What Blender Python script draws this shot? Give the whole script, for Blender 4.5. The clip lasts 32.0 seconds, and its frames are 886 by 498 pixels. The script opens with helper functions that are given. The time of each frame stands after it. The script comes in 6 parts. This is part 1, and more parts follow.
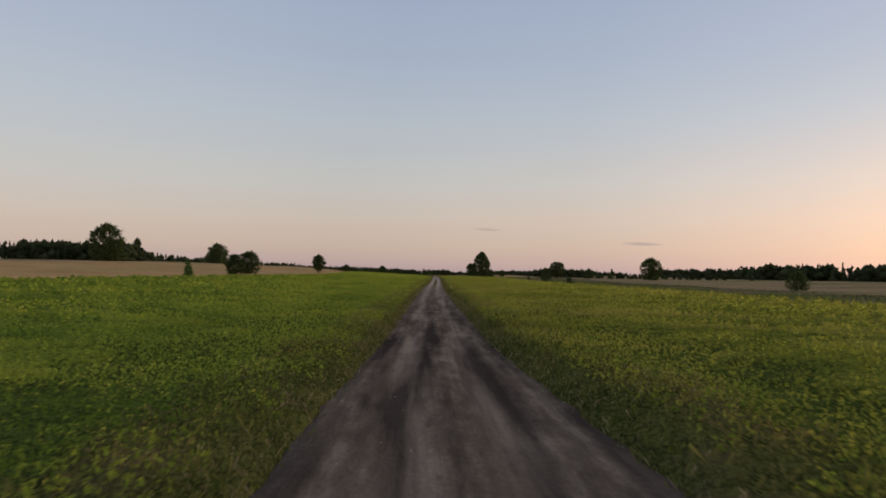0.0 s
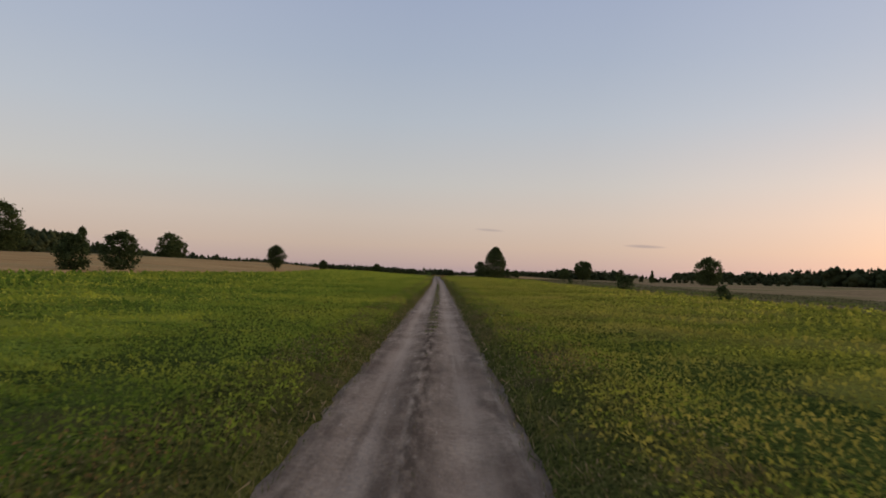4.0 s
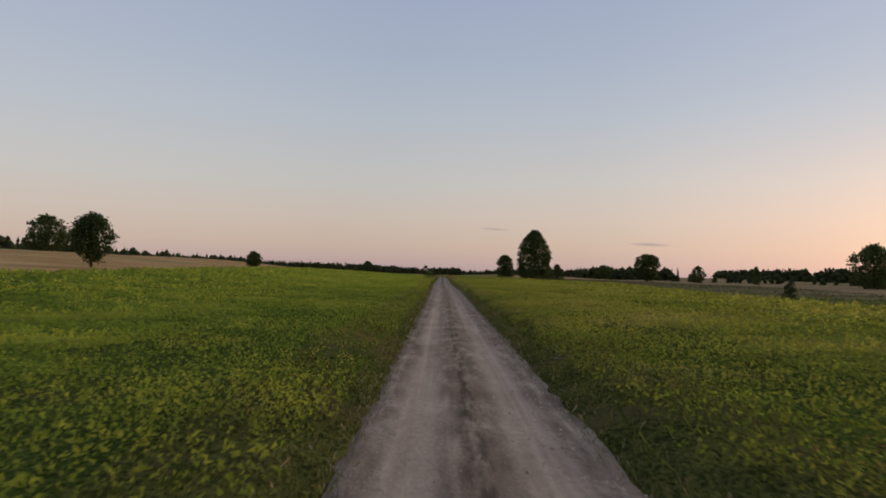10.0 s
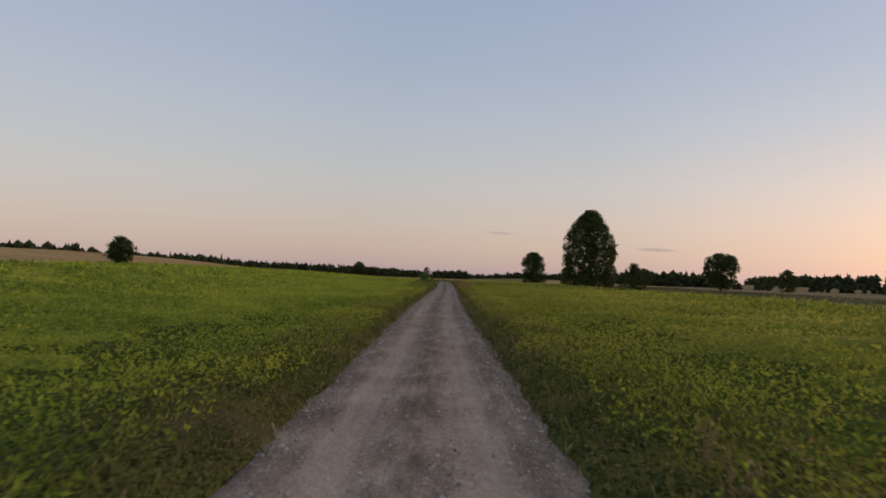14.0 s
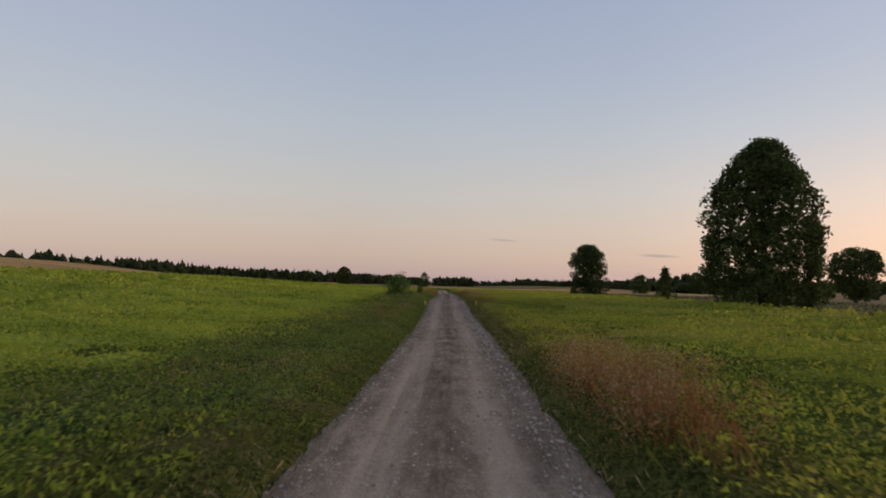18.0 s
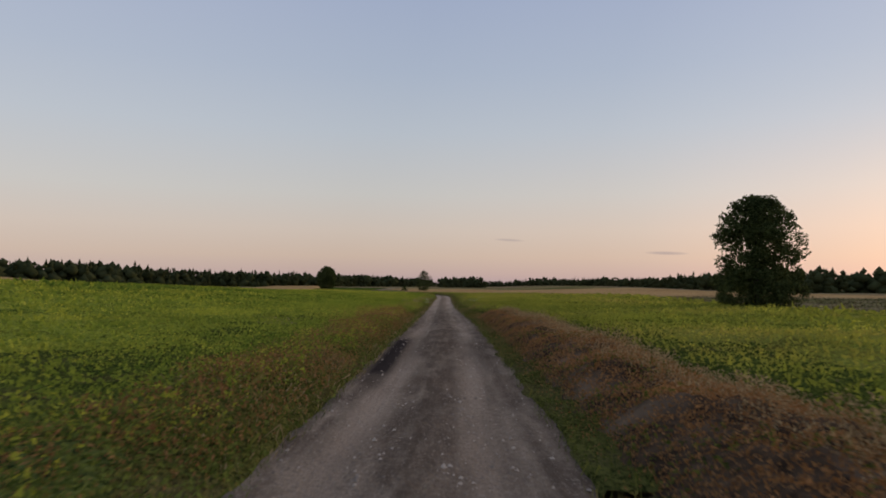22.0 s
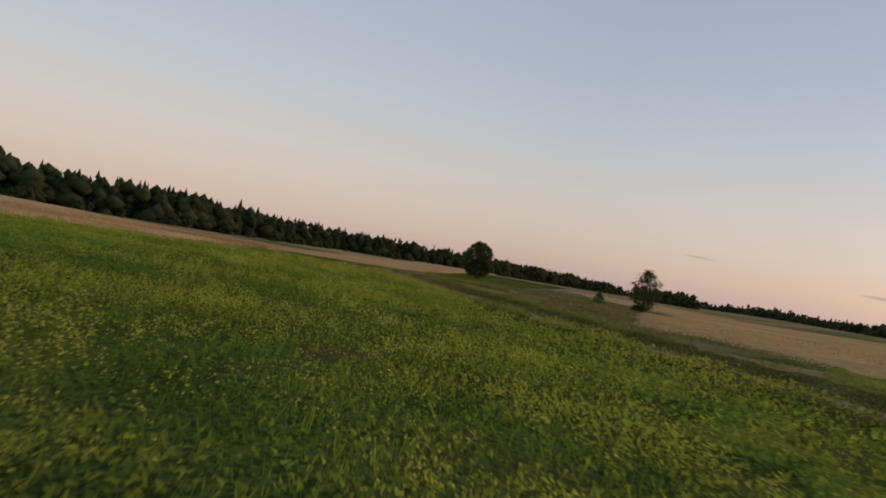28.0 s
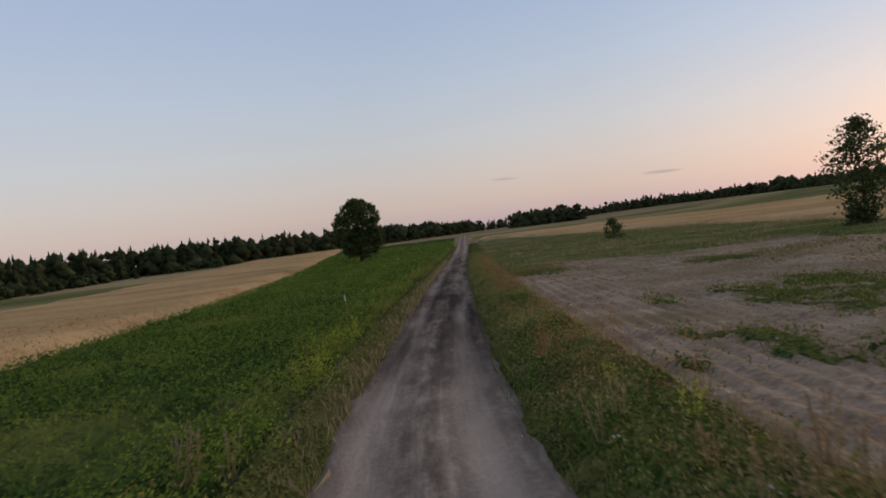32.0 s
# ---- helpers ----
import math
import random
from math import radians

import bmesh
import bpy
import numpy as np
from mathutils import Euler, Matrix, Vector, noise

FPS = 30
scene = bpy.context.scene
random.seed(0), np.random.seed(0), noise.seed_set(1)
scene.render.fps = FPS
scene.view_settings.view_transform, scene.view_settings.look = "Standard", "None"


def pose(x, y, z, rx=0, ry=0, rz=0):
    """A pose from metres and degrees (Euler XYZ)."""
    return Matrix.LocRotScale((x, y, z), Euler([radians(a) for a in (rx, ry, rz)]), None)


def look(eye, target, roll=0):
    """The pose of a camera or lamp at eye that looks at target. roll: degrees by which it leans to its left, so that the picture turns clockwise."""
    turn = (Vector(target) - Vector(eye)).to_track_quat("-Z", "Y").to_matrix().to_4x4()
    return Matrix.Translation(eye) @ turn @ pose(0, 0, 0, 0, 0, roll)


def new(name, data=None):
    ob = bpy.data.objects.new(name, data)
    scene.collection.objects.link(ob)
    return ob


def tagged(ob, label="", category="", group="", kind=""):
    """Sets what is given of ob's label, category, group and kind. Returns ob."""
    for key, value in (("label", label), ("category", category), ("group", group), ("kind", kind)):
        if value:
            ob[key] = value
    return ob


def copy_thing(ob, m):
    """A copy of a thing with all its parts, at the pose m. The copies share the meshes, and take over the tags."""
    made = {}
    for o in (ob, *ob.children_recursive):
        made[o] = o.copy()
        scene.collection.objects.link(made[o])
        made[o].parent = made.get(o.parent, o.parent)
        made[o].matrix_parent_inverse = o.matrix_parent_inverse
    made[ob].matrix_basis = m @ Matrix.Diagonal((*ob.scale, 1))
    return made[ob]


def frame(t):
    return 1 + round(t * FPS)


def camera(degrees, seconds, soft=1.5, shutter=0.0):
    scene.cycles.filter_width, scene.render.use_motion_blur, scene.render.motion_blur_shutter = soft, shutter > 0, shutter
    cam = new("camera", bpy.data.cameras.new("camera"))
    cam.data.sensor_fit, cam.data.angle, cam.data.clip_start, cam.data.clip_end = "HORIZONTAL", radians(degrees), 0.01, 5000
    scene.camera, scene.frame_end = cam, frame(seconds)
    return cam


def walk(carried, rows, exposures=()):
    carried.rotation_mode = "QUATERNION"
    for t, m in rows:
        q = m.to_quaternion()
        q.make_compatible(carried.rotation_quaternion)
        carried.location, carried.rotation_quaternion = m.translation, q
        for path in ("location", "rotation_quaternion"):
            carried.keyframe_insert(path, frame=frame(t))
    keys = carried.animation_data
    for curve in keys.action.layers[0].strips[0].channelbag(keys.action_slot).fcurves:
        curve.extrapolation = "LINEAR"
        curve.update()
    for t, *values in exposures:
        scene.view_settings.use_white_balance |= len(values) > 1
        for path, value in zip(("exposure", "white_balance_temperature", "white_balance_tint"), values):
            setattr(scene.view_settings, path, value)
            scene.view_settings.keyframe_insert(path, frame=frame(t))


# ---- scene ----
cam = camera(66.0, 32.0, soft=1.8, shutter=0.09)
PATH = [
    (0.0, (-0.01, 0.00, 2.27), -0.58, 2.07, 0.96),
    (0.5, (-0.08, 13.51, 2.27), -0.45, 2.05, 1.16),
    (1.0, (-0.03, 26.78, 2.26), -0.30, 2.01, 1.49),
    (1.5, (0.12, 39.64, 2.25), -0.23, 2.07, 1.64),
    (2.0, (0.23, 52.08, 2.24), -0.24, 2.18, 1.64),
    (2.5, (0.20, 64.11, 2.24), -0.35, 2.22, 1.69),
    (3.0, (0.12, 75.90, 2.24), -0.44, 2.15, 1.74),
    (3.5, (0.04, 87.62, 2.25), -0.43, 2.09, 1.74),
    (5.5, (-0.28, 135.92, 2.43), -0.23, 2.02, 1.52),
    (6.0, (-0.32, 148.02, 2.42), -0.17, 2.05, 1.40),
    (6.5, (-0.25, 159.98, 2.40), -0.18, 2.05, 1.46),
    (7.0, (-0.06, 171.78, 2.36), -0.20, 2.08, 1.48),
    (7.5, (-0.00, 183.75, 2.31), -0.23, 2.04, 1.54),
    (8.0, (-0.01, 195.66, 2.25), -0.26, 2.06, 1.54),
    (8.5, (-0.05, 207.32, 2.19), -0.26, 2.05, 1.52),
    (9.0, (-0.09, 218.74, 2.15), -0.23, 1.99, 1.47),
    (9.5, (-0.24, 230.08, 2.12), -0.10, 1.97, 1.32),
    (10.0, (-0.26, 241.19, 2.11), 0.01, 1.99, 1.40),
    (10.5, (-0.27, 252.18, 2.11), 0.10, 2.03, 1.51),
    (11.0, (-0.03, 263.52, 2.11), 0.17, 2.16, 1.31),
    (11.5, (0.15, 274.86, 2.06), 0.17, 2.20, 1.36),
    (12.0, (0.32, 286.11, 1.98), 0.20, 2.24, 1.56),
    (12.5, (0.47, 297.42, 1.92), 0.25, 2.25, 1.79),
    (13.0, (0.33, 309.03, 1.99), 0.28, 2.22, 1.89),
    (13.5, (0.21, 320.22, 2.01), 0.38, 2.27, 1.87),
    (14.0, (0.34, 331.01, 2.00), 0.50, 2.28, 1.87),
    (14.5, (0.30, 341.39, 1.97), 0.62, 2.32, 1.92),
    (15.0, (0.23, 351.74, 1.92), 0.68, 2.45, 1.90),
    (15.5, (-0.03, 361.63, 1.88), 0.69, 2.54, 1.92),
    (17.5, (0.15, 406.01, 2.02), 0.65, 2.78, 1.68),
    (18.0, (-0.06, 416.17, 2.05), 0.71, 2.89, 1.53),
    (18.5, (-0.30, 425.84, 2.08), 0.72, 2.88, 1.41),
    (19.0, (-0.16, 435.41, 2.09), 0.83, 2.88, 1.37),
    (19.5, (-0.06, 445.77, 2.06), 1.00, 2.93, 1.45),
    (20.0, (-0.01, 455.43, 2.13), 1.11, 2.93, 1.26),
    (20.5, (-0.08, 464.85, 2.31), 1.07, 2.85, 0.92),
    (21.0, (0.09, 474.88, 2.29), 1.14, 2.93, 1.00),
    (21.5, (0.15, 484.67, 2.21), 1.27, 2.94, 0.75),
    (22.0, (-0.04, 494.26, 2.18), 1.28, 2.97, 0.52),
    (22.5, (-0.02, 503.58, 2.20), 1.23, 3.00, 0.39),
    (23.0, (-0.48, 513.04, 2.19), 1.22, 2.94, -0.03),
    (23.5, (-0.99, 522.61, 2.19), 1.92, 2.83, -0.36),
    (24.0, (-1.36, 532.01, 2.19), 3.07, 2.58, -0.03),
    (24.5, (-1.49, 541.14, 2.20), 4.16, 2.34, 0.90),
    (25.0, (-1.60, 550.77, 2.21), 5.65, 2.20, 2.67),
    (25.5, (-2.16, 561.79, 2.23), 7.92, 1.90, 5.07),
    (26.0, (-2.86, 573.43, 2.25), 11.85, 1.59, 7.81),
    (26.5, (-4.34, 584.79, 2.25), 16.45, 0.70, 10.77),
    (28.5, (-19.68, 627.00, 2.08), 15.67, 1.31, 8.61),
    (29.0, (-24.81, 637.54, 2.08), 14.00, 0.84, 5.32),
    (29.5, (-30.01, 648.17, 2.13), 12.30, 0.20, 0.93),
    (30.0, (-34.70, 658.53, 2.21), 10.30, -0.47, -3.64),
    (30.5, (-39.09, 669.31, 2.28), 8.40, -0.93, -6.42),
    (31.0, (-42.48, 680.21, 2.32), 5.89, -1.27, -8.38),
    (31.5, (-44.77, 690.60, 2.30), 3.21, -1.50, -8.96),
    (32.0, (-46.11, 700.87, 2.17), 1.50, -1.42, -7.03),
]


EXPOSURES = [(0, 0.02, 6560, 9), (3, 0.0, 6580, 10), (10, 0.0, 6580, 10), (13, 0.0, 6500, 10), (18, 0.03, 6620, 10), (20, 0.08, 6650, 10), (23, 0.04, 6530, 10), (26, 0.06, 6600, 10), (29, 0.10, 6850, 11), (30.5, 0.13, 6500, 10), (31, 0.15, 6400, 10), (32, 0.09, 6080, 10)]


def heading(eye, yaw, pitch, roll):
    """Pose of the camera from its eye, yaw to the left, pitch up and roll, in degrees."""
    a, b = radians(yaw), radians(pitch)
    ahead = Vector((-math.sin(a) * math.cos(b), math.cos(a) * math.cos(b), math.sin(b)))
    return look(eye, Vector(eye) + ahead, roll)


walk(cam, [(t, heading(eye, yaw, pitch, roll)) for t, eye, yaw, pitch, roll in PATH], EXPOSURES)


# ---- world and light: a clear sky just after sunset ----
SUN_AZIMUTH, SUN_HEIGHT = 48.0, 3.0  # degrees to the right of the road, above the horizon


def build_world():
    world = bpy.data.worlds.new("dusk_sky")
    scene.world = world
    world.use_nodes = True
    nt = world.node_tree
    nt.nodes.clear()
    n, l = nt.nodes.new, nt.links.new
    out, bg = n("ShaderNodeOutputWorld"), n("ShaderNodeBackground")
    co = n("ShaderNodeTexCoord")
    sep = n("ShaderNodeSeparateXYZ")
    l(co.outputs["Generated"], sep.inputs[0])
    ramp = n("ShaderNodeValToRGB")
    stops = [(0.0, (0.385, 0.295, 0.325)), (0.014, (0.465, 0.35, 0.335)), (0.04, (0.53, 0.415, 0.352)), (0.078, (0.545, 0.465, 0.415)),
             (0.13, (0.505, 0.495, 0.485)), (0.218, (0.425, 0.47, 0.535)), (0.30, (0.36, 0.42, 0.53)), (0.40, (0.315, 0.375, 0.52)), (0.75, (0.235, 0.30, 0.46)), (1.0, (0.20, 0.265, 0.43))]
    while len(ramp.color_ramp.elements) < len(stops):
        ramp.color_ramp.elements.new(0.5)
    for e, (p, c) in zip(ramp.color_ramp.elements, stops):
        e.position, e.color = p, (*c, 1)
    l(sep.outputs["Z"], ramp.inputs[0])
    # glow round the place where the sun went down
    a, b = radians(SUN_AZIMUTH), radians(SUN_HEIGHT)
    dot = n("ShaderNodeVectorMath")
    dot.operation = "DOT_PRODUCT"
    dot.inputs[1].default_value = (math.sin(a) * math.cos(b), math.cos(a) * math.cos(b), math.sin(b))
    l(co.outputs["Generated"], dot.inputs[0])
    glow = n("ShaderNodeValToRGB")
    stops = [(0.55, (0, 0, 0)), (0.80, (0.02, 0.018, 0.02)), (0.92, (0.07, 0.062, 0.062)), (1.0, (0.12, 0.10, 0.09))]
    while len(glow.color_ramp.elements) < len(stops):
        glow.color_ramp.elements.new(0.5)
    for e, (p, c) in zip(glow.color_ramp.elements, stops):
        e.position, e.color = p, (*c, 1)
    l(dot.outputs["Value"], glow.inputs[0])
    # the orange afterglow hugs the horizon
    ember = n("ShaderNodeValToRGB")
    stops = [(0.62, (0, 0, 0)), (0.84, (0.035, 0.012, 0.0)), (0.94, (0.115, 0.036, 0.004)), (1.0, (0.22, 0.075, 0.012))]
    while len(ember.color_ramp.elements) < len(stops):
        ember.color_ramp.elements.new(0.5)
    for e, (p, c) in zip(ember.color_ramp.elements, stops):
        e.position, e.color = p, (*c, 1)
    l(dot.outputs["Value"], ember.inputs[0])
    low = n("ShaderNodeMapRange")
    low.interpolation_type = "SMOOTHSTEP"
    low.inputs["From Min"].default_value, low.inputs["From Max"].default_value = 0.07, 0.27
    low.inputs["To Min"].default_value, low.inputs["To Max"].default_value = 1.0, 0.0
    l(sep.outputs["Z"], low.inputs["Value"])
    hug = n("ShaderNodeMix")
    hug.data_type, hug.blend_type = "RGBA", "ADD"
    l(low.outputs[0], hug.inputs[0])
    l(glow.outputs[0], hug.inputs[6])
    l(ember.outputs[0], hug.inputs[7])
    add = n("ShaderNodeMix")
    add.data_type, add.blend_type = "RGBA", "ADD"
    add.inputs[0].default_value = 1.0
    l(ramp.outputs[0], add.inputs[6])
    l(hug.outputs[2], add.inputs[7])
    away = n("ShaderNodeVectorMath")
    away.operation = "DOT_PRODUCT"
    away.inputs[1].default_value = (math.sin(radians(-50)) * 0.92, math.cos(radians(-50)) * 0.92, 0.38)
    l(co.outputs["Generated"], away.inputs[0])
    pale = n("ShaderNodeMapRange")
    pale.inputs["From Min"].default_value, pale.inputs["From Max"].default_value = 0.72, 1.0
    pale.inputs["To Min"].default_value, pale.inputs["To Max"].default_value = 0.0, 0.055
    l(away.outputs["Value"], pale.inputs["Value"])
    veil = n("ShaderNodeMix")
    veil.data_type, veil.blend_type = "RGBA", "ADD"
    veil.inputs[7].default_value = (1.0, 0.88, 0.78, 1)
    l(pale.outputs[0], veil.inputs[0])
    l(add.outputs[2], veil.inputs[6])
    add = veil
    # two thin streaks of cloud low over the fields
    last = add.outputs[2]
    wave = n("ShaderNodeTexNoise")
    wave.inputs["Scale"].default_value = 14.0
    l(co.outputs["Generated"], wave.inputs["Vector"])
    for az, el, half, thick, tilt, deep in CLOUDS:
        u = n("ShaderNodeVectorMath")
        u.operation = "DOT_PRODUCT"
        u.inputs[1].default_value = (math.cos(radians(az)), -math.sin(radians(az)), 0)
        l(co.outputs["Generated"], u.inputs[0])
        du = n("ShaderNodeMath"); du.operation = "DIVIDE"; du.inputs[1].default_value = half
        l(u.outputs["Value"], du.inputs[0])
        v = n("ShaderNodeMath"); v.operation = "SUBTRACT"; v.inputs[1].default_value = math.sin(radians(el))
        l(sep.outputs["Z"], v.inputs[0])
        vt = n("ShaderNodeMath"); vt.operation = "MULTIPLY_ADD"; vt.inputs[1].default_value = tilt
        l(u.outputs["Value"], vt.inputs[0]); l(v.outputs[0], vt.inputs[2])
        dv = n("ShaderNodeMath"); dv.operation = "DIVIDE"; dv.inputs[1].default_value = thick
        l(vt.outputs[0], dv.inputs[0])
        squares = []
        for node in (du, dv):
            q = n("ShaderNodeMath"); q.operation = "POWER"; q.inputs[1].default_value = 2.0
            ab = n("ShaderNodeMath"); ab.operation = "ABSOLUTE"
            l(node.outputs[0], ab.inputs[0]); l(ab.outputs[0], q.inputs[0])
            squares.append(q)
        total = n("ShaderNodeMath"); total.operation = "ADD"
        l(squares[0].outputs[0], total.inputs[0]); l(squares[1].outputs[0], total.inputs[1])
        wob = n("ShaderNodeMath"); wob.operation = "MULTIPLY_ADD"; wob.inputs[1].default_value = 0.9
        l(wave.outputs[0], wob.inputs[0]); l(total.outputs[0], wob.inputs[2])
        mask = n("ShaderNodeMapRange")
        mask.inputs["From Min"].default_value, mask.inputs["From Max"].default_value = 0.45, 1.45
        mask.inputs["To Min"].default_value, mask.inputs["To Max"].default_value = deep, 0.0
        l(wob.outputs[0], mask.inputs["Value"])
        front = n("ShaderNodeMath"); front.operation = "GREATER_THAN"; front.inputs[1].default_value = 0.0
        l(sep.outputs["Y"], front.inputs[0])
        fac = n("ShaderNodeMath"); fac.operation = "MULTIPLY"
        l(mask.outputs[0], fac.inputs[0]); l(front.outputs[0], fac.inputs[1])
        mix = n("ShaderNodeMix"); mix.data_type = "RGBA"
        mix.inputs[7].default_value = (0.33, 0.28, 0.30, 1)
        l(fac.outputs[0], mix.inputs[0]); l(last, mix.inputs[6])
        last = mix.outputs[2]
    # the physical sky gives its share of the light
    sky = n("ShaderNodeTexSky")
    sky.sky_type, sky.sun_disc = "NISHITA", False
    sky.sun_elevation, sky.sun_rotation = radians(SUN_HEIGHT), radians(SUN_AZIMUTH)
    share = n("ShaderNodeMix"); share.data_type, share.blend_type = "RGBA", "ADD"
    share.inputs[0].default_value = 0.01
    l(last, share.inputs[6]); l(sky.outputs[0], share.inputs[7])
    l(share.outputs[2], bg.inputs["Color"])
    bg.inputs["Strength"].default_value = 1.0
    l(bg.outputs[0], out.inputs["Surface"])


CLOUDS = [(4.3, 3.75, 0.024, 0.0022, 0.05, 0.55), (16.9, 2.65, 0.032, 0.0028, 0.03, 0.75)]
build_world()
lamp = bpy.data.lights.new("sun", "SUN")
lamp.energy, lamp.angle, lamp.color = 1.5, radians(30), (1.0, 0.74, 0.50)
sun = new("sun", lamp)
sun.matrix_world = look((0, 0, 60), (-math.sin(radians(SUN_AZIMUTH)), -math.cos(radians(SUN_AZIMUTH)), 60 - math.tan(radians(12.0))))


# ---- materials ----
def material(name, low, high, scale=1.0, fine=12.0, rough=0.85, bump=0.3, third=None, island=0.0, spread=(0.35, 0.65), third_at=(0.55, 0.7), third_scale=0.12, stretch=(1, 1, 1), thin=0.0, gloss=0.0, cells=0.0, along=None, broad=0.5):
    """Two colours mixed by noise at two scales, with an optional third one in large drifts, and a shift from piece to piece."""
    m = bpy.data.materials.new(name)
    m.use_nodes = True
    nt = m.node_tree
    n, l = nt.nodes.new, nt.links.new
    bsdf = nt.nodes["Principled BSDF"]
    bsdf.inputs["Roughness"].default_value = rough
    bsdf.inputs["Specular IOR Level"].default_value = gloss
    co = n("ShaderNodeTexCoord")
    mp = n("ShaderNodeMapping")
    mp.inputs["Scale"].default_value = stretch
    l(co.outputs["Object"], mp.inputs[0])

    def noise_at(s, detail=4.0):
        t = n("ShaderNodeTexNoise")
        t.inputs["Scale"].default_value, t.inputs["Detail"].default_value = s, detail
        l(mp.outputs[0], t.inputs["Vector"])
        return t.outputs[0]

    def steps(x, a, b):
        r = n("ShaderNodeMapRange")
        r.inputs["From Min"].default_value, r.inputs["From Max"].default_value = a, b
        l(x, r.inputs["Value"])
        return r.outputs[0]

    def mixed(f, a, b):
        x = n("ShaderNodeMix")
        x.data_type = "RGBA"
        l(f, x.inputs[0])
        for k, c in ((6, a), (7, b)):
            if isinstance(c, tuple):
                x.inputs[k].default_value = (*c, 1)
            else:
                l(c, x.inputs[k])
        return x.outputs[2]

    avg = n("ShaderNodeMath")
    avg.operation = "MULTIPLY_ADD"
    avg.inputs[1].default_value = 1.0 - broad
    half = n("ShaderNodeMath")
    half.operation = "MULTIPLY"
    half.inputs[1].default_value = broad
    l(noise_at(scale), half.inputs[0])
    l(noise_at(fine, 6.0), avg.inputs[0])
    l(half.outputs[0], avg.inputs[2])
    fac = avg.outputs[0]
    if island:
        geo = n("ShaderNodeNewGeometry")
        more = n("ShaderNodeMath")
        more.operation = "MULTIPLY_ADD"
        more.inputs[1].default_value = island
        l(geo.outputs["Random Per Island"], more.inputs[0])
        less = n("ShaderNodeMath")
        less.operation = "SUBTRACT"
        less.inputs[1].default_value = island / 2
        l(fac, less.inputs[0])
        l(less.outputs[0], more.inputs[2])
        fac = more.outputs[0]
    if cells:
        # a mosaic of leaves, each with its own tone
        leaf = n("ShaderNodeTexVoronoi")
        leaf.inputs["Scale"].default_value, leaf.inputs["Randomness"].default_value = cells, 1.0
        warp = n("ShaderNodeTexNoise")
        warp.inputs["Scale"].default_value = cells * 0.6
        l(co.outputs["Object"], warp.inputs["Vector"])
        shift = n("ShaderNodeVectorMath")
        shift.operation = "MULTIPLY_ADD"
        shift.inputs[1].default_value = (1.6 / cells,) * 3
        l(warp.outputs["Color"], shift.inputs[0])
        l(co.outputs["Object"], shift.inputs[2])
        l(shift.outputs[0], leaf.inputs["Vector"])
        tone = n("ShaderNodeSeparateColor")
        l(leaf.outputs["Color"], tone.inputs[0])
        more = n("ShaderNodeMath")
        more.operation = "MULTIPLY_ADD"
        more.inputs[1].default_value = 0.42
        l(tone.outputs[0], more.inputs[0])
        less = n("ShaderNodeMath")
        less.operation = "SUBTRACT"
        less.inputs[1].default_value = 0.21
        l(fac, less.inputs[0])
        l(less.outputs[0], more.inputs[2])
        fac = more.outputs[0]
    colour = mixed(steps(fac, *spread), low, high)
    if third:
        colour = mixed(steps(noise_at(third_scale, 5.0), *third_at), colour, third)
    if along:
        # a tint whose share changes along the valley, from (y, share) to (y, share)
        tint, marks = along
        where = n("ShaderNodeSeparateXYZ")
        l(co.outputs["Object"], where.inputs[0])
        ramp = n("ShaderNodeValToRGB")
        while len(ramp.color_ramp.elements) < len(marks):
            ramp.color_ramp.elements.new(0.5)
        for e, (y, share) in zip(ramp.color_ramp.elements, marks):
            e.position, e.color = (y + 50) / 1000, (share, share, share, 1)
        l(steps(where.outputs["Y"], -50, 950), ramp.inputs[0])
        patchy = n("ShaderNodeMath")
        patchy.operation = "MULTIPLY"
        l(ramp.outputs[0], patchy.inputs[0])
        l(steps(fac, 0.25, 0.6), patchy.inputs[1])
        colour = mixed(patchy.outputs[0], colour, tint)
    l(colour, bsdf.inputs["Base Color"])
    if thin:
        # light that comes through leaves and stalks
        glass = n("ShaderNodeBsdfTranslucent")
        l(colour, glass.inputs["Color"])
        both = n("ShaderNodeMixShader")
        both.inputs[0].default_value = thin
        l(bsdf.outputs[0], both.inputs[1])
        l(glass.outputs[0], both.inputs[2])
        l(both.outputs[0], nt.nodes["Material Output"].inputs["Surface"])
    if bump:
        b = n("ShaderNodeBump")
        b.inputs["Strength"].default_value, b.inputs["Distance"].default_value = bump, 0.05
        l(leaf.outputs["Distance"] if cells else noise_at(fine * 1.5, 6.0), b.inputs["Height"])
        l(b.outputs[0], bsdf.inputs["Normal"])
    return m


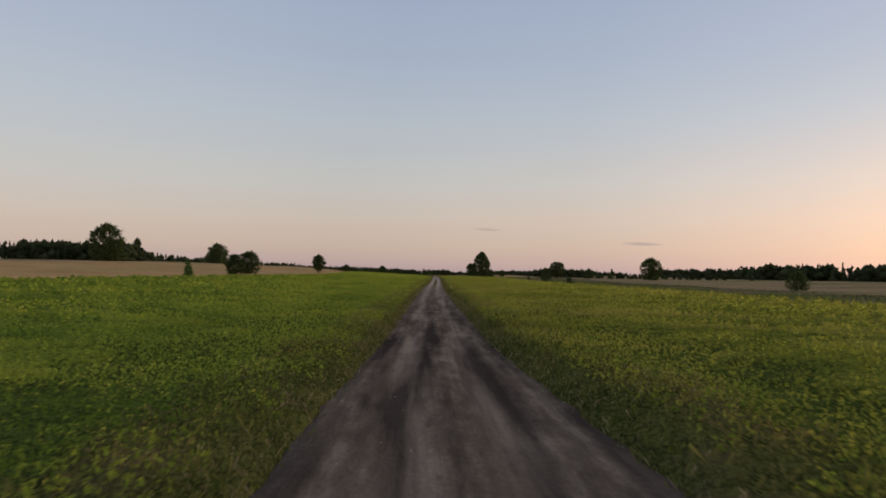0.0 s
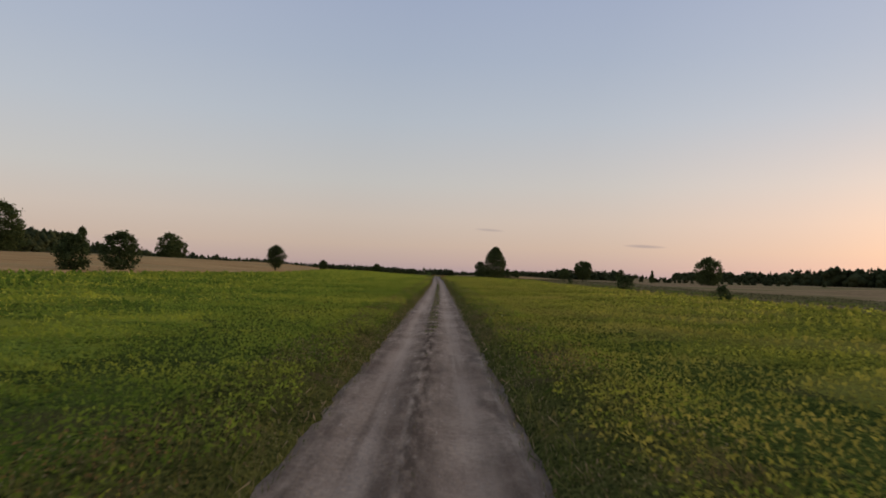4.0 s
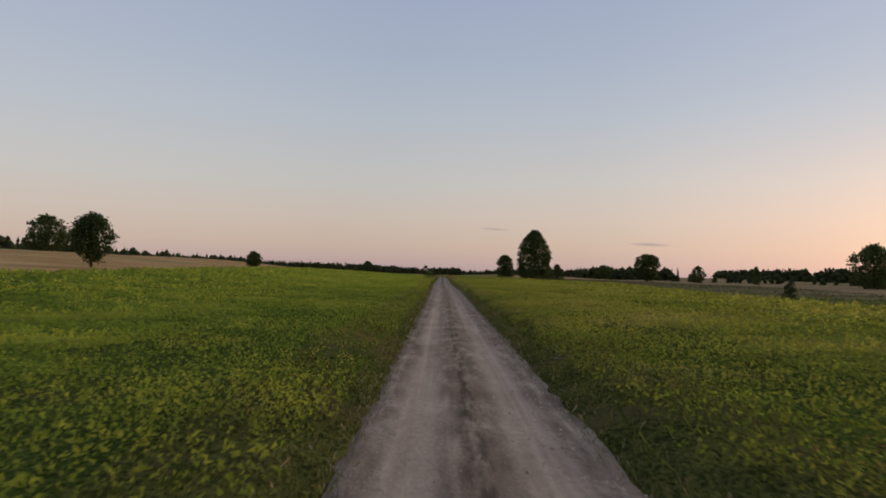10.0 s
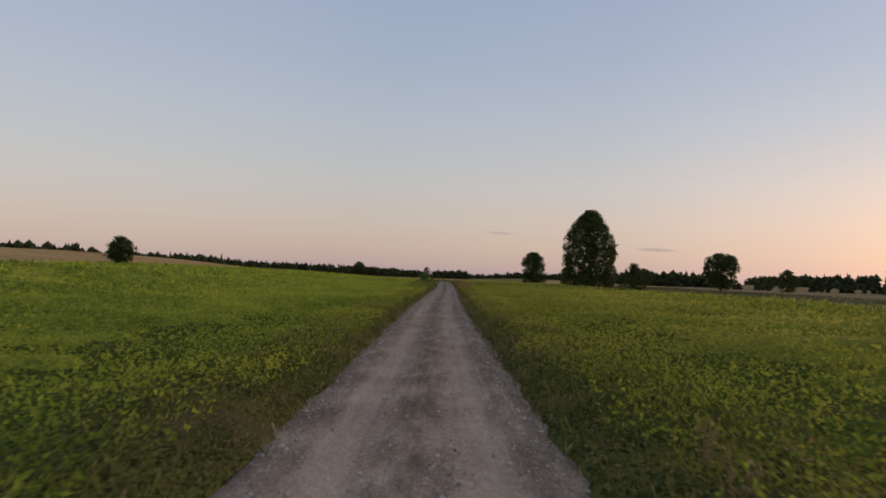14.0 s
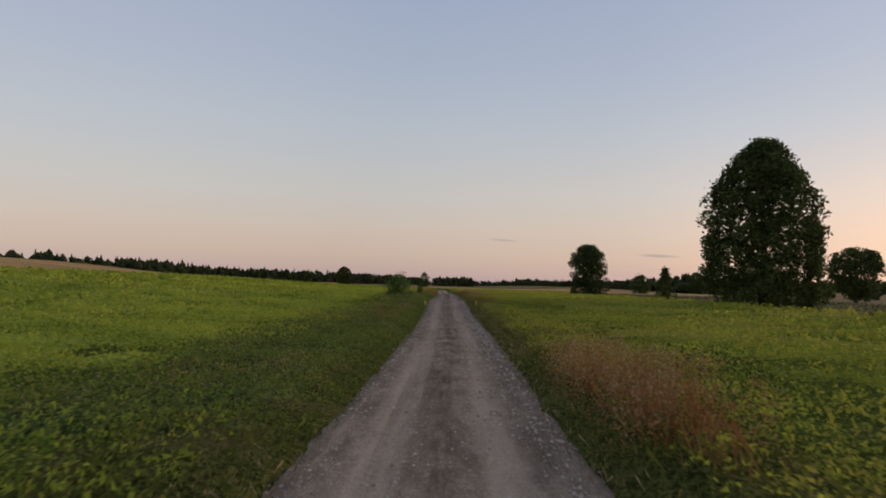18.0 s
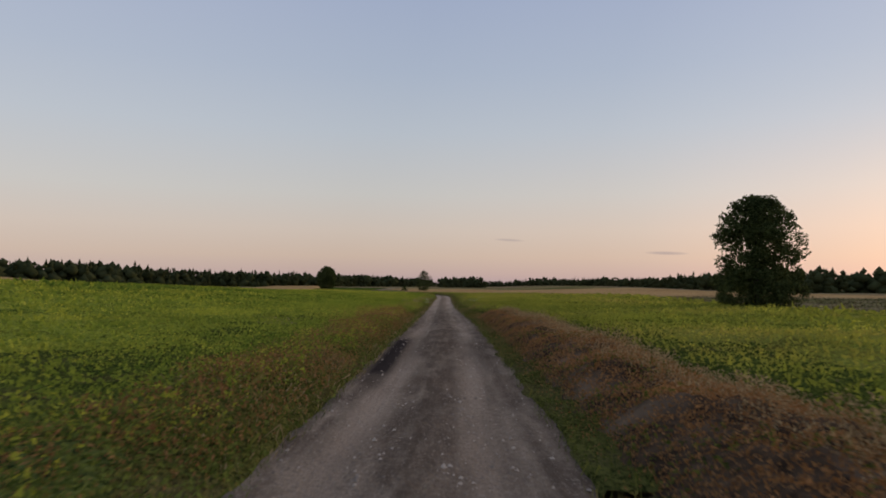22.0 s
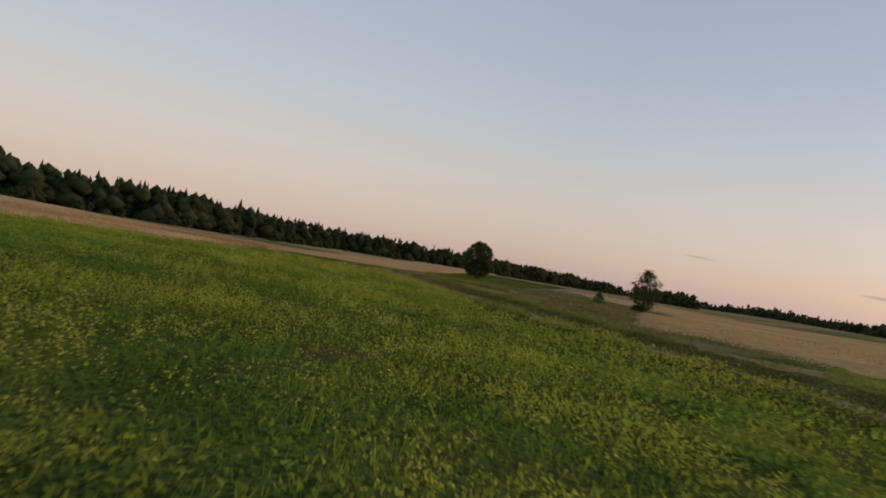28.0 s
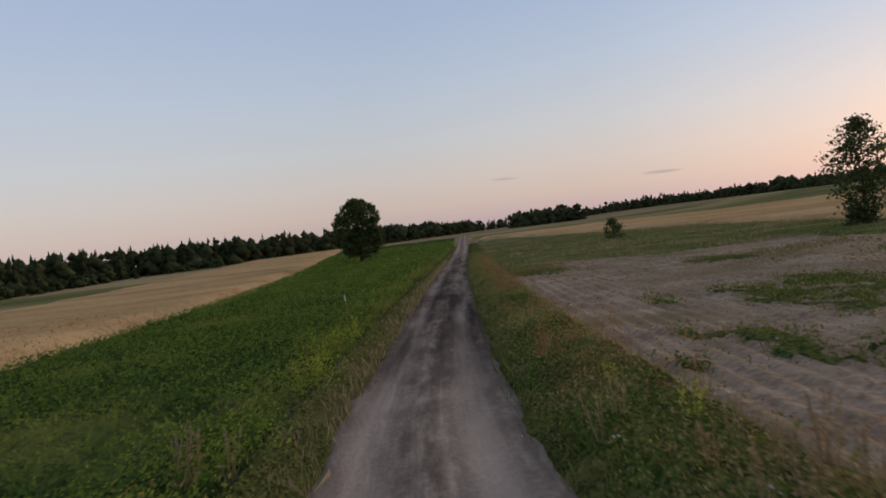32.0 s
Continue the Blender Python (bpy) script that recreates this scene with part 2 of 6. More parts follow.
LIME = ((0.45, 0.47, 0.07), [(0, 0.12), (120, 0.12), (160, 0.0), (300, 0.1), (400, 0.45), (450, 0.55), (530, 0.38), (560, 0.12), (600, 0.0), (700, 0.0)])
PALE = ((0.26, 0.315, 0.047), [(0, 0.15), (200, 0.1), (340, 0.25), (420, 0.45), (520, 0.5), (560, 0.4), (640, 0.4)])
M = {
    "meadow": material("meadow_soil", (0.20, 0.14, 0.07), (0.36, 0.25, 0.135), 0.05, 1.3, third=(0.17, 0.155, 0.06), third_scale=0.03, third_at=(0.5, 0.62), bump=0.6, spread=(0.4, 0.6), stretch=(0.35, 1, 1)),
    "grey_meadow": material("grey_green_meadow", (0.08, 0.075, 0.03), (0.24, 0.205, 0.088), 0.25, 7.0, bump=1.0, island=0.3, third=(0.27, 0.205, 0.115), third_scale=0.06, third_at=(0.48, 0.62), stretch=(0.3, 1, 1), spread=(0.4, 0.62)),
    "nettle_mat": material("nettle_mat", (0.032, 0.046, 0.014), (0.15, 0.175, 0.048), 0.8, 9.0, bump=1.0, third=(0.12, 0.09, 0.045), third_scale=0.5, third_at=(0.55, 0.75), spread=(0.32, 0.72), cells=13.0),
    # bean green darkened to paint the shadow between the bushes
    "bean_shade_mat": material("bean_shade_mat", (0.02, 0.035, 0.009), (0.09, 0.12, 0.026), 0.8, 9.0, bump=1.0, third=(0.2, 0.2, 0.05), third_scale=0.2, third_at=(0.55, 0.8), spread=(0.32, 0.72), cells=13.0),
    "weed_mat": material("weed_mat", (0.05, 0.065, 0.022), (0.19, 0.20, 0.06), 0.5, 9.0, bump=1.0, third=(0.24, 0.175, 0.105), third_scale=0.22, third_at=(0.48, 0.66), spread=(0.32, 0.72), cells=11.0),
    # dark green that paints the shade between plants into the colour
    "gap_shade": material("gap_shade", (0.036, 0.05, 0.012), (0.13, 0.155, 0.032), 0.6, 9.0, bump=1.0, third=(0.12, 0.09, 0.04), third_scale=0.5, third_at=(0.58, 0.78), spread=(0.34, 0.70), cells=19.0),
    "olive_canopy": material("olive_canopy", (0.06, 0.066, 0.013), (0.24, 0.235, 0.036), 0.5, 9.0, third=(0.29, 0.23, 0.055), third_at=(0.46, 0.70), third_scale=0.16, stretch=(0.5, 1, 1), bump=1.0, spread=(0.37, 0.66), broad=0.7, cells=15.0, along=PALE),
    "olive_leaf": material("olive_leaf", (0.12, 0.145, 0.025), (0.35, 0.345, 0.05), 0.4, 2.2, island=0.16, bump=0, thin=0.6, spread=(0.38, 0.66), broad=0.75, third=(0.42, 0.335, 0.08), third_scale=0.16, third_at=(0.46, 0.70), stretch=(0.5, 1, 1), along=PALE),
    "mustard_canopy": material("mustard_canopy", (0.048, 0.07, 0.013), (0.195, 0.245, 0.034), 0.5, 9.0, third=(0.34, 0.33, 0.042), third_at=(0.48, 0.74), third_scale=0.22, stretch=(0.55, 1, 1), bump=1.0, spread=(0.37, 0.68), broad=0.7, cells=15.0, along=LIME),
    "mustard_leaf": material("mustard_leaf", (0.085, 0.145, 0.023), (0.27, 0.335, 0.043), 0.5, 2.5, island=0.16, bump=0, thin=0.6, spread=(0.38, 0.66), broad=0.75, third=(0.46, 0.45, 0.055), third_scale=0.22, third_at=(0.48, 0.76), stretch=(0.55, 1, 1), along=LIME),
    "mustard_head": material("mustard_head", (0.36, 0.38, 0.06), (0.56, 0.54, 0.085), 0.3, 1.5, island=0.3, bump=0, thin=0.55, stretch=(0.5, 1, 1)),
    "mustard_flower": material("mustard_flower", (0.52, 0.48, 0.05), (0.72, 0.64, 0.08), 0.3, 4.0, island=0.5, bump=0, thin=0.3),
    "grass": material("verge_grass", (0.06, 0.082, 0.018), (0.195, 0.197, 0.048), 0.35, 2.0, island=0.3, bump=0, thin=0.5, third=(0.22, 0.155, 0.075), third_scale=0.35, third_at=(0.52, 0.72)),
    "nettle": material("nettle_leaf", (0.078, 0.11, 0.023), (0.22, 0.26, 0.06), 0.5, 2.5, island=0.3, bump=0, thin=0.5, third=(0.19, 0.15, 0.065), third_scale=0.4, third_at=(0.6, 0.8)),
    "turf": material("verge_turf", (0.03, 0.036, 0.010), (0.155, 0.15, 0.041), 0.8, 14.0, bump=1.0, third=(0.15, 0.11, 0.055), third_scale=0.5, third_at=(0.54, 0.74), spread=(0.32, 0.72), cells=22.0),
    "straw": material("dry_grass", (0.25, 0.175, 0.088), (0.44, 0.325, 0.175), 0.3, 3.0, island=0.5, bump=0, thin=0.35),
    "rust": material("sorrel_rust", (0.23, 0.11, 0.042), (0.40, 0.215, 0.09), 0.3, 3.0, island=0.4, bump=0, thin=0.35),
    "white": material("white_petal", (0.6, 0.6, 0.55), (0.75, 0.75, 0.7), 1.0, 9.0, bump=0, thin=0.3),
    "grain": material("ripe_grain", (0.34, 0.195, 0.08), (0.54, 0.345, 0.15), 0.06, 2.5, third=(0.30, 0.24, 0.11), third_scale=0.03, bump=0.8, spread=(0.4, 0.6), stretch=(0.5, 1.4, 1)),
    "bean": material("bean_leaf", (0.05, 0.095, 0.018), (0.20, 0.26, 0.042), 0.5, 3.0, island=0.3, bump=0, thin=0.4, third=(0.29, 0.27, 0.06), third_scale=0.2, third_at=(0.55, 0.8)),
    "green_field": material("green_field", (0.09, 0.092, 0.032), (0.19, 0.172, 0.062), 0.05, 1.5, third=(0.33, 0.235, 0.11), third_scale=0.03, third_at=(0.46, 0.58), bump=0.8, stretch=(0.35, 1, 1)),
    "sand_soil": material("bare_sandy_soil", (0.20, 0.135, 0.082), (0.42, 0.30, 0.19), 0.7, 7.0, third=(0.23, 0.165, 0.085), third_scale=0.25, third_at=(0.5, 0.7), bump=1.0, spread=(0.38, 0.62)),
    "trodden": material("trodden_soil", (0.20, 0.145, 0.10), (0.40, 0.30, 0.215), 0.7, 7.0, third=(0.20, 0.165, 0.085), third_scale=0.5, third_at=(0.5, 0.65), bump=1.0, spread=(0.38, 0.62)),
    "bank_soil": material("dug_soil", (0.045, 0.03, 0.019), (0.13, 0.085, 0.052), 1.6, 6.0, bump=1.0, third=(0.20, 0.14, 0.09), third_scale=0.9, third_at=(0.5, 0.7), spread=(0.4, 0.6)),
    "bark": material("bark", (0.03, 0.025, 0.02), (0.09, 0.075, 0.06), 1.5, 9.0, bump=1.0),
    "leaf_dark": material("linden_leaf", (0.052, 0.068, 0.024), (0.125, 0.147, 0.05), 0.25, 2.0, island=0.4, bump=0, thin=0.3),
    "leaf_mid": material("broad_leaf", (0.042, 0.056, 0.021), (0.105, 0.125, 0.045), 0.25, 2.0, island=0.4, bump=0, thin=0.3),
    "leaf_light": material("shrub_leaf", (0.07, 0.12, 0.03), (0.19, 0.26, 0.075), 0.4, 3.0, island=0.5, bump=0, thin=0.35),
    "wood_leaf": material("far_wood_leaf", (0.048, 0.056, 0.025), (0.09, 0.10, 0.043), 0.03, 0.3, island=0.25, bump=0, thin=0.3),
    "stone": material("gravel_stone", (0.22, 0.172, 0.13), (0.49, 0.395, 0.30), 2.0, 20.0, gloss=0.04, island=0.6, bump=0.3),
    "grey_wood": material("weathered_wood", (0.22, 0.17, 0.12), (0.46, 0.37, 0.27), 3.0, 26.0, bump=0.6, stretch=(0.3, 1, 1)),
    "post": material("post_yellow", (0.55, 0.36, 0.05), (0.68, 0.48, 0.09), 3.0, 30.0, rough=0.6, bump=0.2, gloss=0.3),
    "ink": material("post_writing", (0.03, 0.03, 0.03), (0.06, 0.06, 0.05), 3.0, 30.0, bump=0),
}


def road_material():
    """Dusty sand: streaks along the wheel ruts, blotches, and dark damp stretches of their own along the way."""
    m = material("dirt_road", (0.27, 0.19, 0.13), (0.49, 0.37, 0.26), 0.6, 9.0, bump=0.7, third=(0.26, 0.18, 0.12), third_scale=0.4, third_at=(0.5, 0.72), spread=(0.38, 0.62))
    nt = m.node_tree
    n, l = nt.nodes.new, nt.links.new
    bsdf = nt.nodes["Principled BSDF"]

    def value(kind, a, b=None, c=None):
        x = n("ShaderNodeMath")
        x.operation = kind
        for k, q in enumerate((a, b, c)):
            if q is None:
                continue
            if isinstance(q, (int, float)):
                x.inputs[k].default_value = q
            else:
                l(q, x.inputs[k])
        return x.outputs[0]

    def ranged(x, a, b, c=0.0, d=1.0):
        r = n("ShaderNodeMapRange")
        for k, q in (("From Min", a), ("From Max", b), ("To Min", c), ("To Max", d)):
            r.inputs[k].default_value = q
        l(x, r.inputs["Value"])
        return r.outputs[0]

    def veil(fac, under, colour):
        x = n("ShaderNodeMix")
        x.data_type = "RGBA"
        x.inputs[7].default_value = (*colour, 1)
        l(fac, x.inputs[0])
        l(under, x.inputs[6])
        return x.outputs[2]

    def streaks(across, along, detail=5.0):
        mp = n("ShaderNodeMapping")
        mp.inputs["Scale"].default_value = (across, along, 1)
        l(uv.outputs["UV"], mp.inputs[0])
        t = n("ShaderNodeTexNoise")
        t.inputs["Scale"].default_value, t.inputs["Detail"].default_value = 1.0, detail
        l(mp.outputs[0], t.inputs["Vector"])
        return t.outputs[0]

    uv, co = n("ShaderNodeTexCoord"), n("ShaderNodeTexCoord")
    cross, place = n("ShaderNodeSeparateXYZ"), n("ShaderNodeSeparateXYZ")
    l(uv.outputs["UV"], cross.inputs[0])
    l(co.outputs["Object"], place.inputs[0])
    colour = bsdf.inputs["Base Color"].links[0].from_socket
    # tyre streaks, pale and dark
    colour = veil(ranged(streaks(5.5, 0.05), 0.54, 0.72, 0.0, 0.55), colour, (0.20, 0.14, 0.095))
    colour = veil(ranged(streaks(4.0, 0.04), 0.55, 0.70, 0.0, 0.5), colour, (0.62, 0.48, 0.34))
    colour = veil(ranged(streaks(2.2, 0.6), 0.54, 0.68, 0.0, 0.6), colour, (0.17, 0.12, 0.085))
    # the wheels polish two pale ruts; the shoulders stay dark and crumbly
    rut = ranged(value("ABSOLUTE", value("SUBTRACT", value("ABSOLUTE", value("ADD", cross.outputs["X"], 0.05)), 0.75)), 0.14, 0.46, 1.0, 0.0)
    colour = veil(value("MULTIPLY", rut, ranged(streaks(2.5, 0.12, 5.0), 0.35, 0.6, 0.1, 0.65)), colour, (0.56, 0.42, 0.30))
    colour = veil(value("MULTIPLY", value("SUBTRACT", 1.0, rut), ranged(streaks(3.5, 0.8, 7.0), 0.40, 0.62, 0.0, 0.7)), colour, (0.16, 0.115, 0.08))
    # grit: pale and dark grains
    coarse = value("MULTIPLY", ranged(place.outputs["Y"], 285.0, 330.0, 0.35, 1.0), ranged(place.outputs["Y"], 545.0, 590.0, 1.0, 0.3))
    for seed, tone, low_, high_ in ((31.0, (0.70, 0.57, 0.43), 0.56, 0.66), (47.0, (0.12, 0.085, 0.06), 0.55, 0.66)):
        grain = n("ShaderNodeTexNoise")
        grain.inputs["Scale"].default_value, grain.inputs["Detail"].default_value = seed, 3.0
        l(co.outputs["Object"], grain.inputs["Vector"])
        colour = veil(value("MULTIPLY", coarse, ranged(grain.outputs[0], low_, high_, 0.0, 0.55)), colour, tone)
    # the crumbly middle between the ruts
    mid = value("SUBTRACT", 1.0, ranged(value("ABSOLUTE", value("ADD", cross.outputs["X"], 0.05)), 0.07, 0.24))
    colour = veil(value("MULTIPLY", mid, value("MULTIPLY", ranged(value("ABSOLUTE", value("SUBTRACT", place.outputs["Y"], 180.0)), 55, 95, 1.0, 0.45), ranged(streaks(7.0, 1.1, 8.0), 0.44, 0.60, 0.0, 0.9))), colour, (0.085, 0.062, 0.042))
    # damp, dark stretches
    ramp = n("ShaderNodeValToRGB")
    stops = [(-20, 1.0), (30, 1.0), (55, 0.8), (85, 0.6), (120, 0.3), (150, 0.05), (300, 0.05), (370, 0.28), (478, 0.42), (492, 0.7), (540, 0.66), (565, 0.12), (620, 0.08), (655, 0.3), (710, 0.3), (719, 1.0), (790, 0.9), (830, 0.4)]
    while len(ramp.color_ramp.elements) < len(stops):
        ramp.color_ramp.elements.new(0.5)
    for e, (y, v) in zip(ramp.color_ramp.elements, stops):
        e.position, e.color = (y + 50) / 1000, (v, v, v, 1)
    l(ranged(place.outputs["Y"], -50, 950), ramp.inputs[0])
    damp = value("MULTIPLY", ramp.outputs[0], ranged(streaks(1.6, 0.10, 6.0), 0.62, 0.36, 0.5, 1.0))
    colour = veil(value("MULTIPLY", damp, 0.93), colour, (0.036, 0.027, 0.022))
    # one wet streak in the left rut by the earth bank
    wet = value("MULTIPLY", ranged(value("ABSOLUTE", value("SUBTRACT", place.outputs["Y"], 511.5)), 3.5, 6.0, 1.0, 0.0), ranged(value("ABSOLUTE", value("ADD", cross.outputs["X"], 1.15)), 0.12, 0.32, 1.0, 0.0))
    colour = veil(value("MULTIPLY", wet, 0.92), colour, (0.026, 0.021, 0.02))
    l(colour, bsdf.inputs["Base Color"])
    return m


M["road"] = road_material()


# ---- plan ----
rng = np.random.default_rng(7)
ROAD_LINE = [(0.9, -60), (0.6, 0), (0.1, 18), (-0.25, 60), (-0.3, 105), (0.0, 160), (0.25, 230), (0.2, 320), (-0.3, 372), (0.0, 445), (-0.35, 480), (-0.38, 503), (-0.65, 525), (-1.35, 552), (-1.85, 575), (-2.1, 592),
             (-2.25, 605), (-3.1, 622), (-5.2, 632), (-8.8, 638.6), (-13.6, 644.5), (-17, 649), (-21, 655), (-29, 668), (-31.5, 671.8), (-35.6, 677.6), (-37.8, 681.4), (-39.8, 685.5), (-42.0, 690.2), (-44.8, 698.0), (-46.3, 703), (-46.95, 711), (-47.1, 724), (-47.15, 756), (-46.6, 800), (-45.8, 850), (-44.5, 1000)]
ROAD_HALF = [(-60, 2.3), (8, 2.25), (22, 1.75), (100, 1.53), (160, 1.5), (230, 1.45), (316, 1.72), (370, 1.7), (445, 1.64), (470, 1.55), (480, 1.66), (500, 1.5), (525, 1.42), (545, 1.3), (558, 1.25), (600, 1.15), (630, 1.3), (660, 1.65), (680, 1.9), (690, 1.7), (697, 1.6), (705, 1.35), (720, 1.3), (1000, 1.3)]
_YS = np.arange(-60, 1000.5, 0.5)
_XS = np.interp(_YS, [p[1] for p in ROAD_LINE], [p[0] for p in ROAD_LINE])
_K = np.hanning(17)
_XS = np.convolve(np.pad(_XS, 8, mode="edge"), _K / _K.sum(), "valid")
_DX = np.gradient(_XS, _YS)


def road_x(y):
    return np.interp(y, _YS, _XS)


def road_half(y):
    return np.interp(y, [p[0] for p in ROAD_HALF], [p[1] for p in ROAD_HALF])


def road_gap(x, y):
    """Signed distance from the road's centreline (right is positive)."""
    return (x - road_x(y)) / np.sqrt(1 + np.interp(y, _YS, _DX) ** 2)


def smooth(a):
    a = np.clip(a, 0, 1)
    return a * a * (3 - 2 * a)


def terrain(x, y):
    """Height of the ground: a shallow valley that rises to the left and ahead."""
    x, y = np.asarray(x, float), np.asarray(y, float)
    slope = np.interp(y, [0, 100, 250, 340, 400, 455, 545, 600, 620, 650, 670], [0.0, 0.1, 0.35, 0.65, 1.5, 2.0, 2.0, 1.4, 0.8, 0.15, 0]) * smooth((-x - 6) / 52) + np.interp(y, [0, 100, 300, 455, 545, 600, 640, 680, 720], [0, 0.04, 0.2, 1.3, 2.2, 2.5, 1.6, 0.5, 0]) * smooth((-x - 60) / 50)
    left = slope + 4.2 * smooth((-x - 45) / 190) * (1 - 0.9 * smooth((y - 540) / 200))
    right = 1.6 * smooth((x - 120) / 260) - 0.9 * smooth((x - 14) / 50) * (1 - smooth((y - 330) / 110))
    ahead = 2.0 * smooth((y - 720) / 320)
    dip = np.interp(y, [655, 670, 680, 690, 700, 720, 740, 760, 780, 800, 830], [0, 0.03, 0.09, 0.21, 0.38, 0.76, 1.14, 1.52, 1.88, 2.15, 2.35]) * smooth((95 - x) / 75)
    hump = np.interp(y, [457, 463, 470, 478, 490, 515, 535, 556], [0, 0.12, 0.42, 0.5, 0.5, 0.46, 0.28, 0]) * smooth((48 - np.abs(x)) / 34)
    return left + right + ahead - dip + hump


def lumps(x, y, size, seed=0.0):
    """Cheap smooth noise from a few sines, about -1 to 1."""
    a, b = x / size + seed, y / size - seed * 1.7
    return (np.sin(1.3 * a + 2.1 * np.sin(0.7 * b)) + np.sin(1.7 * b + 1.9 * np.sin(0.9 * a + 1.3)) + np.sin(2.9 * a - 2.3 * b + 0.6) * 0.6 + np.sin(4.7 * a + 3.9 * b) * 0.4) / 3.0


# ---- mesh helpers ----
def mesh_of(name, verts, tris, mats, index=None, smooth_faces=False):
    me = bpy.data.meshes.new(name)
    verts, tris = np.asarray(verts, np.float32), np.asarray(tris, np.int32)
    me.vertices.add(len(verts))
    me.vertices.foreach_set("co", verts.ravel())
    k = tris.shape[1]
    me.loops.add(tris.size)
    me.loops.foreach_set("vertex_index", tris.ravel())
    me.polygons.add(len(tris))
    me.polygons.foreach_set("loop_start", np.arange(0, tris.size, k, dtype=np.int32))
    for m in mats:
        me.materials.append(M[m])
    if index is not None:
        me.polygons.foreach_set("material_index", np.asarray(index, np.int32))
    if smooth_faces:
        me.polygons.foreach_set("use_smooth", np.ones(len(tris), bool))
    me.update(calc_edges=True)
    return me


def part(name, me, parent, label=""):
    ob = new(name, me)
    ob.parent = parent
    return tagged(ob, label)


def grid_sheet(xs, ys, height, keep=None):
    """Quads over the lines xs, ys, with height(x, y); keep(x, y) tells which cells stay."""
    gx, gy = np.meshgrid(xs, ys)
    v = np.stack([gx, gy, height(gx, gy)], -1).reshape(-1, 3)
    nx, ny = len(xs), len(ys)
    i = (np.arange(ny - 1)[:, None] * nx + np.arange(nx - 1)[None]).ravel()
    f = np.stack([i, i + 1, i + 1 + nx, i + nx], 1)
    if keep is not None:
        c = v[f].mean(1)
        f = f[keep(c[:, 0], c[:, 1])]
        # the sheet's rim sinks to the ground
        e = np.sort(np.stack([f, np.roll(f, -1, 1)], -1).reshape(-1, 2), 1)
        pair, count = np.unique(e[:, 0] * len(v) + e[:, 1], return_counts=True)
        rim = np.unique(np.concatenate([pair[count == 1] // len(v), pair[count == 1] % len(v)]))
        v[rim, 2] = terrain(v[rim, 0], v[rim, 1]) - 0.14
    used, inv = np.unique(f, return_inverse=True)
    return v[used], inv.reshape(f.shape)


def scatter(template, places, turn, size, lean=None):
    """Copies of (verts, tris, material index) at the places, turned about z, scaled and leaning."""
    tv, tf, ti = template
    n = len(places)
    c, s = np.cos(turn)[:, None], np.sin(turn)[:, None]
    x, y, z = tv[:, 0][None] * size[:, None], tv[:, 1][None] * size[:, None], tv[:, 2][None] * size[:, None]
    v = np.stack([c * x - s * y, s * x + c * y, z + 0 * x], -1)
    if lean is not None:
        v[..., :2] += lean[:, None, :] * v[..., 2:3]
    v += places[:, None, :]
    f = tf[None] + (np.arange(n) * len(tv))[:, None, None]
    return v.reshape(-1, 3), f.reshape(-1, 3), np.tile(ti, n)


def joined(pieces):
    vs, fs, ms, at = [], [], [], 0
    for v, f, m in pieces:
        vs.append(v), fs.append(f + at), ms.append(m)
        at += len(v)
    return np.concatenate(vs), np.concatenate(fs), np.concatenate(ms)


# ---- ground ----
def spaced(near, far, step, grow):
    out, d = [0.0], step
    while out[-1] < far:
        out.append(out[-1] + d)
        if out[-1] > near:
            d *= grow
    return np.array(out)


gx = spaced(140, 2600, 6, 1.25)
gx = np.concatenate([-gx[:0:-1], gx])
gy = np.concatenate([-spaced(60, 1500, 20, 1.3)[:0:-1] - 60, np.arange(-60, 1000, 8.0), 1000 + spaced(100, 2600, 15, 1.25)])
v, f = grid_sheet(gx, gy, lambda x, y: terrain(x, y) - 0.10)
tagged(new("ground", mesh_of("ground", v, f, ["meadow"], smooth_faces=True)), "wide meadow ground of dry brown and green grass", "ground", kind="structure")


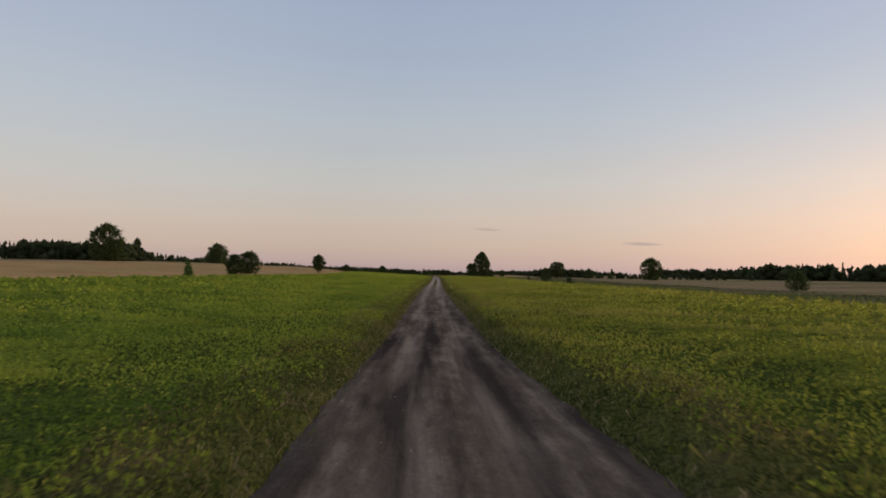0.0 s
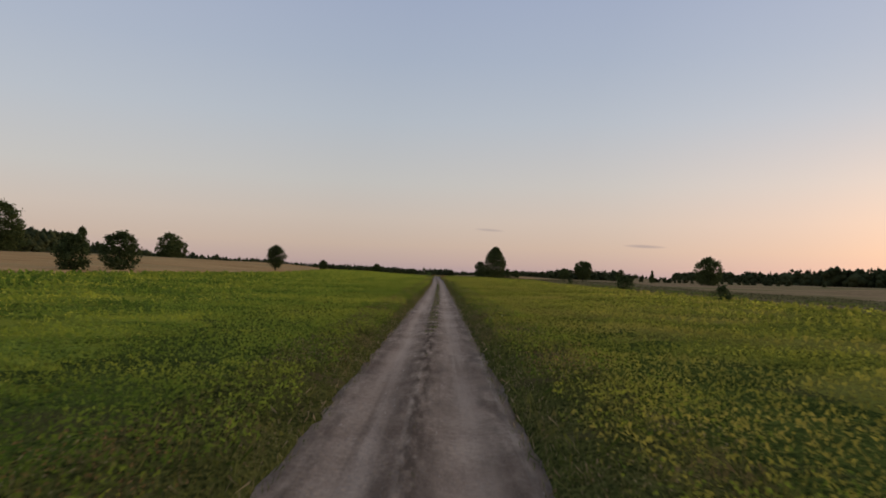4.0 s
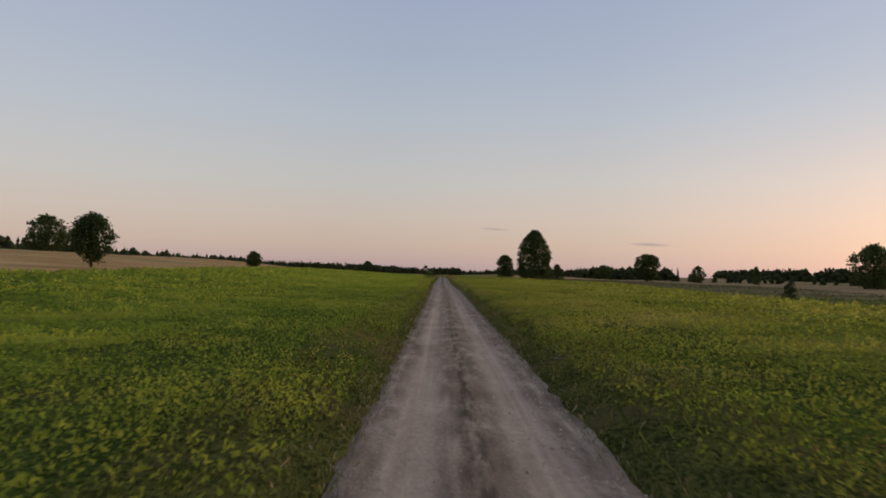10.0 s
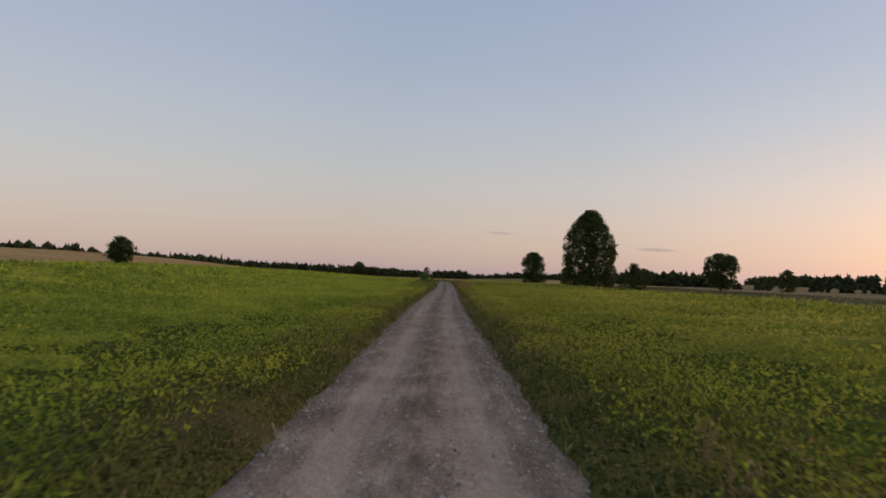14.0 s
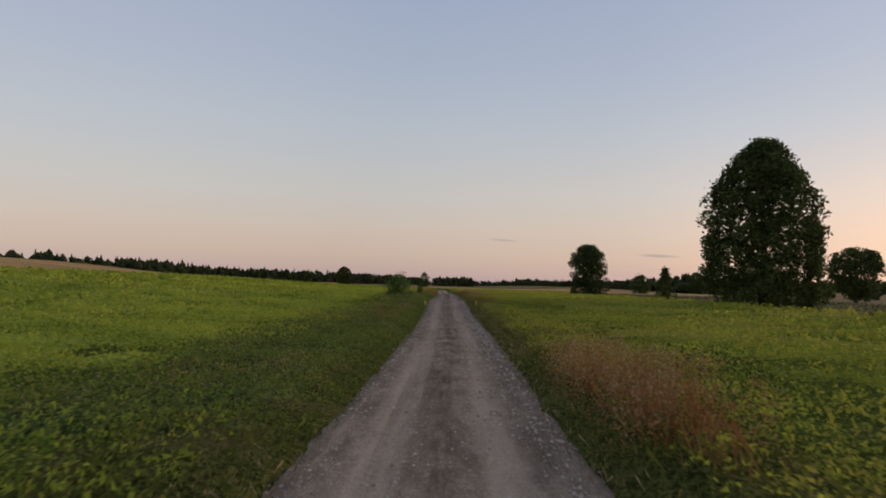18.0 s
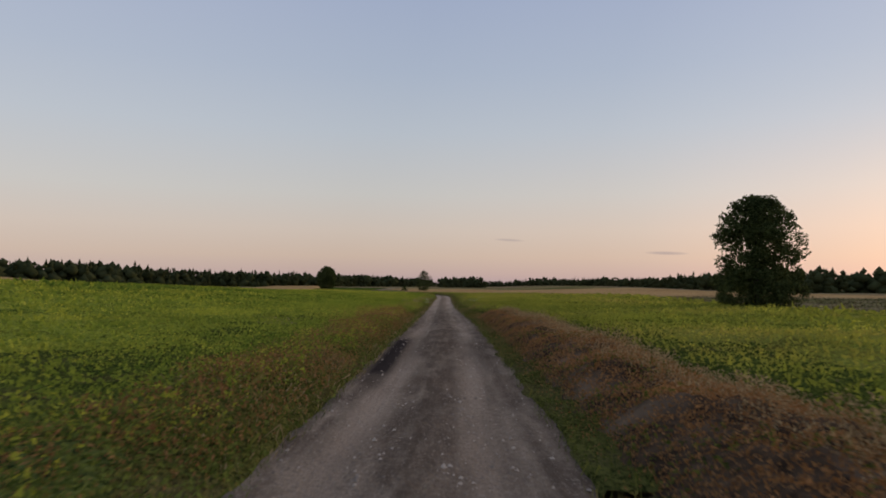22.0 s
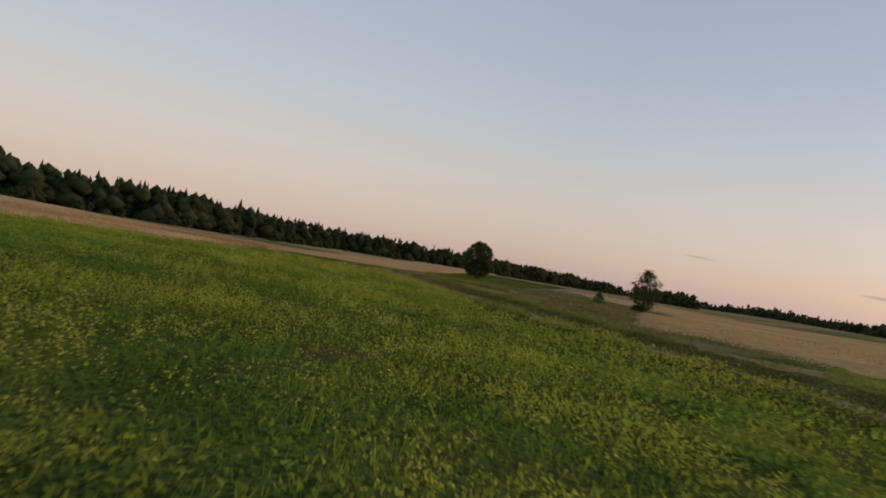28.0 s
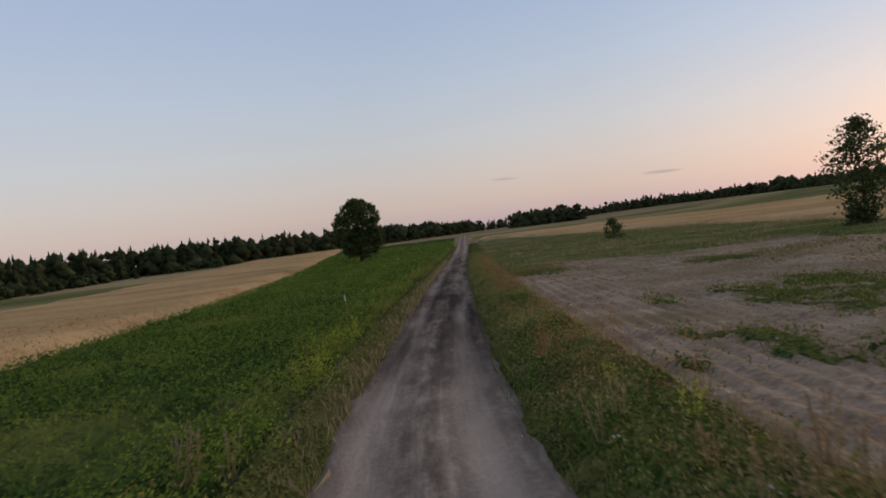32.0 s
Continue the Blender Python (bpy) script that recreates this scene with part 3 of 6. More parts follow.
def strip(line, half, name, lift=0.0, step=0.5, across=17, ruts=True, edge=0.18, seed=0.0):
    """A dirt track along a line of points, with two worn ruts, a middle ridge and ragged edges that sink into the ground."""
    p = np.array(line, float)
    s = np.r_[0, np.cumsum(np.hypot(*np.diff(p, axis=0).T))]
    t = np.arange(0, s[-1], step)
    q = np.stack([np.interp(t, s, p[:, 0]), np.interp(t, s, p[:, 1])], 1)
    k = np.hanning(13)
    k /= k.sum()
    q = np.stack([np.convolve(np.pad(q[:, i], 6, mode="edge"), k, "valid") for i in (0, 1)], 1)
    d = np.gradient(q, axis=0)
    d /= np.linalg.norm(d, axis=1, keepdims=True)
    side = np.stack([d[:, 1], -d[:, 0]], 1)
    w = half(q[:, 1]) if callable(half) else np.interp(t, [0, s[-1]], half)
    u = np.linspace(-1, 1, across)
    ragged = 1 + edge * 0.6 * np.stack([lumps(t, 0 * t, 1.1, seed + 3), lumps(t, 0 * t, 1.3, seed + 8)], 1) / w[:, None] + 0.25 * np.stack([lumps(t, 0 * t, 0.35, seed + 1), lumps(t, 0 * t, 0.4, seed + 5)], 1) * edge
    off = np.where(u[None] < 0, u[None] * ragged[:, :1], u[None] * ragged[:, 1:]) * (w[:, None] + 0.25)
    x, y = q[:, :1] + side[:, :1] * off, q[:, 1:] + side[:, 1:] * off
    z = terrain(x, y) + lift
    if ruts:
        z -= 0.035 * np.exp(-((np.abs(off + 0.05) - 0.75) / 0.28) ** 2)
        z += 0.02 * np.exp(-((off + 0.05) / 0.22) ** 2)
    z += 0.012 * lumps(x, y, 0.30, seed) + 0.012 * lumps(x, y, 0.9, seed + 2)
    z -= np.where(np.abs(u)[None] > 0.93, 0.13, 0.0) + 0.03 * (np.abs(u)[None] ** 4)
    v = np.stack([x, y, z], -1).reshape(-1, 3)
    n = len(t)
    i = (np.arange(n - 1)[:, None] * across + np.arange(across - 1)[None]).ravel()
    quads = np.stack([i, i + 1, i + 1 + across, i + across], 1)
    me = mesh_of(name, v, quads, ["road"], smooth_faces=True)
    uv = np.stack([off, np.repeat(t[:, None], across, 1)], -1).reshape(-1, 2)
    me.uv_layers.new(name="along").data.foreach_set("uv", uv[quads.ravel()].astype(np.float32).ravel())
    return me


tagged(new("road", strip(ROAD_LINE, road_half, "road", step=0.7, across=21)), "narrow dusty dirt road with two wheel ruts", "dirt road", kind="structure")
TRACK_WEST = [(-44.9, 699), (-45.6, 692), (-46.0, 687), (-47.4, 684.0), (-49.6, 683.2), (-54, 686), (-60, 691), (-76, 702), (-110, 722)]
TRACK_SOUTH = [(-51, 683.6), (-48, 681.4), (-45, 679.2), (-42.4, 677.0), (-39.2, 676.0), (-36.5, 676.8), (-33.5, 678.6)]
tagged(new("track_west", strip(TRACK_WEST, (1.3, 1.0), "track_west", 0.012, seed=4.0)), "sandy field track that leaves the road", "track", kind="structure")
for shift in (-0.8, 0.8):
    rut = [(x + 0.3 * shift, y + shift) for x, y in TRACK_SOUTH]
    tagged(new("track_south", strip(rut, (0.42, 0.42), "track_south", 0.006 + 0.004 * shift, 0.4, 9, False, 0.25, 9.0 + shift)), "worn sandy wheel rut of a short cut", "track", kind="structure")


# ---- fields ----
def left_edge(y):
    return np.interp(y, [-100, 100, 230, 330, 500, 600, 640, 659, 670, 681, 692, 706, 736, 800, 930, 1000], [-66, -61, -59, -55, -60, -58, -53, -49, -50, -53.5, -57.5, -60.5, -63.5, -72, -88, -97])


def right_edge(y):
    return np.interp(y, [-100, 150, 260, 350, 430, 480, 560, 610, 650], [48, 44, 38, 44, 46, 31, 30, 33, 40])


def south_track_y(x):
    return np.interp(x, [-110, -76, -60, -54, -50, -48, -45, -42.4, -39.2, -36.5, -33.5, -30], [722, 702, 691, 686, 683.2, 681.4, 679.2, 677, 676, 676.8, 678.6, 682])


def crop_end_y(x):
    """Where the mustard ends before the junction; rough grass lies between it and the tracks."""
    return np.interp(x, [-70, -52, -46, -40.5, -36, -31, -28, -22, -17, -13.6, -11], [679, 675.5, 672.5, 669.5, 667, 663, 658, 651, 647, 644, 660])


def in_mustard_left(x, y, verge=1.0):
    return (road_gap(x, y) < -road_half(y) - verge + 0.4 * smooth((y - 170) / 20) * smooth((330 - y) / 20) - 2.3 * smooth((y - 420) / 12) * smooth((505 - y) / 20) - 0.35 * lumps(x * 0, y, 1.1, 3.0) - 0.45 * lumps(x, y, 0.8, 2.0) - 0.35 * lumps(x, y, 5.0, 1.0)) & (x > left_edge(y)) & (y < crop_end_y(x) + 0.5 * lumps(x, y, 1.3, 2.0) + 0.3 * lumps(x, y, 0.5, 4.0)) & ~in_sand(x, y)


def in_mustard_right(x, y, verge=1.8):
    top = np.interp(x, [-20, -10, -2, 8, 18, 40, 60], [662, 660, 649, 648, 640, 634, 630])
    bank = (y > 494) & (y < 538) & (road_gap(x, y) < road_half(y) + 3.6)
    return (road_gap(x, y) > road_half(y) + verge + 0.7 * smooth((y - 462) / 8) * smooth((503 - y) / 8) + 0.35 * lumps(x * 0, y, 1.2, 6.0) + 0.45 * lumps(x, y, 0.8, 5.0) + 0.35 * lumps(x, y, 5.0, 2.0)) & (x < right_edge(y)) & (y < top) & ~bank


def in_sand(x, y):
    """The bare sandy patch that the sown crop left open."""
    return (((x + 8) / 3.4) ** 2 + ((y - 525) / 4.0) ** 2 + 0.8 * lumps(x, y, 1.0, 3) + 0.5 * lumps(x, y, 0.4, 1)) < 0.05


def crop_top(x, y):
    """Height of the crop's uneven top over the ground: clumps, hollows and long waves."""
    return 0.40 + 0.10 * lumps(x, y, 0.85, 1.0) + 0.095 * lumps(x * 0.6, y, 2.4, 4.0) + 0.045 * lumps(x, y, 0.37, 2.0)


def short_cut(x, y, half):
    """Within half a width of the straight line across the bend."""
    return np.abs(x + 4.0 + (y - 585.0) * 0.4) < half


def crop_near(x, y, reach):
    """Where one looks down between the plants: beside the road, and along the straight line across its bend."""
    reach = reach + 1.6 * lumps(x, y, 1.7, 6.0) + 1.0 * lumps(x, y, 0.6, 2.0)
    return (np.abs(road_gap(x, y)) < reach) | ((y > 560) & short_cut(x, y, reach))


def mustard_height(x, y):
    return terrain(x, y) + crop_top(x, y) - 0.08 + np.random.default_rng(3).uniform(-0.03, 0.03, np.shape(x))


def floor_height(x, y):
    """Height of the sheet whose dark colour paints shade among soil and lower stalks."""
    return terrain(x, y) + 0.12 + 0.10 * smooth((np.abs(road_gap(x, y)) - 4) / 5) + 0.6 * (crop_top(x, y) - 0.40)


def lines(a, b, steps):
    """Grid lines from a to b, fine at a, widening by steps of (reach, step)."""
    out, at = [a], a
    sign = 1 if b > a else -1
    for reach, step in steps:
        while abs(at - a) < reach and abs(at - a) < abs(b - a):
            at += sign * step
            out.append(at)
    return np.sort(np.array(out))


def field_sheet(pieces):
    vs, fs, at = [], [], 0
    for v, f in pieces:
        vs.append(v), fs.append(f + at)
        at += len(v)
    return np.concatenate(vs), np.concatenate(fs)


def canopy(name, blocks, height, keep, mat, label, category):
    v, f = field_sheet([grid_sheet(xs, ys, height, keep) for xs, ys in blocks])
    ob = new(name, mesh_of(name, v, f, [mat], smooth_faces=True))
    return tagged(ob, label, category, kind="stuff")


STEPS = [(5, 0.45), (12, 0.6), (30, 1.4), (90, 3.5)]
# near the road a darker sheet stands in for shade under the crop
for kind, shape, zone, tint in (("crop_shade", floor_height, lambda x, y: crop_near(x, y, 10.0), ("gap_shade", "gap_shade")), ("mustard_field", mustard_height, lambda x, y: ~crop_near(x, y, 7.0), ("mustard_canopy", "olive_canopy"))):
    canopy(kind, [(lines(-1.5, -72, STEPS), np.arange(0, 562, 0.5)), (np.arange(-64, -1, 0.5), np.arange(558, 684, 0.5))], shape, lambda x, y: in_mustard_left(x, y) & zone(x, y), tint[0], "green mustard crop with yellow flowers beside the road" if kind == "mustard_field" else "dark sheet painting shade among stalks under the mustard crop", "crop field")
    canopy(kind, [(lines(1.5, 50, STEPS), np.arange(0, 562, 0.5)), (lines(-6, 60, [(14, 0.4), (30, 0.9), (90, 2.5)]), np.arange(558, 662, 0.6))], shape, lambda x, y: in_mustard_right(x, y) & zone(x, y), tint[1], "olive-green mustard crop beyond the weedy verge" if kind == "mustard_field" else "dark sheet painting shade among stalks under the olive crop", "crop field")


def in_meadow(x, y):
    return (x > right_edge(y) - 0.5) & (x < 92 + 7 * lumps(y, 0 * y, 40.0, 1.0)) & (y < 632 - 0.05 * x)


def meadow_top(x, y):
    return 0.14 + 0.05 * lumps(x, y, 2.2, 3.0) + 0.05 * lumps(x * 0.4, y, 6.0, 1.0)


canopy("rough_meadow", [(np.arange(28, 102, 1.5), np.arange(-20, 632, 1.6))], lambda x, y: terrain(x, y) + meadow_top(x, y), in_meadow, "grey_meadow", "rough grey-green meadow beyond the crop", "meadow")


def grain_height(x, y):
    return terrain(x, y) + 0.55 + 0.10 * lumps(x, y, 3.5, 2.0) + 0.05 * lumps(x, y, 0.7, 5.0)


def in_grain_left(x, y):
    far = np.interp(y, [-100, 380, 480, 520, 650, 750, 900, 1100], [-200, -190, -150, -125, -112, -106, -120, -150])
    return (x < left_edge(y) - 0.6) & (x > far) & ~((y < 730) & (np.abs(y - south_track_y(x)) < 2.2))


canopy("grain_field", [(np.arange(-200, -46, 2.2), np.arange(-60, 600, 3.0)), (np.arange(-130, -52, 1.3), np.arange(600, 800, 1.3)), (np.arange(-150, -46, 2.0), np.arange(800, 1050, 3.0))], grain_height, in_grain_left, "grain", "ripe tan grain field on a gentle rise", "grain field")


def in_grain_right(x, y):
    near = np.interp(x, [-16, -9.4, -0.5, 9, 14, 40, 70, 100], [664, 664, 651, 650, 643, 637, 632, 628])
    edge = np.interp(y, [660, 740, 776, 815, 866, 905], [-15.2, -14, -5, -6, -30, -42])
    return (y > near) & (x > edge + 0.6 * lumps(y, 0 * y, 6)) & (y < 905 - 0.6 * np.maximum(x, 0)) & (x < 98)


canopy("grain_field", [(np.arange(-42, 100, 1.6), np.arange(626, 908, 1.6))], lambda x, y: grain_height(x, y) - 0.05, in_grain_right, "grain", "ripe tan grain field beside the lone birch", "grain field")


def in_green_far(x, y):
    return ((x < -100) & (x > -230) & (y > 500) & (y < 1000) & ~in_grain_left(x, y)) | ((x > -52) & (x < 90) & (y > 870) & (y < 1000) & ~in_grain_right(x, y) & (road_gap(x, y) > 3.5))


canopy("green_field", [(np.arange(-230, 92, 2.5), np.arange(500, 1000, 3.0))], lambda x, y: terrain(x, y) + 0.15 + 0.06 * lumps(x, y, 2.0), in_green_far, "green_field", "pale green stubble and clover strips", "field")


def fallow_x(y):
    """Where the ploughed soil gives way to the green fallow."""
    return np.interp(y, [668, 684, 700, 755], [-27.5, -24.5, -20.5, -21.5]) + 1.6 * lumps(y, 0 * y, 6.0, 2.0) + 0.8 * lumps(y, 0 * y, 1.7, 1.0)


def in_bare(x, y):
    return (road_gap(x, y) > road_half(y) + 2.0) & (x < fallow_x(y)) & (y < 764) & (y > 664) & (x > -60)


def bare_height(x, y):
    row = np.sin(x * 13.5 + 0.6 * lumps(x, y, 7.0))
    return terrain(x, y) + 0.03 + (0.030 + 0.010 * lumps(x, y, 2.0, 2.0)) * row + 0.016 * lumps(x, 0.3 * y, 0.31, 3.0) + 0.012 * lumps(x, 0.12 * y, 0.16, 5.0)


canopy("bare_field", [(np.concatenate([np.arange(-46, -31, 0.08), np.arange(-31, -15, 0.3)]), np.arange(662, 766, 0.4))], bare_height, in_bare, "sand_soil", "bare sandy ploughed field with shallow furrows", "ploughed field")


def in_weed_strip(x, y):
    return (road_gap(x, y) > road_half(y) + 2.0) & (x < -3) & ((y > 750 + 3 * lumps(x, y, 4.0, 2.0)) | (x > fallow_x(y) - 0.4)) & (y > 655) & (y < 880) & ~in_grain_right(x, y)


canopy("weed_strip", [(np.arange(-46, -2, 0.8), np.arange(654, 882, 0.9))], lambda x, y: terrain(x, y) + 0.10 + 0.05 * lumps(x, y, 1.4, 2.0), in_weed_strip, "weed_mat", "weedy green fallow strip behind the bare field", "fallow strip")


# ---- plants ----
def blades(count, rise, out, width, rng_, mat=0, low=0.0):
    """Thin upright triangles that fan out from the foot."""
    v, f, m = [], [], []
    for i in range(count):
        a = rng_.uniform(0, 2 * math.pi)
        h, o = rise * rng_.uniform(0.6, 1.0), out * rng_.uniform(0.2, 1.0)
        dx, dy = math.cos(a), math.sin(a)
        foot = (dx * 0.03 * rng_.uniform(0, 2), dy * 0.03 * rng_.uniform(0, 2), low)
        wx, wy = -dy * width / 2, dx * width / 2
        k = len(v)
        v += [(foot[0] - wx, foot[1] - wy, low), (foot[0] + wx, foot[1] + wy, low), (foot[0] + dx * o, foot[1] + dy * o, low + h)]
        f.append((k, k + 1, k + 2))
        m.append(mat)
    return v, f, m


def flecks(count, zlow, zhigh, reach, size, rng_, mat=0, flat=0.4):
    """Small leaves or petals: single triangles turned at random within a flat cloud."""
    v, f, m = [], [], []
    for i in range(count):
        a, r = rng_.uniform(0, 2 * math.pi), reach * math.sqrt(rng_.uniform(0, 1))
        c = np.array([r * math.cos(a), r * math.sin(a), rng_.uniform(zlow, zhigh)])
        d1 = rng_.normal(size=3)
        d1[2] *= flat
        d1 /= np.linalg.norm(d1)
        d2 = np.cross(d1, rng_.normal(size=3) * (1, 1, 1))
        d2 /= np.linalg.norm(d2)
        s = size * rng_.uniform(0.6, 1.2)
        k = len(v)
        v += [tuple(c + d1 * s), tuple(c - d1 * s * 0.5 + d2 * s * 0.6), tuple(c - d1 * s * 0.5 - d2 * s * 0.6)]
        f.append((k, k + 1, k + 2))
        m.append(mat)
    return v, f, m


def template(*sets):
    v, f, m = [], [], []
    for sv, sf, sm in sets:
        k = len(v)
        v += sv
        f += [(a + k, b + k, c + k) for a, b, c in sf]
        m += sm
    return np.array(v, float), np.array(f, int), np.array(m, int)


MUSTARD = [template(blades(2, 0.52, 0.22, 0.02, rng), flecks(2, 0.3, 0.54, 0.2, 0.03, rng), flecks(h, 0.40, 0.62, 0.22, 0.026, rng, 2, 0.8), flecks(n, 0.46, 0.62, 0.24, 0.013, rng, 1)) for h, n in ((14, 7), (10, 4), (4, 2), (0, 0))]
GRASS = [template(blades(9, 0.50, 0.24, 0.014, rng)), template(blades(8, 0.42, 0.26, 0.014, rng), blades(2, 0.6, 0.15, 0.008, rng, 1)), template(blades(6, 0.45, 0.2, 0.012, rng), flecks(4, 0.08, 0.3, 0.14, 0.05, rng))]
STRAW = [template(blades(7, 0.55, 0.18, 0.008, rng, 1), flecks(6, 0.40, 0.6, 0.09, 0.016, rng, 1, 2.0)), template(blades(5, 0.6, 0.2, 0.008, rng, 1), blades(4, 0.4, 0.2, 0.012, rng, 0))]
SORREL = [template(blades(4, 0.8, 0.14, 0.008, rng, 2), flecks(30, 0.36, 0.9, 0.10, 0.018, rng, 2, 2.0), blades(4, 0.3, 0.2, 0.014, rng, 0))]
WEED = [template(blades(2, 0.5, 0.1, 0.02, rng), flecks(14, 0.06, 0.48, 0.2, 0.06, rng)), template(flecks(13, 0.05, 0.35, 0.22, 0.065, rng))]
DAISY = [template(blades(3, 0.45, 0.12, 0.014, rng), flecks(5, 0.44, 0.54, 0.16, 0.026, rng, 3, 0.2))]
GRAIN_TUFT = [template(blades(6, 0.85, 0.22, 0.022, rng), flecks(3, 0.7, 0.85, 0.16, 0.05, rng, 0, 2.0))]


def sow(kinds, xy, size, lean=0.22, sink=0.04, lift=0.0, weights=None):
    """Mixed copies of the plant kinds at the places, as pieces for joined()."""
    if not len(xy):
        return []
    pick = rng.choice(len(kinds), len(xy), p=weights)
    out = []
    for k, t in enumerate(kinds):
        p = xy[pick == k]
        if len(p):
            place = np.column_stack([p, terrain(p[:, 0], p[:, 1]) - sink - 0.06 + lift])
            out.append(scatter(t, place, rng.uniform(0, 2 * np.pi, len(p)), size * rng.uniform(0.7, 1.25, len(p)), rng.normal(0, lean, (len(p), 2))))
    return out


def box_points(x0, x1, y0, y1, per_m2, keep):
    n = int((x1 - x0) * (y1 - y0) * per_m2)
    p = np.column_stack([rng.uniform(x0, x1, n), rng.uniform(y0, y1, n)])
    return p[keep(p[:, 0], p[:, 1])]


def band(side, a, b, y0, y1, per_m2, keep):
    """Points at a to b metres from the road's edge, on one side of it."""
    n = int((b - a) * (y1 - y0) * per_m2)
    y = rng.uniform(y0, y1, n)
    x = road_x(y) + side * (road_half(y) + rng.uniform(a, b, n)) * np.sqrt(1 + np.interp(y, _YS, _DX) ** 2)
    return np.column_stack([x, y])[keep(x, y)]


def thatch(p, width, tall, mat=0, lift=0.0, lean=0.22, height=terrain, leafy=0.0):
    """Single upright leaves at the places, some pointed, some broad at the top; leafy: short ones at all heights instead of long ones from the foot."""
    n = len(p)
    a = rng.uniform(0, np.pi, n)
    w = width * rng.uniform(0.6, 1.4, n) / 2
    h = tall * rng.uniform(0.6, 1.15, n)
    side = np.column_stack([np.cos(a), np.sin(a)]) * w[:, None]
    over = rng.normal(0, lean + 0.12 * leafy, (n, 2)) * (h * (1 - 0.58 * leafy))[:, None]
    z = height(p[:, 0], p[:, 1]) - 0.08 + lift + leafy * tall * rng.uniform(0, 0.75, n)
    h = h * (1 - 0.58 * leafy)
    flip = rng.uniform(0, 1, n) < 0.3
    low = np.where(flip[:, None], p + over, p)
    high = np.where(flip[:, None], p, p + over)
    zl, zh = np.where(flip, z + h, z), np.where(flip, z + 0.3 * h, z + h)
    tilt = np.where(flip, rng.uniform(-0.12, 0.12, n) * tall, 0)
    v = np.stack([np.column_stack([low - side, zl - tilt]), np.column_stack([low + side, zl + tilt]), np.column_stack([high, zh])], 1).reshape(-1, 3)
    return v, np.arange(3 * n).reshape(-1, 3), np.full(n, mat)


def foliage(p, size, top, low, high, mat=0, flat=0.8, spread=0.0, wide=0.5):
    """Small leaves turned every way, at heights low to high about the surface top over the ground."""
    n = len(p)
    p = p + rng.normal(0, spread, (n, 2)) if spread else p
    c = np.column_stack([p, terrain(p[:, 0], p[:, 1]) + top(p[:, 0], p[:, 1]) + rng.uniform(low, high, n)])
    a = rng.normal(size=(n, 3)) * (1, 1, flat)
    a /= np.linalg.norm(a, axis=1, keepdims=True)
    b = np.cross(a, rng.normal(size=(n, 3)))
    b /= np.linalg.norm(b, axis=1, keepdims=True)
    s = size * rng.uniform(0.55, 1.35, (n, 1))
    v = np.stack([c + a * s, c - a * s * 0.6 + b * s * wide, c - a * s * 0.6 - b * s * wide], 1).reshape(-1, 3)
    return v, np.arange(3 * n).reshape(-1, 3), np.full(n, mat)


def stuff(name, pieces, mats, label, category):
    v, f, m = joined(pieces)
    return tagged(new(name, mesh_of(name, v, f, mats, m)), label, category, kind="stuff")


def drift(p, size, seed, cut):
    return p[lumps(p[:, 0], p[:, 1], size, seed) > cut]


# mustard plants: thick beside the road, thinner and coarser away from it
CROP = ["mustard_leaf", "mustard_flower", "mustard_head"]
OLIVE_CROP = ["olive_leaf", "mustard_flower", "mustard_head"]


def in_flower(p):
    """Those of the places p that lie in drifts of blossom; the drifts run across the rows."""
    x, y = p[:, 0], p[:, 1]
    bright = 0.8 * lumps(x * 0.5, y, 7.0, 2.5) + 0.6 * lumps(x, y, 2.1, 6.0) + 0.5 * lumps(x, y, 0.7, 3.0) + rng.normal(0, 0.2, len(p))
    return p[bright > 0.30]


def crop(scatter_at, leaves, size, clusters, petals, petal):
    """Leaves and flower clusters at the density given, at the places that scatter_at(per square metre) yields."""
    at = scatter_at(leaves)
    pieces = [foliage(at, size, crop_top, -0.26 if size < 0.07 else -0.12, 0.12, 0, 1.1, 0.0, 0.46)]
    heads = in_flower(scatter_at(clusters * 2))
    kind = rng.uniform(0, 1, len(heads)) < 0.4
    for mat, chosen in ((1, heads[kind]), (2, heads[~kind])):
        if len(chosen):
            pieces.append(foliage(np.repeat(chosen, petals, 0), petal, crop_top, 0.06, 0.24, mat, 0.5, petal * 2.8))
    return pieces


ROWS = ((0.35, 3.4, 110, 0.047, 5, 5, 0.020), (3.4, 6.5, 60, 0.060, 3.5, 4, 0.024), (6.5, 10, 30, 0.085, 2.2, 4, 0.030), (10, 16, 9, 0.13, 1.5, 4, 0.045), (16, 28, 3.2, 0.23, 0.6, 4, 0.08), (28, 72, 0.7, 0.5, 0.12, 4, 0.16))


def mustard(side, keep, y_end):
    pieces = []
    for a, b, *how in ROWS:
        pieces += crop(lambda per: band(side, a, b, 4, y_end, per, keep), *how)
    return pieces


bloom = box_points(-6.5, -1.7, 222, 262, 9, lambda x, y: in_mustard_left(x, y, 0.5) & (lumps(x, y, 1.3, 2.0) > 0.15))
stuff("mustard_blossom", [foliage(np.repeat(bloom, 8, 0), 0.017, crop_top, 0.05, 0.2, 1, 0.5, 0.06), foliage(np.repeat(bloom, 4, 0), 0.03, crop_top, 0.0, 0.14, 2, 0.8, 0.08)], CROP, "dense clumps of mustard in full yellow bloom", "crop plants")
stuff("mustard_plants", mustard(-1, lambda x, y: in_mustard_left(x, y, 0.5) & (y < 585), 585), CROP, "flowering mustard plants with small yellow heads", "crop plants")
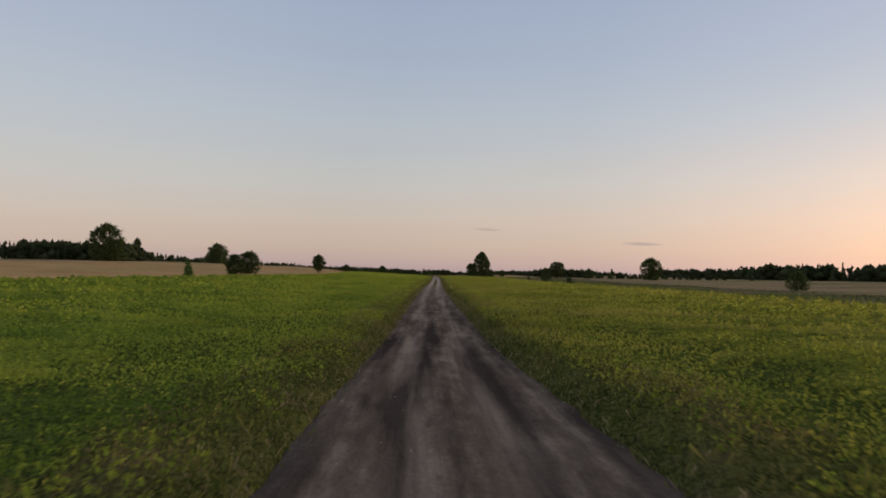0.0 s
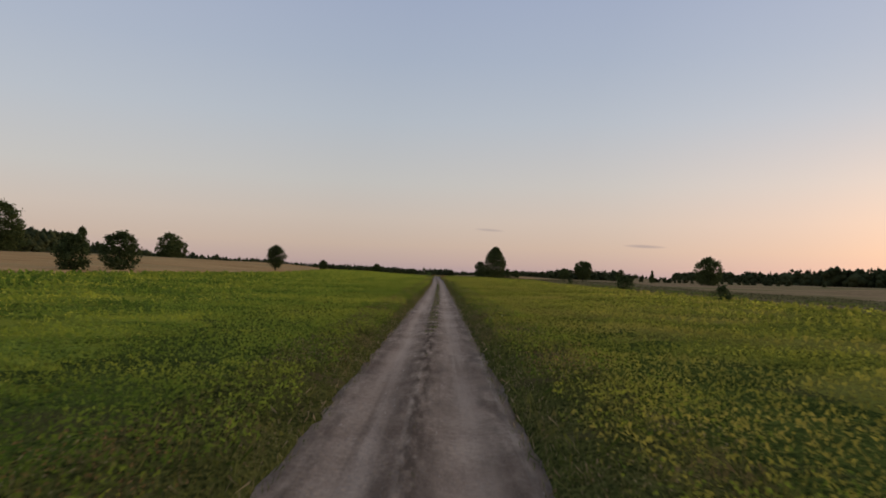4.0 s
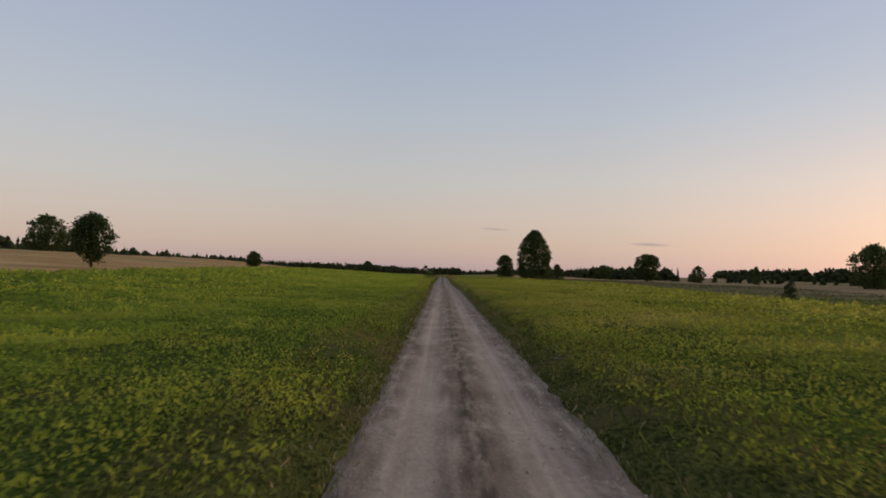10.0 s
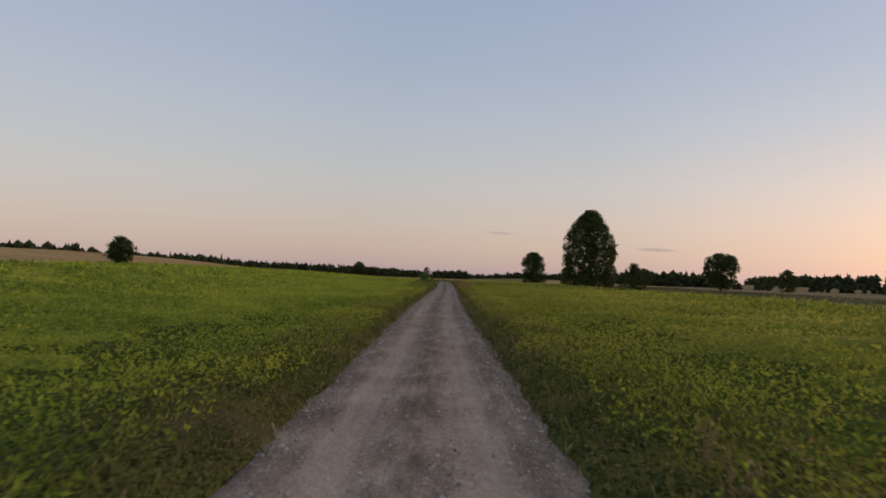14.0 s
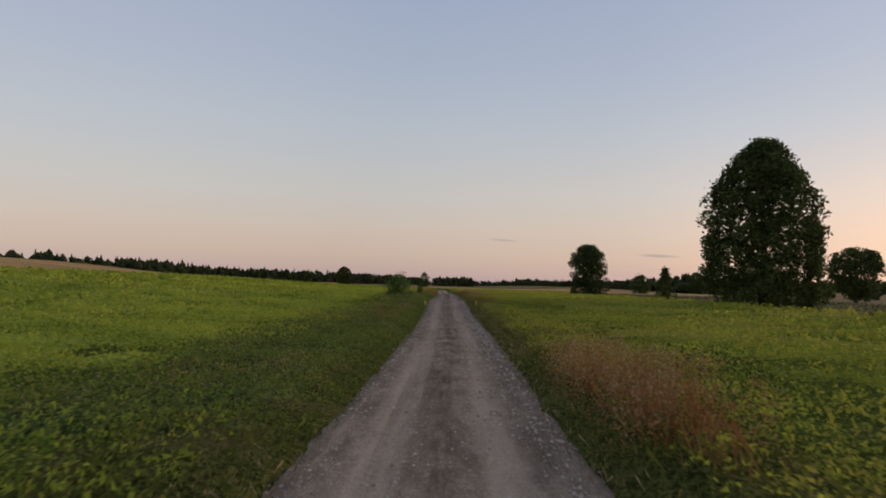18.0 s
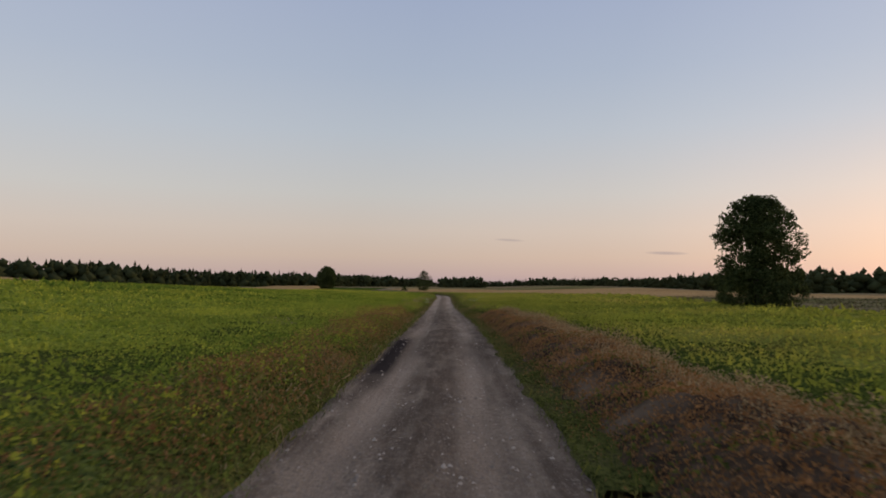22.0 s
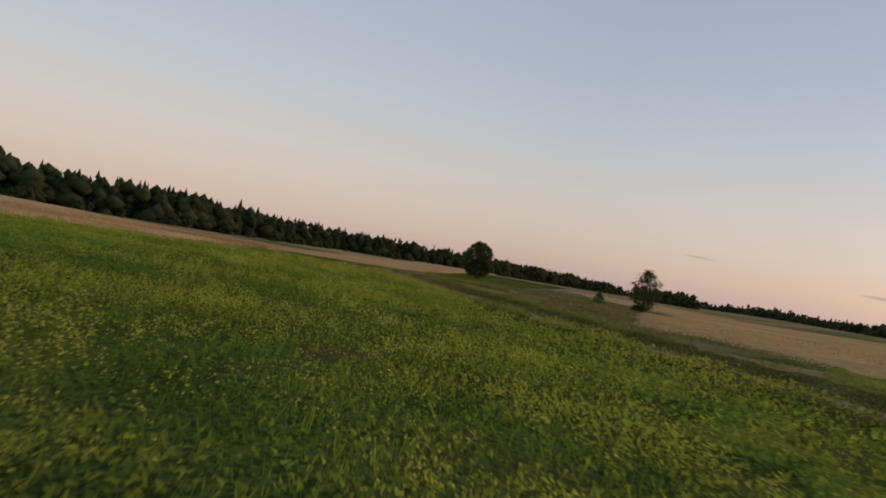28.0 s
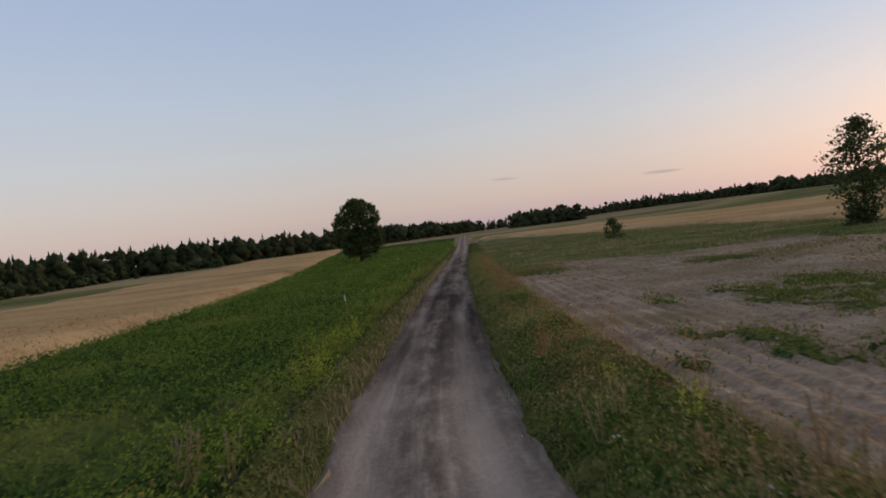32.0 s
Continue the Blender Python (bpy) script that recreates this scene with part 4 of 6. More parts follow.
stuff("mustard_plants", mustard(1, lambda x, y: in_mustard_right(x, y, 1.0), 640), OLIVE_CROP, "flowering mustard plants turning olive and dry", "crop plants")


def crop_bend(x, y):
    return in_mustard_left(x, y, 0.5) & (np.abs(np.abs(x + 20.0) - 0.85) > 0.25)


pieces = []
def beside(x, y):
    return crop_bend(x, y) & ~short_cut(x, y, 6.5)


def along(x, y):
    return crop_bend(x, y) & short_cut(x, y, 6.5)


for x0, x1, y0, y1, *how in ((-14, 0, 585, 645, 46, 0.068, 4, 5, 0.018), (-32, -14, 590, 668, 40, 0.072, 3.5, 5, 0.02), (-50, -32, 622, 682, 46, 0.067, 4, 5, 0.018), (-32, -14, 585, 590, 20, 0.12, 1.3, 4, 0.04), (-60, -32, 585, 622, 6, 0.2, 0.6, 4, 0.07), (-62, -50, 622, 690, 16, 0.12, 1.2, 4, 0.04)):
    pieces += crop(lambda per: box_points(x0, x1, y0, y1, per, beside), *how)
pieces += crop(lambda per: box_points(-50, 0, 583, 682, per, along), 115, 0.047, 7, 6, 0.019)
pieces.append(thatch(box_points(-50, 0, 583, 682, 45, along), 0.013, 0.36, 0, 0.18, 0.25))
heads = drift(box_points(-50, -8, 605, 682, 11, along), 1.2, 3.0, 0.15)
pieces += [foliage(np.repeat(heads, 9, 0), 0.028, crop_top, 0.04, 0.30, 2, 0.5, 0.06), foliage(np.repeat(heads, 3, 0), 0.018, crop_top, 0.1, 0.28, 1, 0.5, 0.05)]
stuff("mustard_plants", pieces, CROP, "flowering mustard plants inside the road's bend", "crop plants")

# coarse tufts of the rough meadow, and the dark weeds along its ditch
tufts = box_points(28, 100, 0, 632, 1.6, in_meadow)
ditch = band(1, 54, 57.5, 20, 350, 9, lambda x, y: lumps(x * 0, y, 9.0, 2.0) > -0.25)
stuff("meadow_tufts", [foliage(tufts, 0.2, meadow_top, -0.05, 0.16)], ["grey_meadow"], "tufted dry and green grass of the meadow", "grass")
stuff("ditch_weeds", [foliage(ditch, 0.17, meadow_top, -0.1, 0.55)], ["nettle"], "dark rank weeds along a shallow ditch", "weeds")

# weedy verges on both sides of the road


POSTS = ((2.35, 318.9, 0.50, (0, 2), 10), (-1.90, 468.7, 0.44, (-5, -9), 24), (1.96, 469.4, 0.52, (2, 2), -8), (-44.4, 682.8, 0.58, (3, -4), 15))


def verge_rise(x, y):
    """Height of the matted verge over the ground: it climbs from the road's edge to the crop, lower by the posts and the bank."""
    d = np.abs(road_gap(x, y)) - road_half(y)
    rise = 0.40 * smooth((d + 0.12) / 1.1) * (0.85 + 0.3 * lumps(x, y, 1.9, 3.0) + 0.25 * lumps(x, y, 0.6, 1.0))
    rise = rise * (1 - 0.7 * (road_gap(x, y) < 0) * smooth((y - 307) / 3) * smooth((324 - y) / 3) * smooth((2.0 - d) / 0.8))
    for px, py, *_ in POSTS:
        rise = rise * (1 - 0.85 * np.exp(-((x - px) / 0.8) ** 2 - ((y - py + 0.8) / 2.2) ** 2))
    bank = (road_gap(x, y) > 0) * smooth((y - 492) / 4) * smooth((540 - y) / 4)
    return np.clip(rise * (1 - 0.8 * bank), 0.0, 1.0)


def turf(side, wide, y0, y1):
    """Low uneven sward from the road's ragged edge to the crop."""
    t = np.arange(y0, y1, 0.3)
    u = np.array([0.0, 0.05, 0.11, 0.18, 0.27, 0.38, 0.5, 0.64, 0.8, 0.92, 1.0])
    inner = -0.02 + 0.17 * np.convolve(rng.normal(0, 1, len(t) + 8), np.hanning(9) / 4, "valid") * 0.5 + 0.035 * rng.normal(0, 1, len(t)) + 0.06 * lumps(t, 0 * t, 3.1, 1.0)
    inner = np.clip(inner, -0.26, 0.16)
    off = inner[:, None] + u[None] * (wide - inner[:, None])
    yy = np.repeat(t[:, None], len(u), 1)
    x = road_x(yy) + side * (road_half(yy) + off) * np.sqrt(1 + np.interp(yy, _YS, _DX) ** 2)
    z = terrain(x, yy) + 0.01 + 0.75 * verge_rise(x, yy) + (0.015 + 0.05 * smooth(off / 0.6)) * (0.6 * lumps(x, yy, 0.33, 3.0) + 0.6 * lumps(x, yy, 0.14, 7.0))
    z[:, 0] = terrain(x[:, 0], yy[:, 0]) - 0.11
    z[:, -1] -= 0.2
    n, c = len(t), len(u)
    i = (np.arange(n - 1)[:, None] * c + np.arange(c - 1)[None]).ravel()
    f = np.stack([i, i + 1, i + 1 + c, i + c], 1)
    v = np.stack([x, yy, z], -1).reshape(-1, 3)
    return v, f[:, ::-1] if side < 0 else f


def sward(blocks, label):
    v, f = field_sheet([turf(*b) for b in blocks])
    tagged(new("verge_turf", mesh_of("verge_turf", v, f, ["turf"], smooth_faces=True)), label, "turf", kind="stuff")


sward([(-1, 2.2, 0, 664), (-1, 0.9, 701, 860)], "short dry turf between the road and the crop")
sward([(1, 2.4, 0, 500), (1, 1.7, 500, 537), (1, 2.4, 537, 860)], "short dry turf with bare brown spots beside the road")
VERGE = ["grass", "straw", "rust", "white", "mustard_leaf", "mustard_head"]


def always(x, y):
    """Off the junction, and clear of the trodden foot of each post and of the fallen log."""
    clear = ((x + 2.2) / 0.7) ** 2 + ((y - 317.6) / 1.3) ** 2 > 1
    worn = (road_gap(x, y) < 0) & (np.abs(road_gap(x, y)) < road_half(y) + 1.7 + 0.5 * lumps(x, y, 1.2, 2.0)) & (np.abs(y - 315.5) < 8 + 2 * lumps(x, y, 0.9, 1.0))
    clear &= ~(worn & (lumps(x, y, 0.17, 2.0) > -0.4))
    for px, py, tall, tilt, turn in POSTS:
        clear &= ((x - px) / 0.3) ** 2 + ((y - py + 0.3) / 0.7) ** 2 > 1
    return clear & ((y < 664) | (road_gap(x, y) > 0) | (y > 690))


def mat_top(x, y):
    """The ground under the verge's grass."""
    return terrain(x, y) + 0.7 * verge_rise(x, y)


def verge(side, wide, y0, y1):
    """Fine matted grass, dry stalks in drifts, broad-leaved weeds and a few flowers."""
    at = lambda a, b, per: band(side, a, b, y0, y1, per, always)
    pieces = [thatch(at(-0.12, 0.5, 75), 0.012, 0.15, 0, 0.03, 0.45, mat_top), thatch(at(-0.10, 0.55, 45), 0.010, 0.18, 1, 0.03, 0.4, mat_top)]
    pieces += [thatch(at(0.15, wide + 0.3, 46), 0.015, 0.34, 0, 0.0, 0.32, mat_top), foliage(drift(at(0.1, wide + 0.2, 90), 2.5, 4.0 + side, 0.2), 0.018, verge_rise, 0.0, 0.26, 1, 2.2)]
    pieces.append(foliage(drift(at(0.3, wide + 0.4, 80), 3.5, 7.0 + side, 0.5), 0.021, verge_rise, 0.0, 0.34, 2, 2.0))
    pieces.append(foliage(drift(at(0.15, wide + 0.2, 60), 2.2, 3.0 + side, -0.3), 0.046, verge_rise, -0.05, 0.16))
    pieces += [foliage(drift(at(0.6, wide + 0.9, 45), 1.3, 5.0 + side, -0.3), 0.044, verge_rise, 0.02, 0.2, 4), foliage(np.repeat(drift(at(0.7, wide + 0.8, 5), 1.5, 2.0 + side, 0.1), 6, 0), 0.012, verge_rise, 0.1, 0.26, 5, 0.6, 0.05)]
    pieces += sow(GRASS, at(0.4, wide, 1.0), 0.9) + sow(SORREL, drift(at(0.5, wide + 0.3, 0.6), 4.5, 7.0 + side, 0.75), 0.8)
    pieces += sow(STRAW, drift(at(0.2, wide, 0.3), 3.5, 1.0 + side, 0.3), 0.7) + sow(DAISY, drift(at(0.3, wide, 0.4), 9.0, 5.0 + side, 0.4), 0.9)
    return pieces


stuff("verge_grass", verge(-1, 1.7, 4, 425) + verge(-1, 1.5, 500, 662), VERGE, "tall roadside grass and weeds with dry stalks", "grass")
stuff("verge_grass", verge(1, 2.1, 4, 495) + sow(GRASS, band(1, -0.1, 0.5, 495, 538, 4, always), 0.5) + [thatch(band(1, -0.1, 0.8, 495, 538, 60, always), 0.012, 0.22), foliage(band(1, -0.05, 0.9, 495, 538, 150, always), 0.024, verge_rise, 0.0, 0.16), foliage(band(1, 0.1, 0.9, 495, 538, 90, always), 0.02, verge_rise, 0.0, 0.2, 2, 1.6)] + verge(1, 2.1, 538, 690), VERGE, "tall roadside grass with rusty sorrel and white flowers", "grass")
def weed_top(x, y):
    """Top of the dark nettle bed over the ground, in rounded clumps."""
    d = np.abs(road_gap(x, y)) - road_half(y)
    return np.clip(0.42 * smooth((d + 0.1) / 1.1) * (1 + 0.28 * lumps(x, y, 1.0, 5.0) + 0.2 * lumps(x, y, 0.4, 2.0)), 0, 1)


def in_nettles(x, y):
    d = -road_gap(x, y) - road_half(y)
    return (d > 0.35) & (d < 4.3 + 0.4 * lumps(x, y, 1.5, 2.0)) & (y > 424) & (y < 500)


canopy("nettle_bed", [(np.arange(-7, -1.4, 0.3), np.arange(423, 502, 0.3))], lambda x, y: terrain(x, y) + weed_top(x, y) - 0.08, in_nettles, "nettle_mat", "dark matted nettle bed between road and crop", "weeds")
weedy = [foliage(band(-1, 0.1, 4.5, 424, 501, 300, always), 0.034, weed_top, -0.10, 0.10), foliage(band(-1, 0.0, 1.2, 424, 501, 90, always), 0.035, weed_top, -0.03, 0.08)]
weedy += [thatch(band(-1, -0.15, 0.7, 424, 501, 100, always), 0.011, 0.16, 0, 0.02, 0.45), foliage(drift(band(-1, 0.3, 4.0, 424, 501, 60, always), 1.8, 4.0, 0.25), 0.022, weed_top, 0.0, 0.3, 1, 2.0), foliage(drift(band(-1, 0.4, 4.0, 424, 501, 70, always), 2.0, 2.0, 0.4), 0.022, weed_top, 0.0, 0.35, 2, 2.0)]
weedy += [foliage(band(1, 0.2, 2.6, 462, 495, 130, always), 0.036, verge_rise, -0.06, 0.10), foliage(drift(band(1, 0.2, 2.4, 462, 495, 120, always), 2.2, 3.0, 0.1), 0.022, verge_rise, 0.0, 0.34, 2, 2.0)]
weedy += [foliage(drift(band(-1, 0.2, 1.8, 496, 534, 150, always), 2.0, 3.0, -0.1), 0.02, verge_rise, 0.0, 0.3, 2, 2.0), foliage(band(-1, -0.05, 2.2, 496, 534, 80, always), 0.036, verge_rise, -0.05, 0.12)]
stuff("roadside_weeds", weedy, ["nettle", "straw", "rust", "white"], "dense dark nettles and weeds beside the road", "weeds")
daisies = sow(DAISY, band(-1, 0.3, 1.9, 562, 600, 1.1, always), 1.0) + sow(DAISY, band(1, 1.2, 2.2, 563, 600, 2.0, always), 1.0) + sow(DAISY, band(1, 0.4, 1.6, 483, 497, 1.6, always), 0.9)
stuff("white_flowers", daisies, VERGE, "small white daisies scattered in the verge", "wild flowers")
stuff("sorrel", sow([STRAW[0]], band(-1, 0.6, 2.0, 556.5, 559.0, 9, always), 1.1) + sow(STRAW[:1], band(-1, 0.4, 1.2, 566, 568, 6, always), 1.0) + sow(SORREL, band(1, 0.7, 1.6, 422.5, 429.5, 9, always), 0.95) + [thatch(band(1, 0.7, 1.6, 422.5, 429.5, 50, always), 0.012, 0.75, 2)] + sow(SORREL, band(-1, 0.8, 2.6, 449, 455, 6, always), 0.9) + sow(SORREL, band(-1, 0.6, 2.8, 519, 530, 10, always), 0.85),
      VERGE, "rust-brown sorrel and dry seed heads in a dense patch", "wild plants")
def clump(spots, size, petal, count, low, high, mat, flat=2.0):
    """Fuzzy heaps of small seeds, leaves or petals round the spots of (x, y, reach)."""
    out = []
    for x, y, reach in spots:
        n = int(count * reach * reach * 3.1)
        a, d = rng.uniform(0, 6.283, n), reach * np.sqrt(rng.uniform(0, 1, n))
        p = np.column_stack([x + d * np.cos(a), y + d * np.sin(a) * size])
        out.append(foliage(p[lumps(p[:, 0], p[:, 1], 0.35, x) > -0.45], petal, verge_rise, low, high, mat, flat))
    return out


rusty = [foliage(band(-1, 0.1, 1.9, 497, 531, 330, lambda x, y: lumps(x, y, 0.7, 3.0) + 0.5 * lumps(x, y, 3.0, 1.0) > -0.3), 0.024, verge_rise, -0.05, 0.26, 2, 1.6), foliage(band(1, 0.3, 2.0, 423.5, 431.5, 620, lambda x, y: lumps(x, y, 0.6, 2.0) > -0.3), 0.026, verge_rise, 0.0, 0.72, 2, 2.0), foliage(band(1, 0.3, 2.0, 423.5, 431.5, 420, lambda x, y: lumps(x, y, 0.6, 2.0) > -0.1), 0.026, verge_rise, 0.2, 0.8, 1, 2.0)]
rusty += [foliage(band(-1, -0.05, 1.7, 308, 323, 260, lambda x, y: lumps(x, y, 0.6, 1.0) > -0.4), 0.022, verge_rise, -0.06, 0.10, 2, 1.0), foliage(band(-1, 0.0, 1.5, 308, 323, 160, lambda x, y: lumps(x, y, 0.8, 4.0) > -0.1), 0.022, verge_rise, -0.04, 0.12, 1, 1.0)]
rusty += clump([(3.2, 471, 0.5), (3.6, 479, 0.5), (3.5, 482, 0.6), (3.7, 485.5, 0.5), (2.6, 67, 0.5), (2.6, 48.1, 0.45), (2.9, 38.8, 0.45)], 2.0, 0.024, 420, 0.0, 0.5, 2) + clump([(-4.2, 558.2, 0.32), (-3.9, 558.0, 0.3), (-3.7, 558.7, 0.3), (-4.9, 557.4, 0.35)], 1.1, 0.024, 1000, -0.2, 0.42, 1, 2.5) + clump([(-3.0, 460.9, 0.4)], 1.5, 0.024, 900, 0.0, 0.55, 1, 2.5) + clump([(1.75, 474.3, 0.5), (2.0, 471.5, 0.5), (2.5, 468.5, 0.5), (2.9, 468.2, 0.5)], 1.6, 0.024, 420, 0.0, 0.5, 2)
stuff("sorrel", rusty, VERGE, "fuzzy rust-brown sorrel and docks in drifts", "wild plants")
whites = clump([(-3.2, 563, 0.5), (-3.5, 570, 0.5), (-3.1, 595, 0.5), (-3.2, 566, 0.5), (1.4, 562.2, 0.4), (1.5, 564.5, 0.4), (1.9, 567.6, 0.5), (2.1, 570.5, 0.5), (2.5, 575, 0.6), (2.1, 463, 0.3), (2.8, 463, 0.3), (2.1, 465, 0.25), (2.8, 466, 0.3), (2.4, 461.2, 0.3)], 2.0, 0.022, 50, 0.15, 0.42, 3, 0.5)
dry_far = box_points(-62, -51, 672, 692, 60, lambda x, y: (x < left_edge(y) + 0.5) & (np.abs(y - south_track_y(x)) > 1.4))
whites += [foliage(dry_far, 0.04, lambda x, y: 0.5 + 0 * x, -0.2, 0.25, 2, 2.0)]
whites += clump([(-3.0, 541.5, 0.5), (-3.1, 544.3, 0.5), (-4.5, 556, 0.3), (-4.5, 561, 0.3)], 1.5, 0.02, 180, 0.05, 0.4, 5, 0.9)
stuff("wild_flowers", whites, VERGE, "white and yellow blossoms among the verge grass", "wild flowers")
# grass that grows along the middle of the road
def middle_points(y0, y1, per_m):
    p = box_points(-0.24, 0.20, y0, y1, per_m * 5, lambda x, y: x < 9)
    p[:, 0] += road_x(p[:, 1])
    return p


mid = [q for y0, y1, dens in ((70, 120, 1.5), (130, 225, 5.5), (225, 270, 2.5), (330, 505, 1.3), (540, 600, 0.8)) for q in sow([GRASS[0], GRASS[2]], drift(middle_points(y0, y1, dens), 0.8, 2.0, 0.05), 0.20, sink=-0.04)]
mid += [thatch(drift(middle_points(125, 240, 30), 0.55, 2.0, 0.05), 0.009, 0.13, 0, 0.06, 0.5), foliage(drift(middle_points(125, 240, 26), 0.55, 2.0, 0.1), 0.022, lambda x, y: 0.03 + 0 * x, 0.0, 0.05), thatch(drift(middle_points(240, 300, 10), 0.7, 2.0, 0.2), 0.009, 0.1, 0, 0.06, 0.5)]
stuff("middle_grass", mid, VERGE, "low tufts of grass along the middle of the road", "grass")

# round the junction and beyond it
isle = box_points(-47, -33, 675, 690, 7, lambda x, y: (road_gap(x, y) < -road_half(y) - 0.3) & (y > south_track_y(x) + 1.0) & (x > np.interp(y, [683, 685, 687, 690], [-46.2, -45.0, -44.2, -43.2])))
late = sow(GRASS, drift(isle, 2.0, 1.0, -0.3), 0.55) + sow(WEED, drift(isle, 1.6, 4.0, 0.1), 0.75) + sow([MUSTARD[0]], drift(isle, 1.2, 8.0, 0.5), 0.8)
late.append(thatch(band(1, -0.1, 2.5, 662, 790, 60, lambda x, y: x < 99), 0.012, 0.32))
late.append(thatch(band(-1, -0.1, 1.0, 701, 790, 70, lambda x, y: x < 99), 0.017, 0.32, 1))
late += sow(GRASS, band(1, 0.1, 2.3, 662, 800, 4, lambda x, y: x < 99), 0.6) + sow(WEED, band(1, 0.2, 2.2, 662, 800, 4, lambda x, y: x < 99), 0.8) + sow(STRAW, drift(band(1, 0.4, 2.6, 662, 800, 9, lambda x, y: x < 99), 3.0, 1.0, -0.1), 0.75)
late += sow(DAISY, drift(band(1, 0.3, 2.3, 665, 780, 0.3, lambda x, y: x < 99), 3.0, 5.0, 0.1), 0.9) + sow([MUSTARD[0]], drift(band(1, 0.6, 2.2, 665, 780, 3, lambda x, y: x < 99), 3.0, 6.0, 0.2), 1.0)
late += sow(GRASS, band(-1, 0.0, 1.2, 699, 820, 9, lambda x, y: x < 99), 0.55) + sow(STRAW, band(-1, 0.1, 1.0, 697, 820, 7, lambda x, y: x < 99), 0.75) + sow([MUSTARD[0], MUSTARD[1]], drift(band(-1, 0.9, 1.9, 699, 800, 7, lambda x, y: x < 99), 1.5, 2.0, -0.1), 0.95)
late += sow(STRAW, band(1, 1.4, 2.6, 699, 790, 7, lambda x, y: x < 99), 0.9) + sow(SORREL, drift(band(1, 1.0, 2.6, 699, 790, 5, lambda x, y: x < 99), 2.0, 3.0, 0.1), 1.1) + sow([MUSTARD[0]], drift(band(1, 1.2, 2.4, 699, 760, 4, lambda x, y: x < 99), 1.6, 7.0, 0.0), 0.8)
late += sow(GRASS, box_points(-58, -30, 672, 688, 7, lambda x, y: (np.abs(y - south_track_y(x) + 1.9) < 0.8) & (road_gap(x, y) < -2.2)), 0.8) + sow(STRAW, box_points(-58, -30, 672, 688, 3.0, lambda x, y: (np.abs(y - south_track_y(x) + 2.0) < 0.7) & (road_gap(x, y) < -2.2)), 0.8)
def bare_foot(x, y):
    return 0.02 + 0 * x


def off_tracks(x, y):
    """Beside the junction: neither on the road, nor on a track, nor in a crop."""
    rim = 0.25 * lumps(x, y, 0.8, 4.0) + 0.15 * lumps(x, y, 0.3, 2.0)
    on_road = np.abs(road_gap(x, y)) < road_half(y) - 0.05 + rim
    south = np.abs(np.abs(y - south_track_y(x)) - 0.8) < 0.32 + 0.6 * rim
    wx = np.interp(y, [683.2, 684, 687, 691, 697, 701], [-49.0, -47.5, -46.0, -45.75, -45.0, -44.8])
    west = (y > 682.5) & (y < 701) & (np.abs(x - wx) < 1.05 + rim)
    isle = (y > south_track_y(x) + 0.6) & (y < 694) & (x > -47) & (x < -31)
    worn = isle & (lumps(x, y, 0.9, 2.0) + 0.8 * lumps(x, y, 0.35, 5.0) + 0.35 * (np.abs(road_gap(x, y)) - road_half(y) - 1.6) < -0.42)
    return ~worn & ~on_road & ~south & ~west & (road_gap(x, y) < 0) & (road_gap(x, y) > -18) & (x > left_edge(y) - 0.5) & ~in_mustard_left(x, y, 1.0)


canopy("trodden_soil", [(np.arange(-52, -28, 0.3), np.arange(666, 704, 0.3))], lambda x, y: terrain(x, y) - 0.03 + 0.02 * lumps(x, y, 0.4, 2.0), lambda x, y: (road_gap(x, y) < -road_half(y) + 0.25) & (road_gap(x, y) > -12) & (y > crop_end_y(x) + 2) & ~in_mustard_left(x, y, 1.0), "trodden", "trodden sandy soil between the tracks", "bare soil")
canopy("verge_turf", [(np.arange(-56, -12, 0.3), np.arange(638, 702, 0.3))], lambda x, y: terrain(x, y) + 0.02 + 0.02 * lumps(x, y, 0.33, 3.0) + 0.02 * lumps(x, y, 0.8, 7.0), lambda x, y: off_tracks(x, y) & ~((y > south_track_y(x) + 0.6) & (y < 694) & (x > -47.5)), "turf", "dry trodden turf round the junction", "turf")
late.append(thatch(box_points(-56, -30, 664, 702, 55, off_tracks), 0.012, 0.2))
tufted = box_points(-47.5, -31, 674, 694, 150, lambda x, y: off_tracks(x, y) & (y > south_track_y(x) + 0.6) & (lumps(x, y, 0.6, 3.0) > -0.3))
late += [thatch(tufted, 0.012, 0.15, 0, 0.03, 0.5), foliage(tufted[::2], 0.024, bare_foot, -0.02, 0.08), foliage(tufted[1::5], 0.02, bare_foot, 0.0, 0.1, 1, 1.0)]
late += [thatch(drift(isle, 0.6, 1.0, -0.2).repeat(7, 0) + rng.normal(0, 0.12, (len(drift(isle, 0.6, 1.0, -0.2)) * 7, 2)), 0.012, 0.13, 0, 0.04, 0.4)]
late.append(thatch(drift(box_points(-56, -30, 664, 702, 60, off_tracks), 1.4, 5.0, 0.0), 0.014, 0.26, 1))
late += sow(GRASS, box_points(-60, -30, 664, 702, 2, off_tracks), 0.5) + sow(STRAW, drift(box_points(-60, -30, 664, 702, 5, off_tracks), 2.2, 3.0, 0.0), 0.6)
def bean_rim(x, y):
    """The dry strip between the west branch and the beans."""
    wx = np.interp(y, [684, 687, 691, 697, 707], [-48.0, -47.1, -46.8, -46.6, -48.2])
    return (x < wx - 0.1) & (x > wx - 1.5)


late.append(thatch(box_points(-51, -46, 686, 708, 70, bean_rim), 0.016, 0.34, 1))
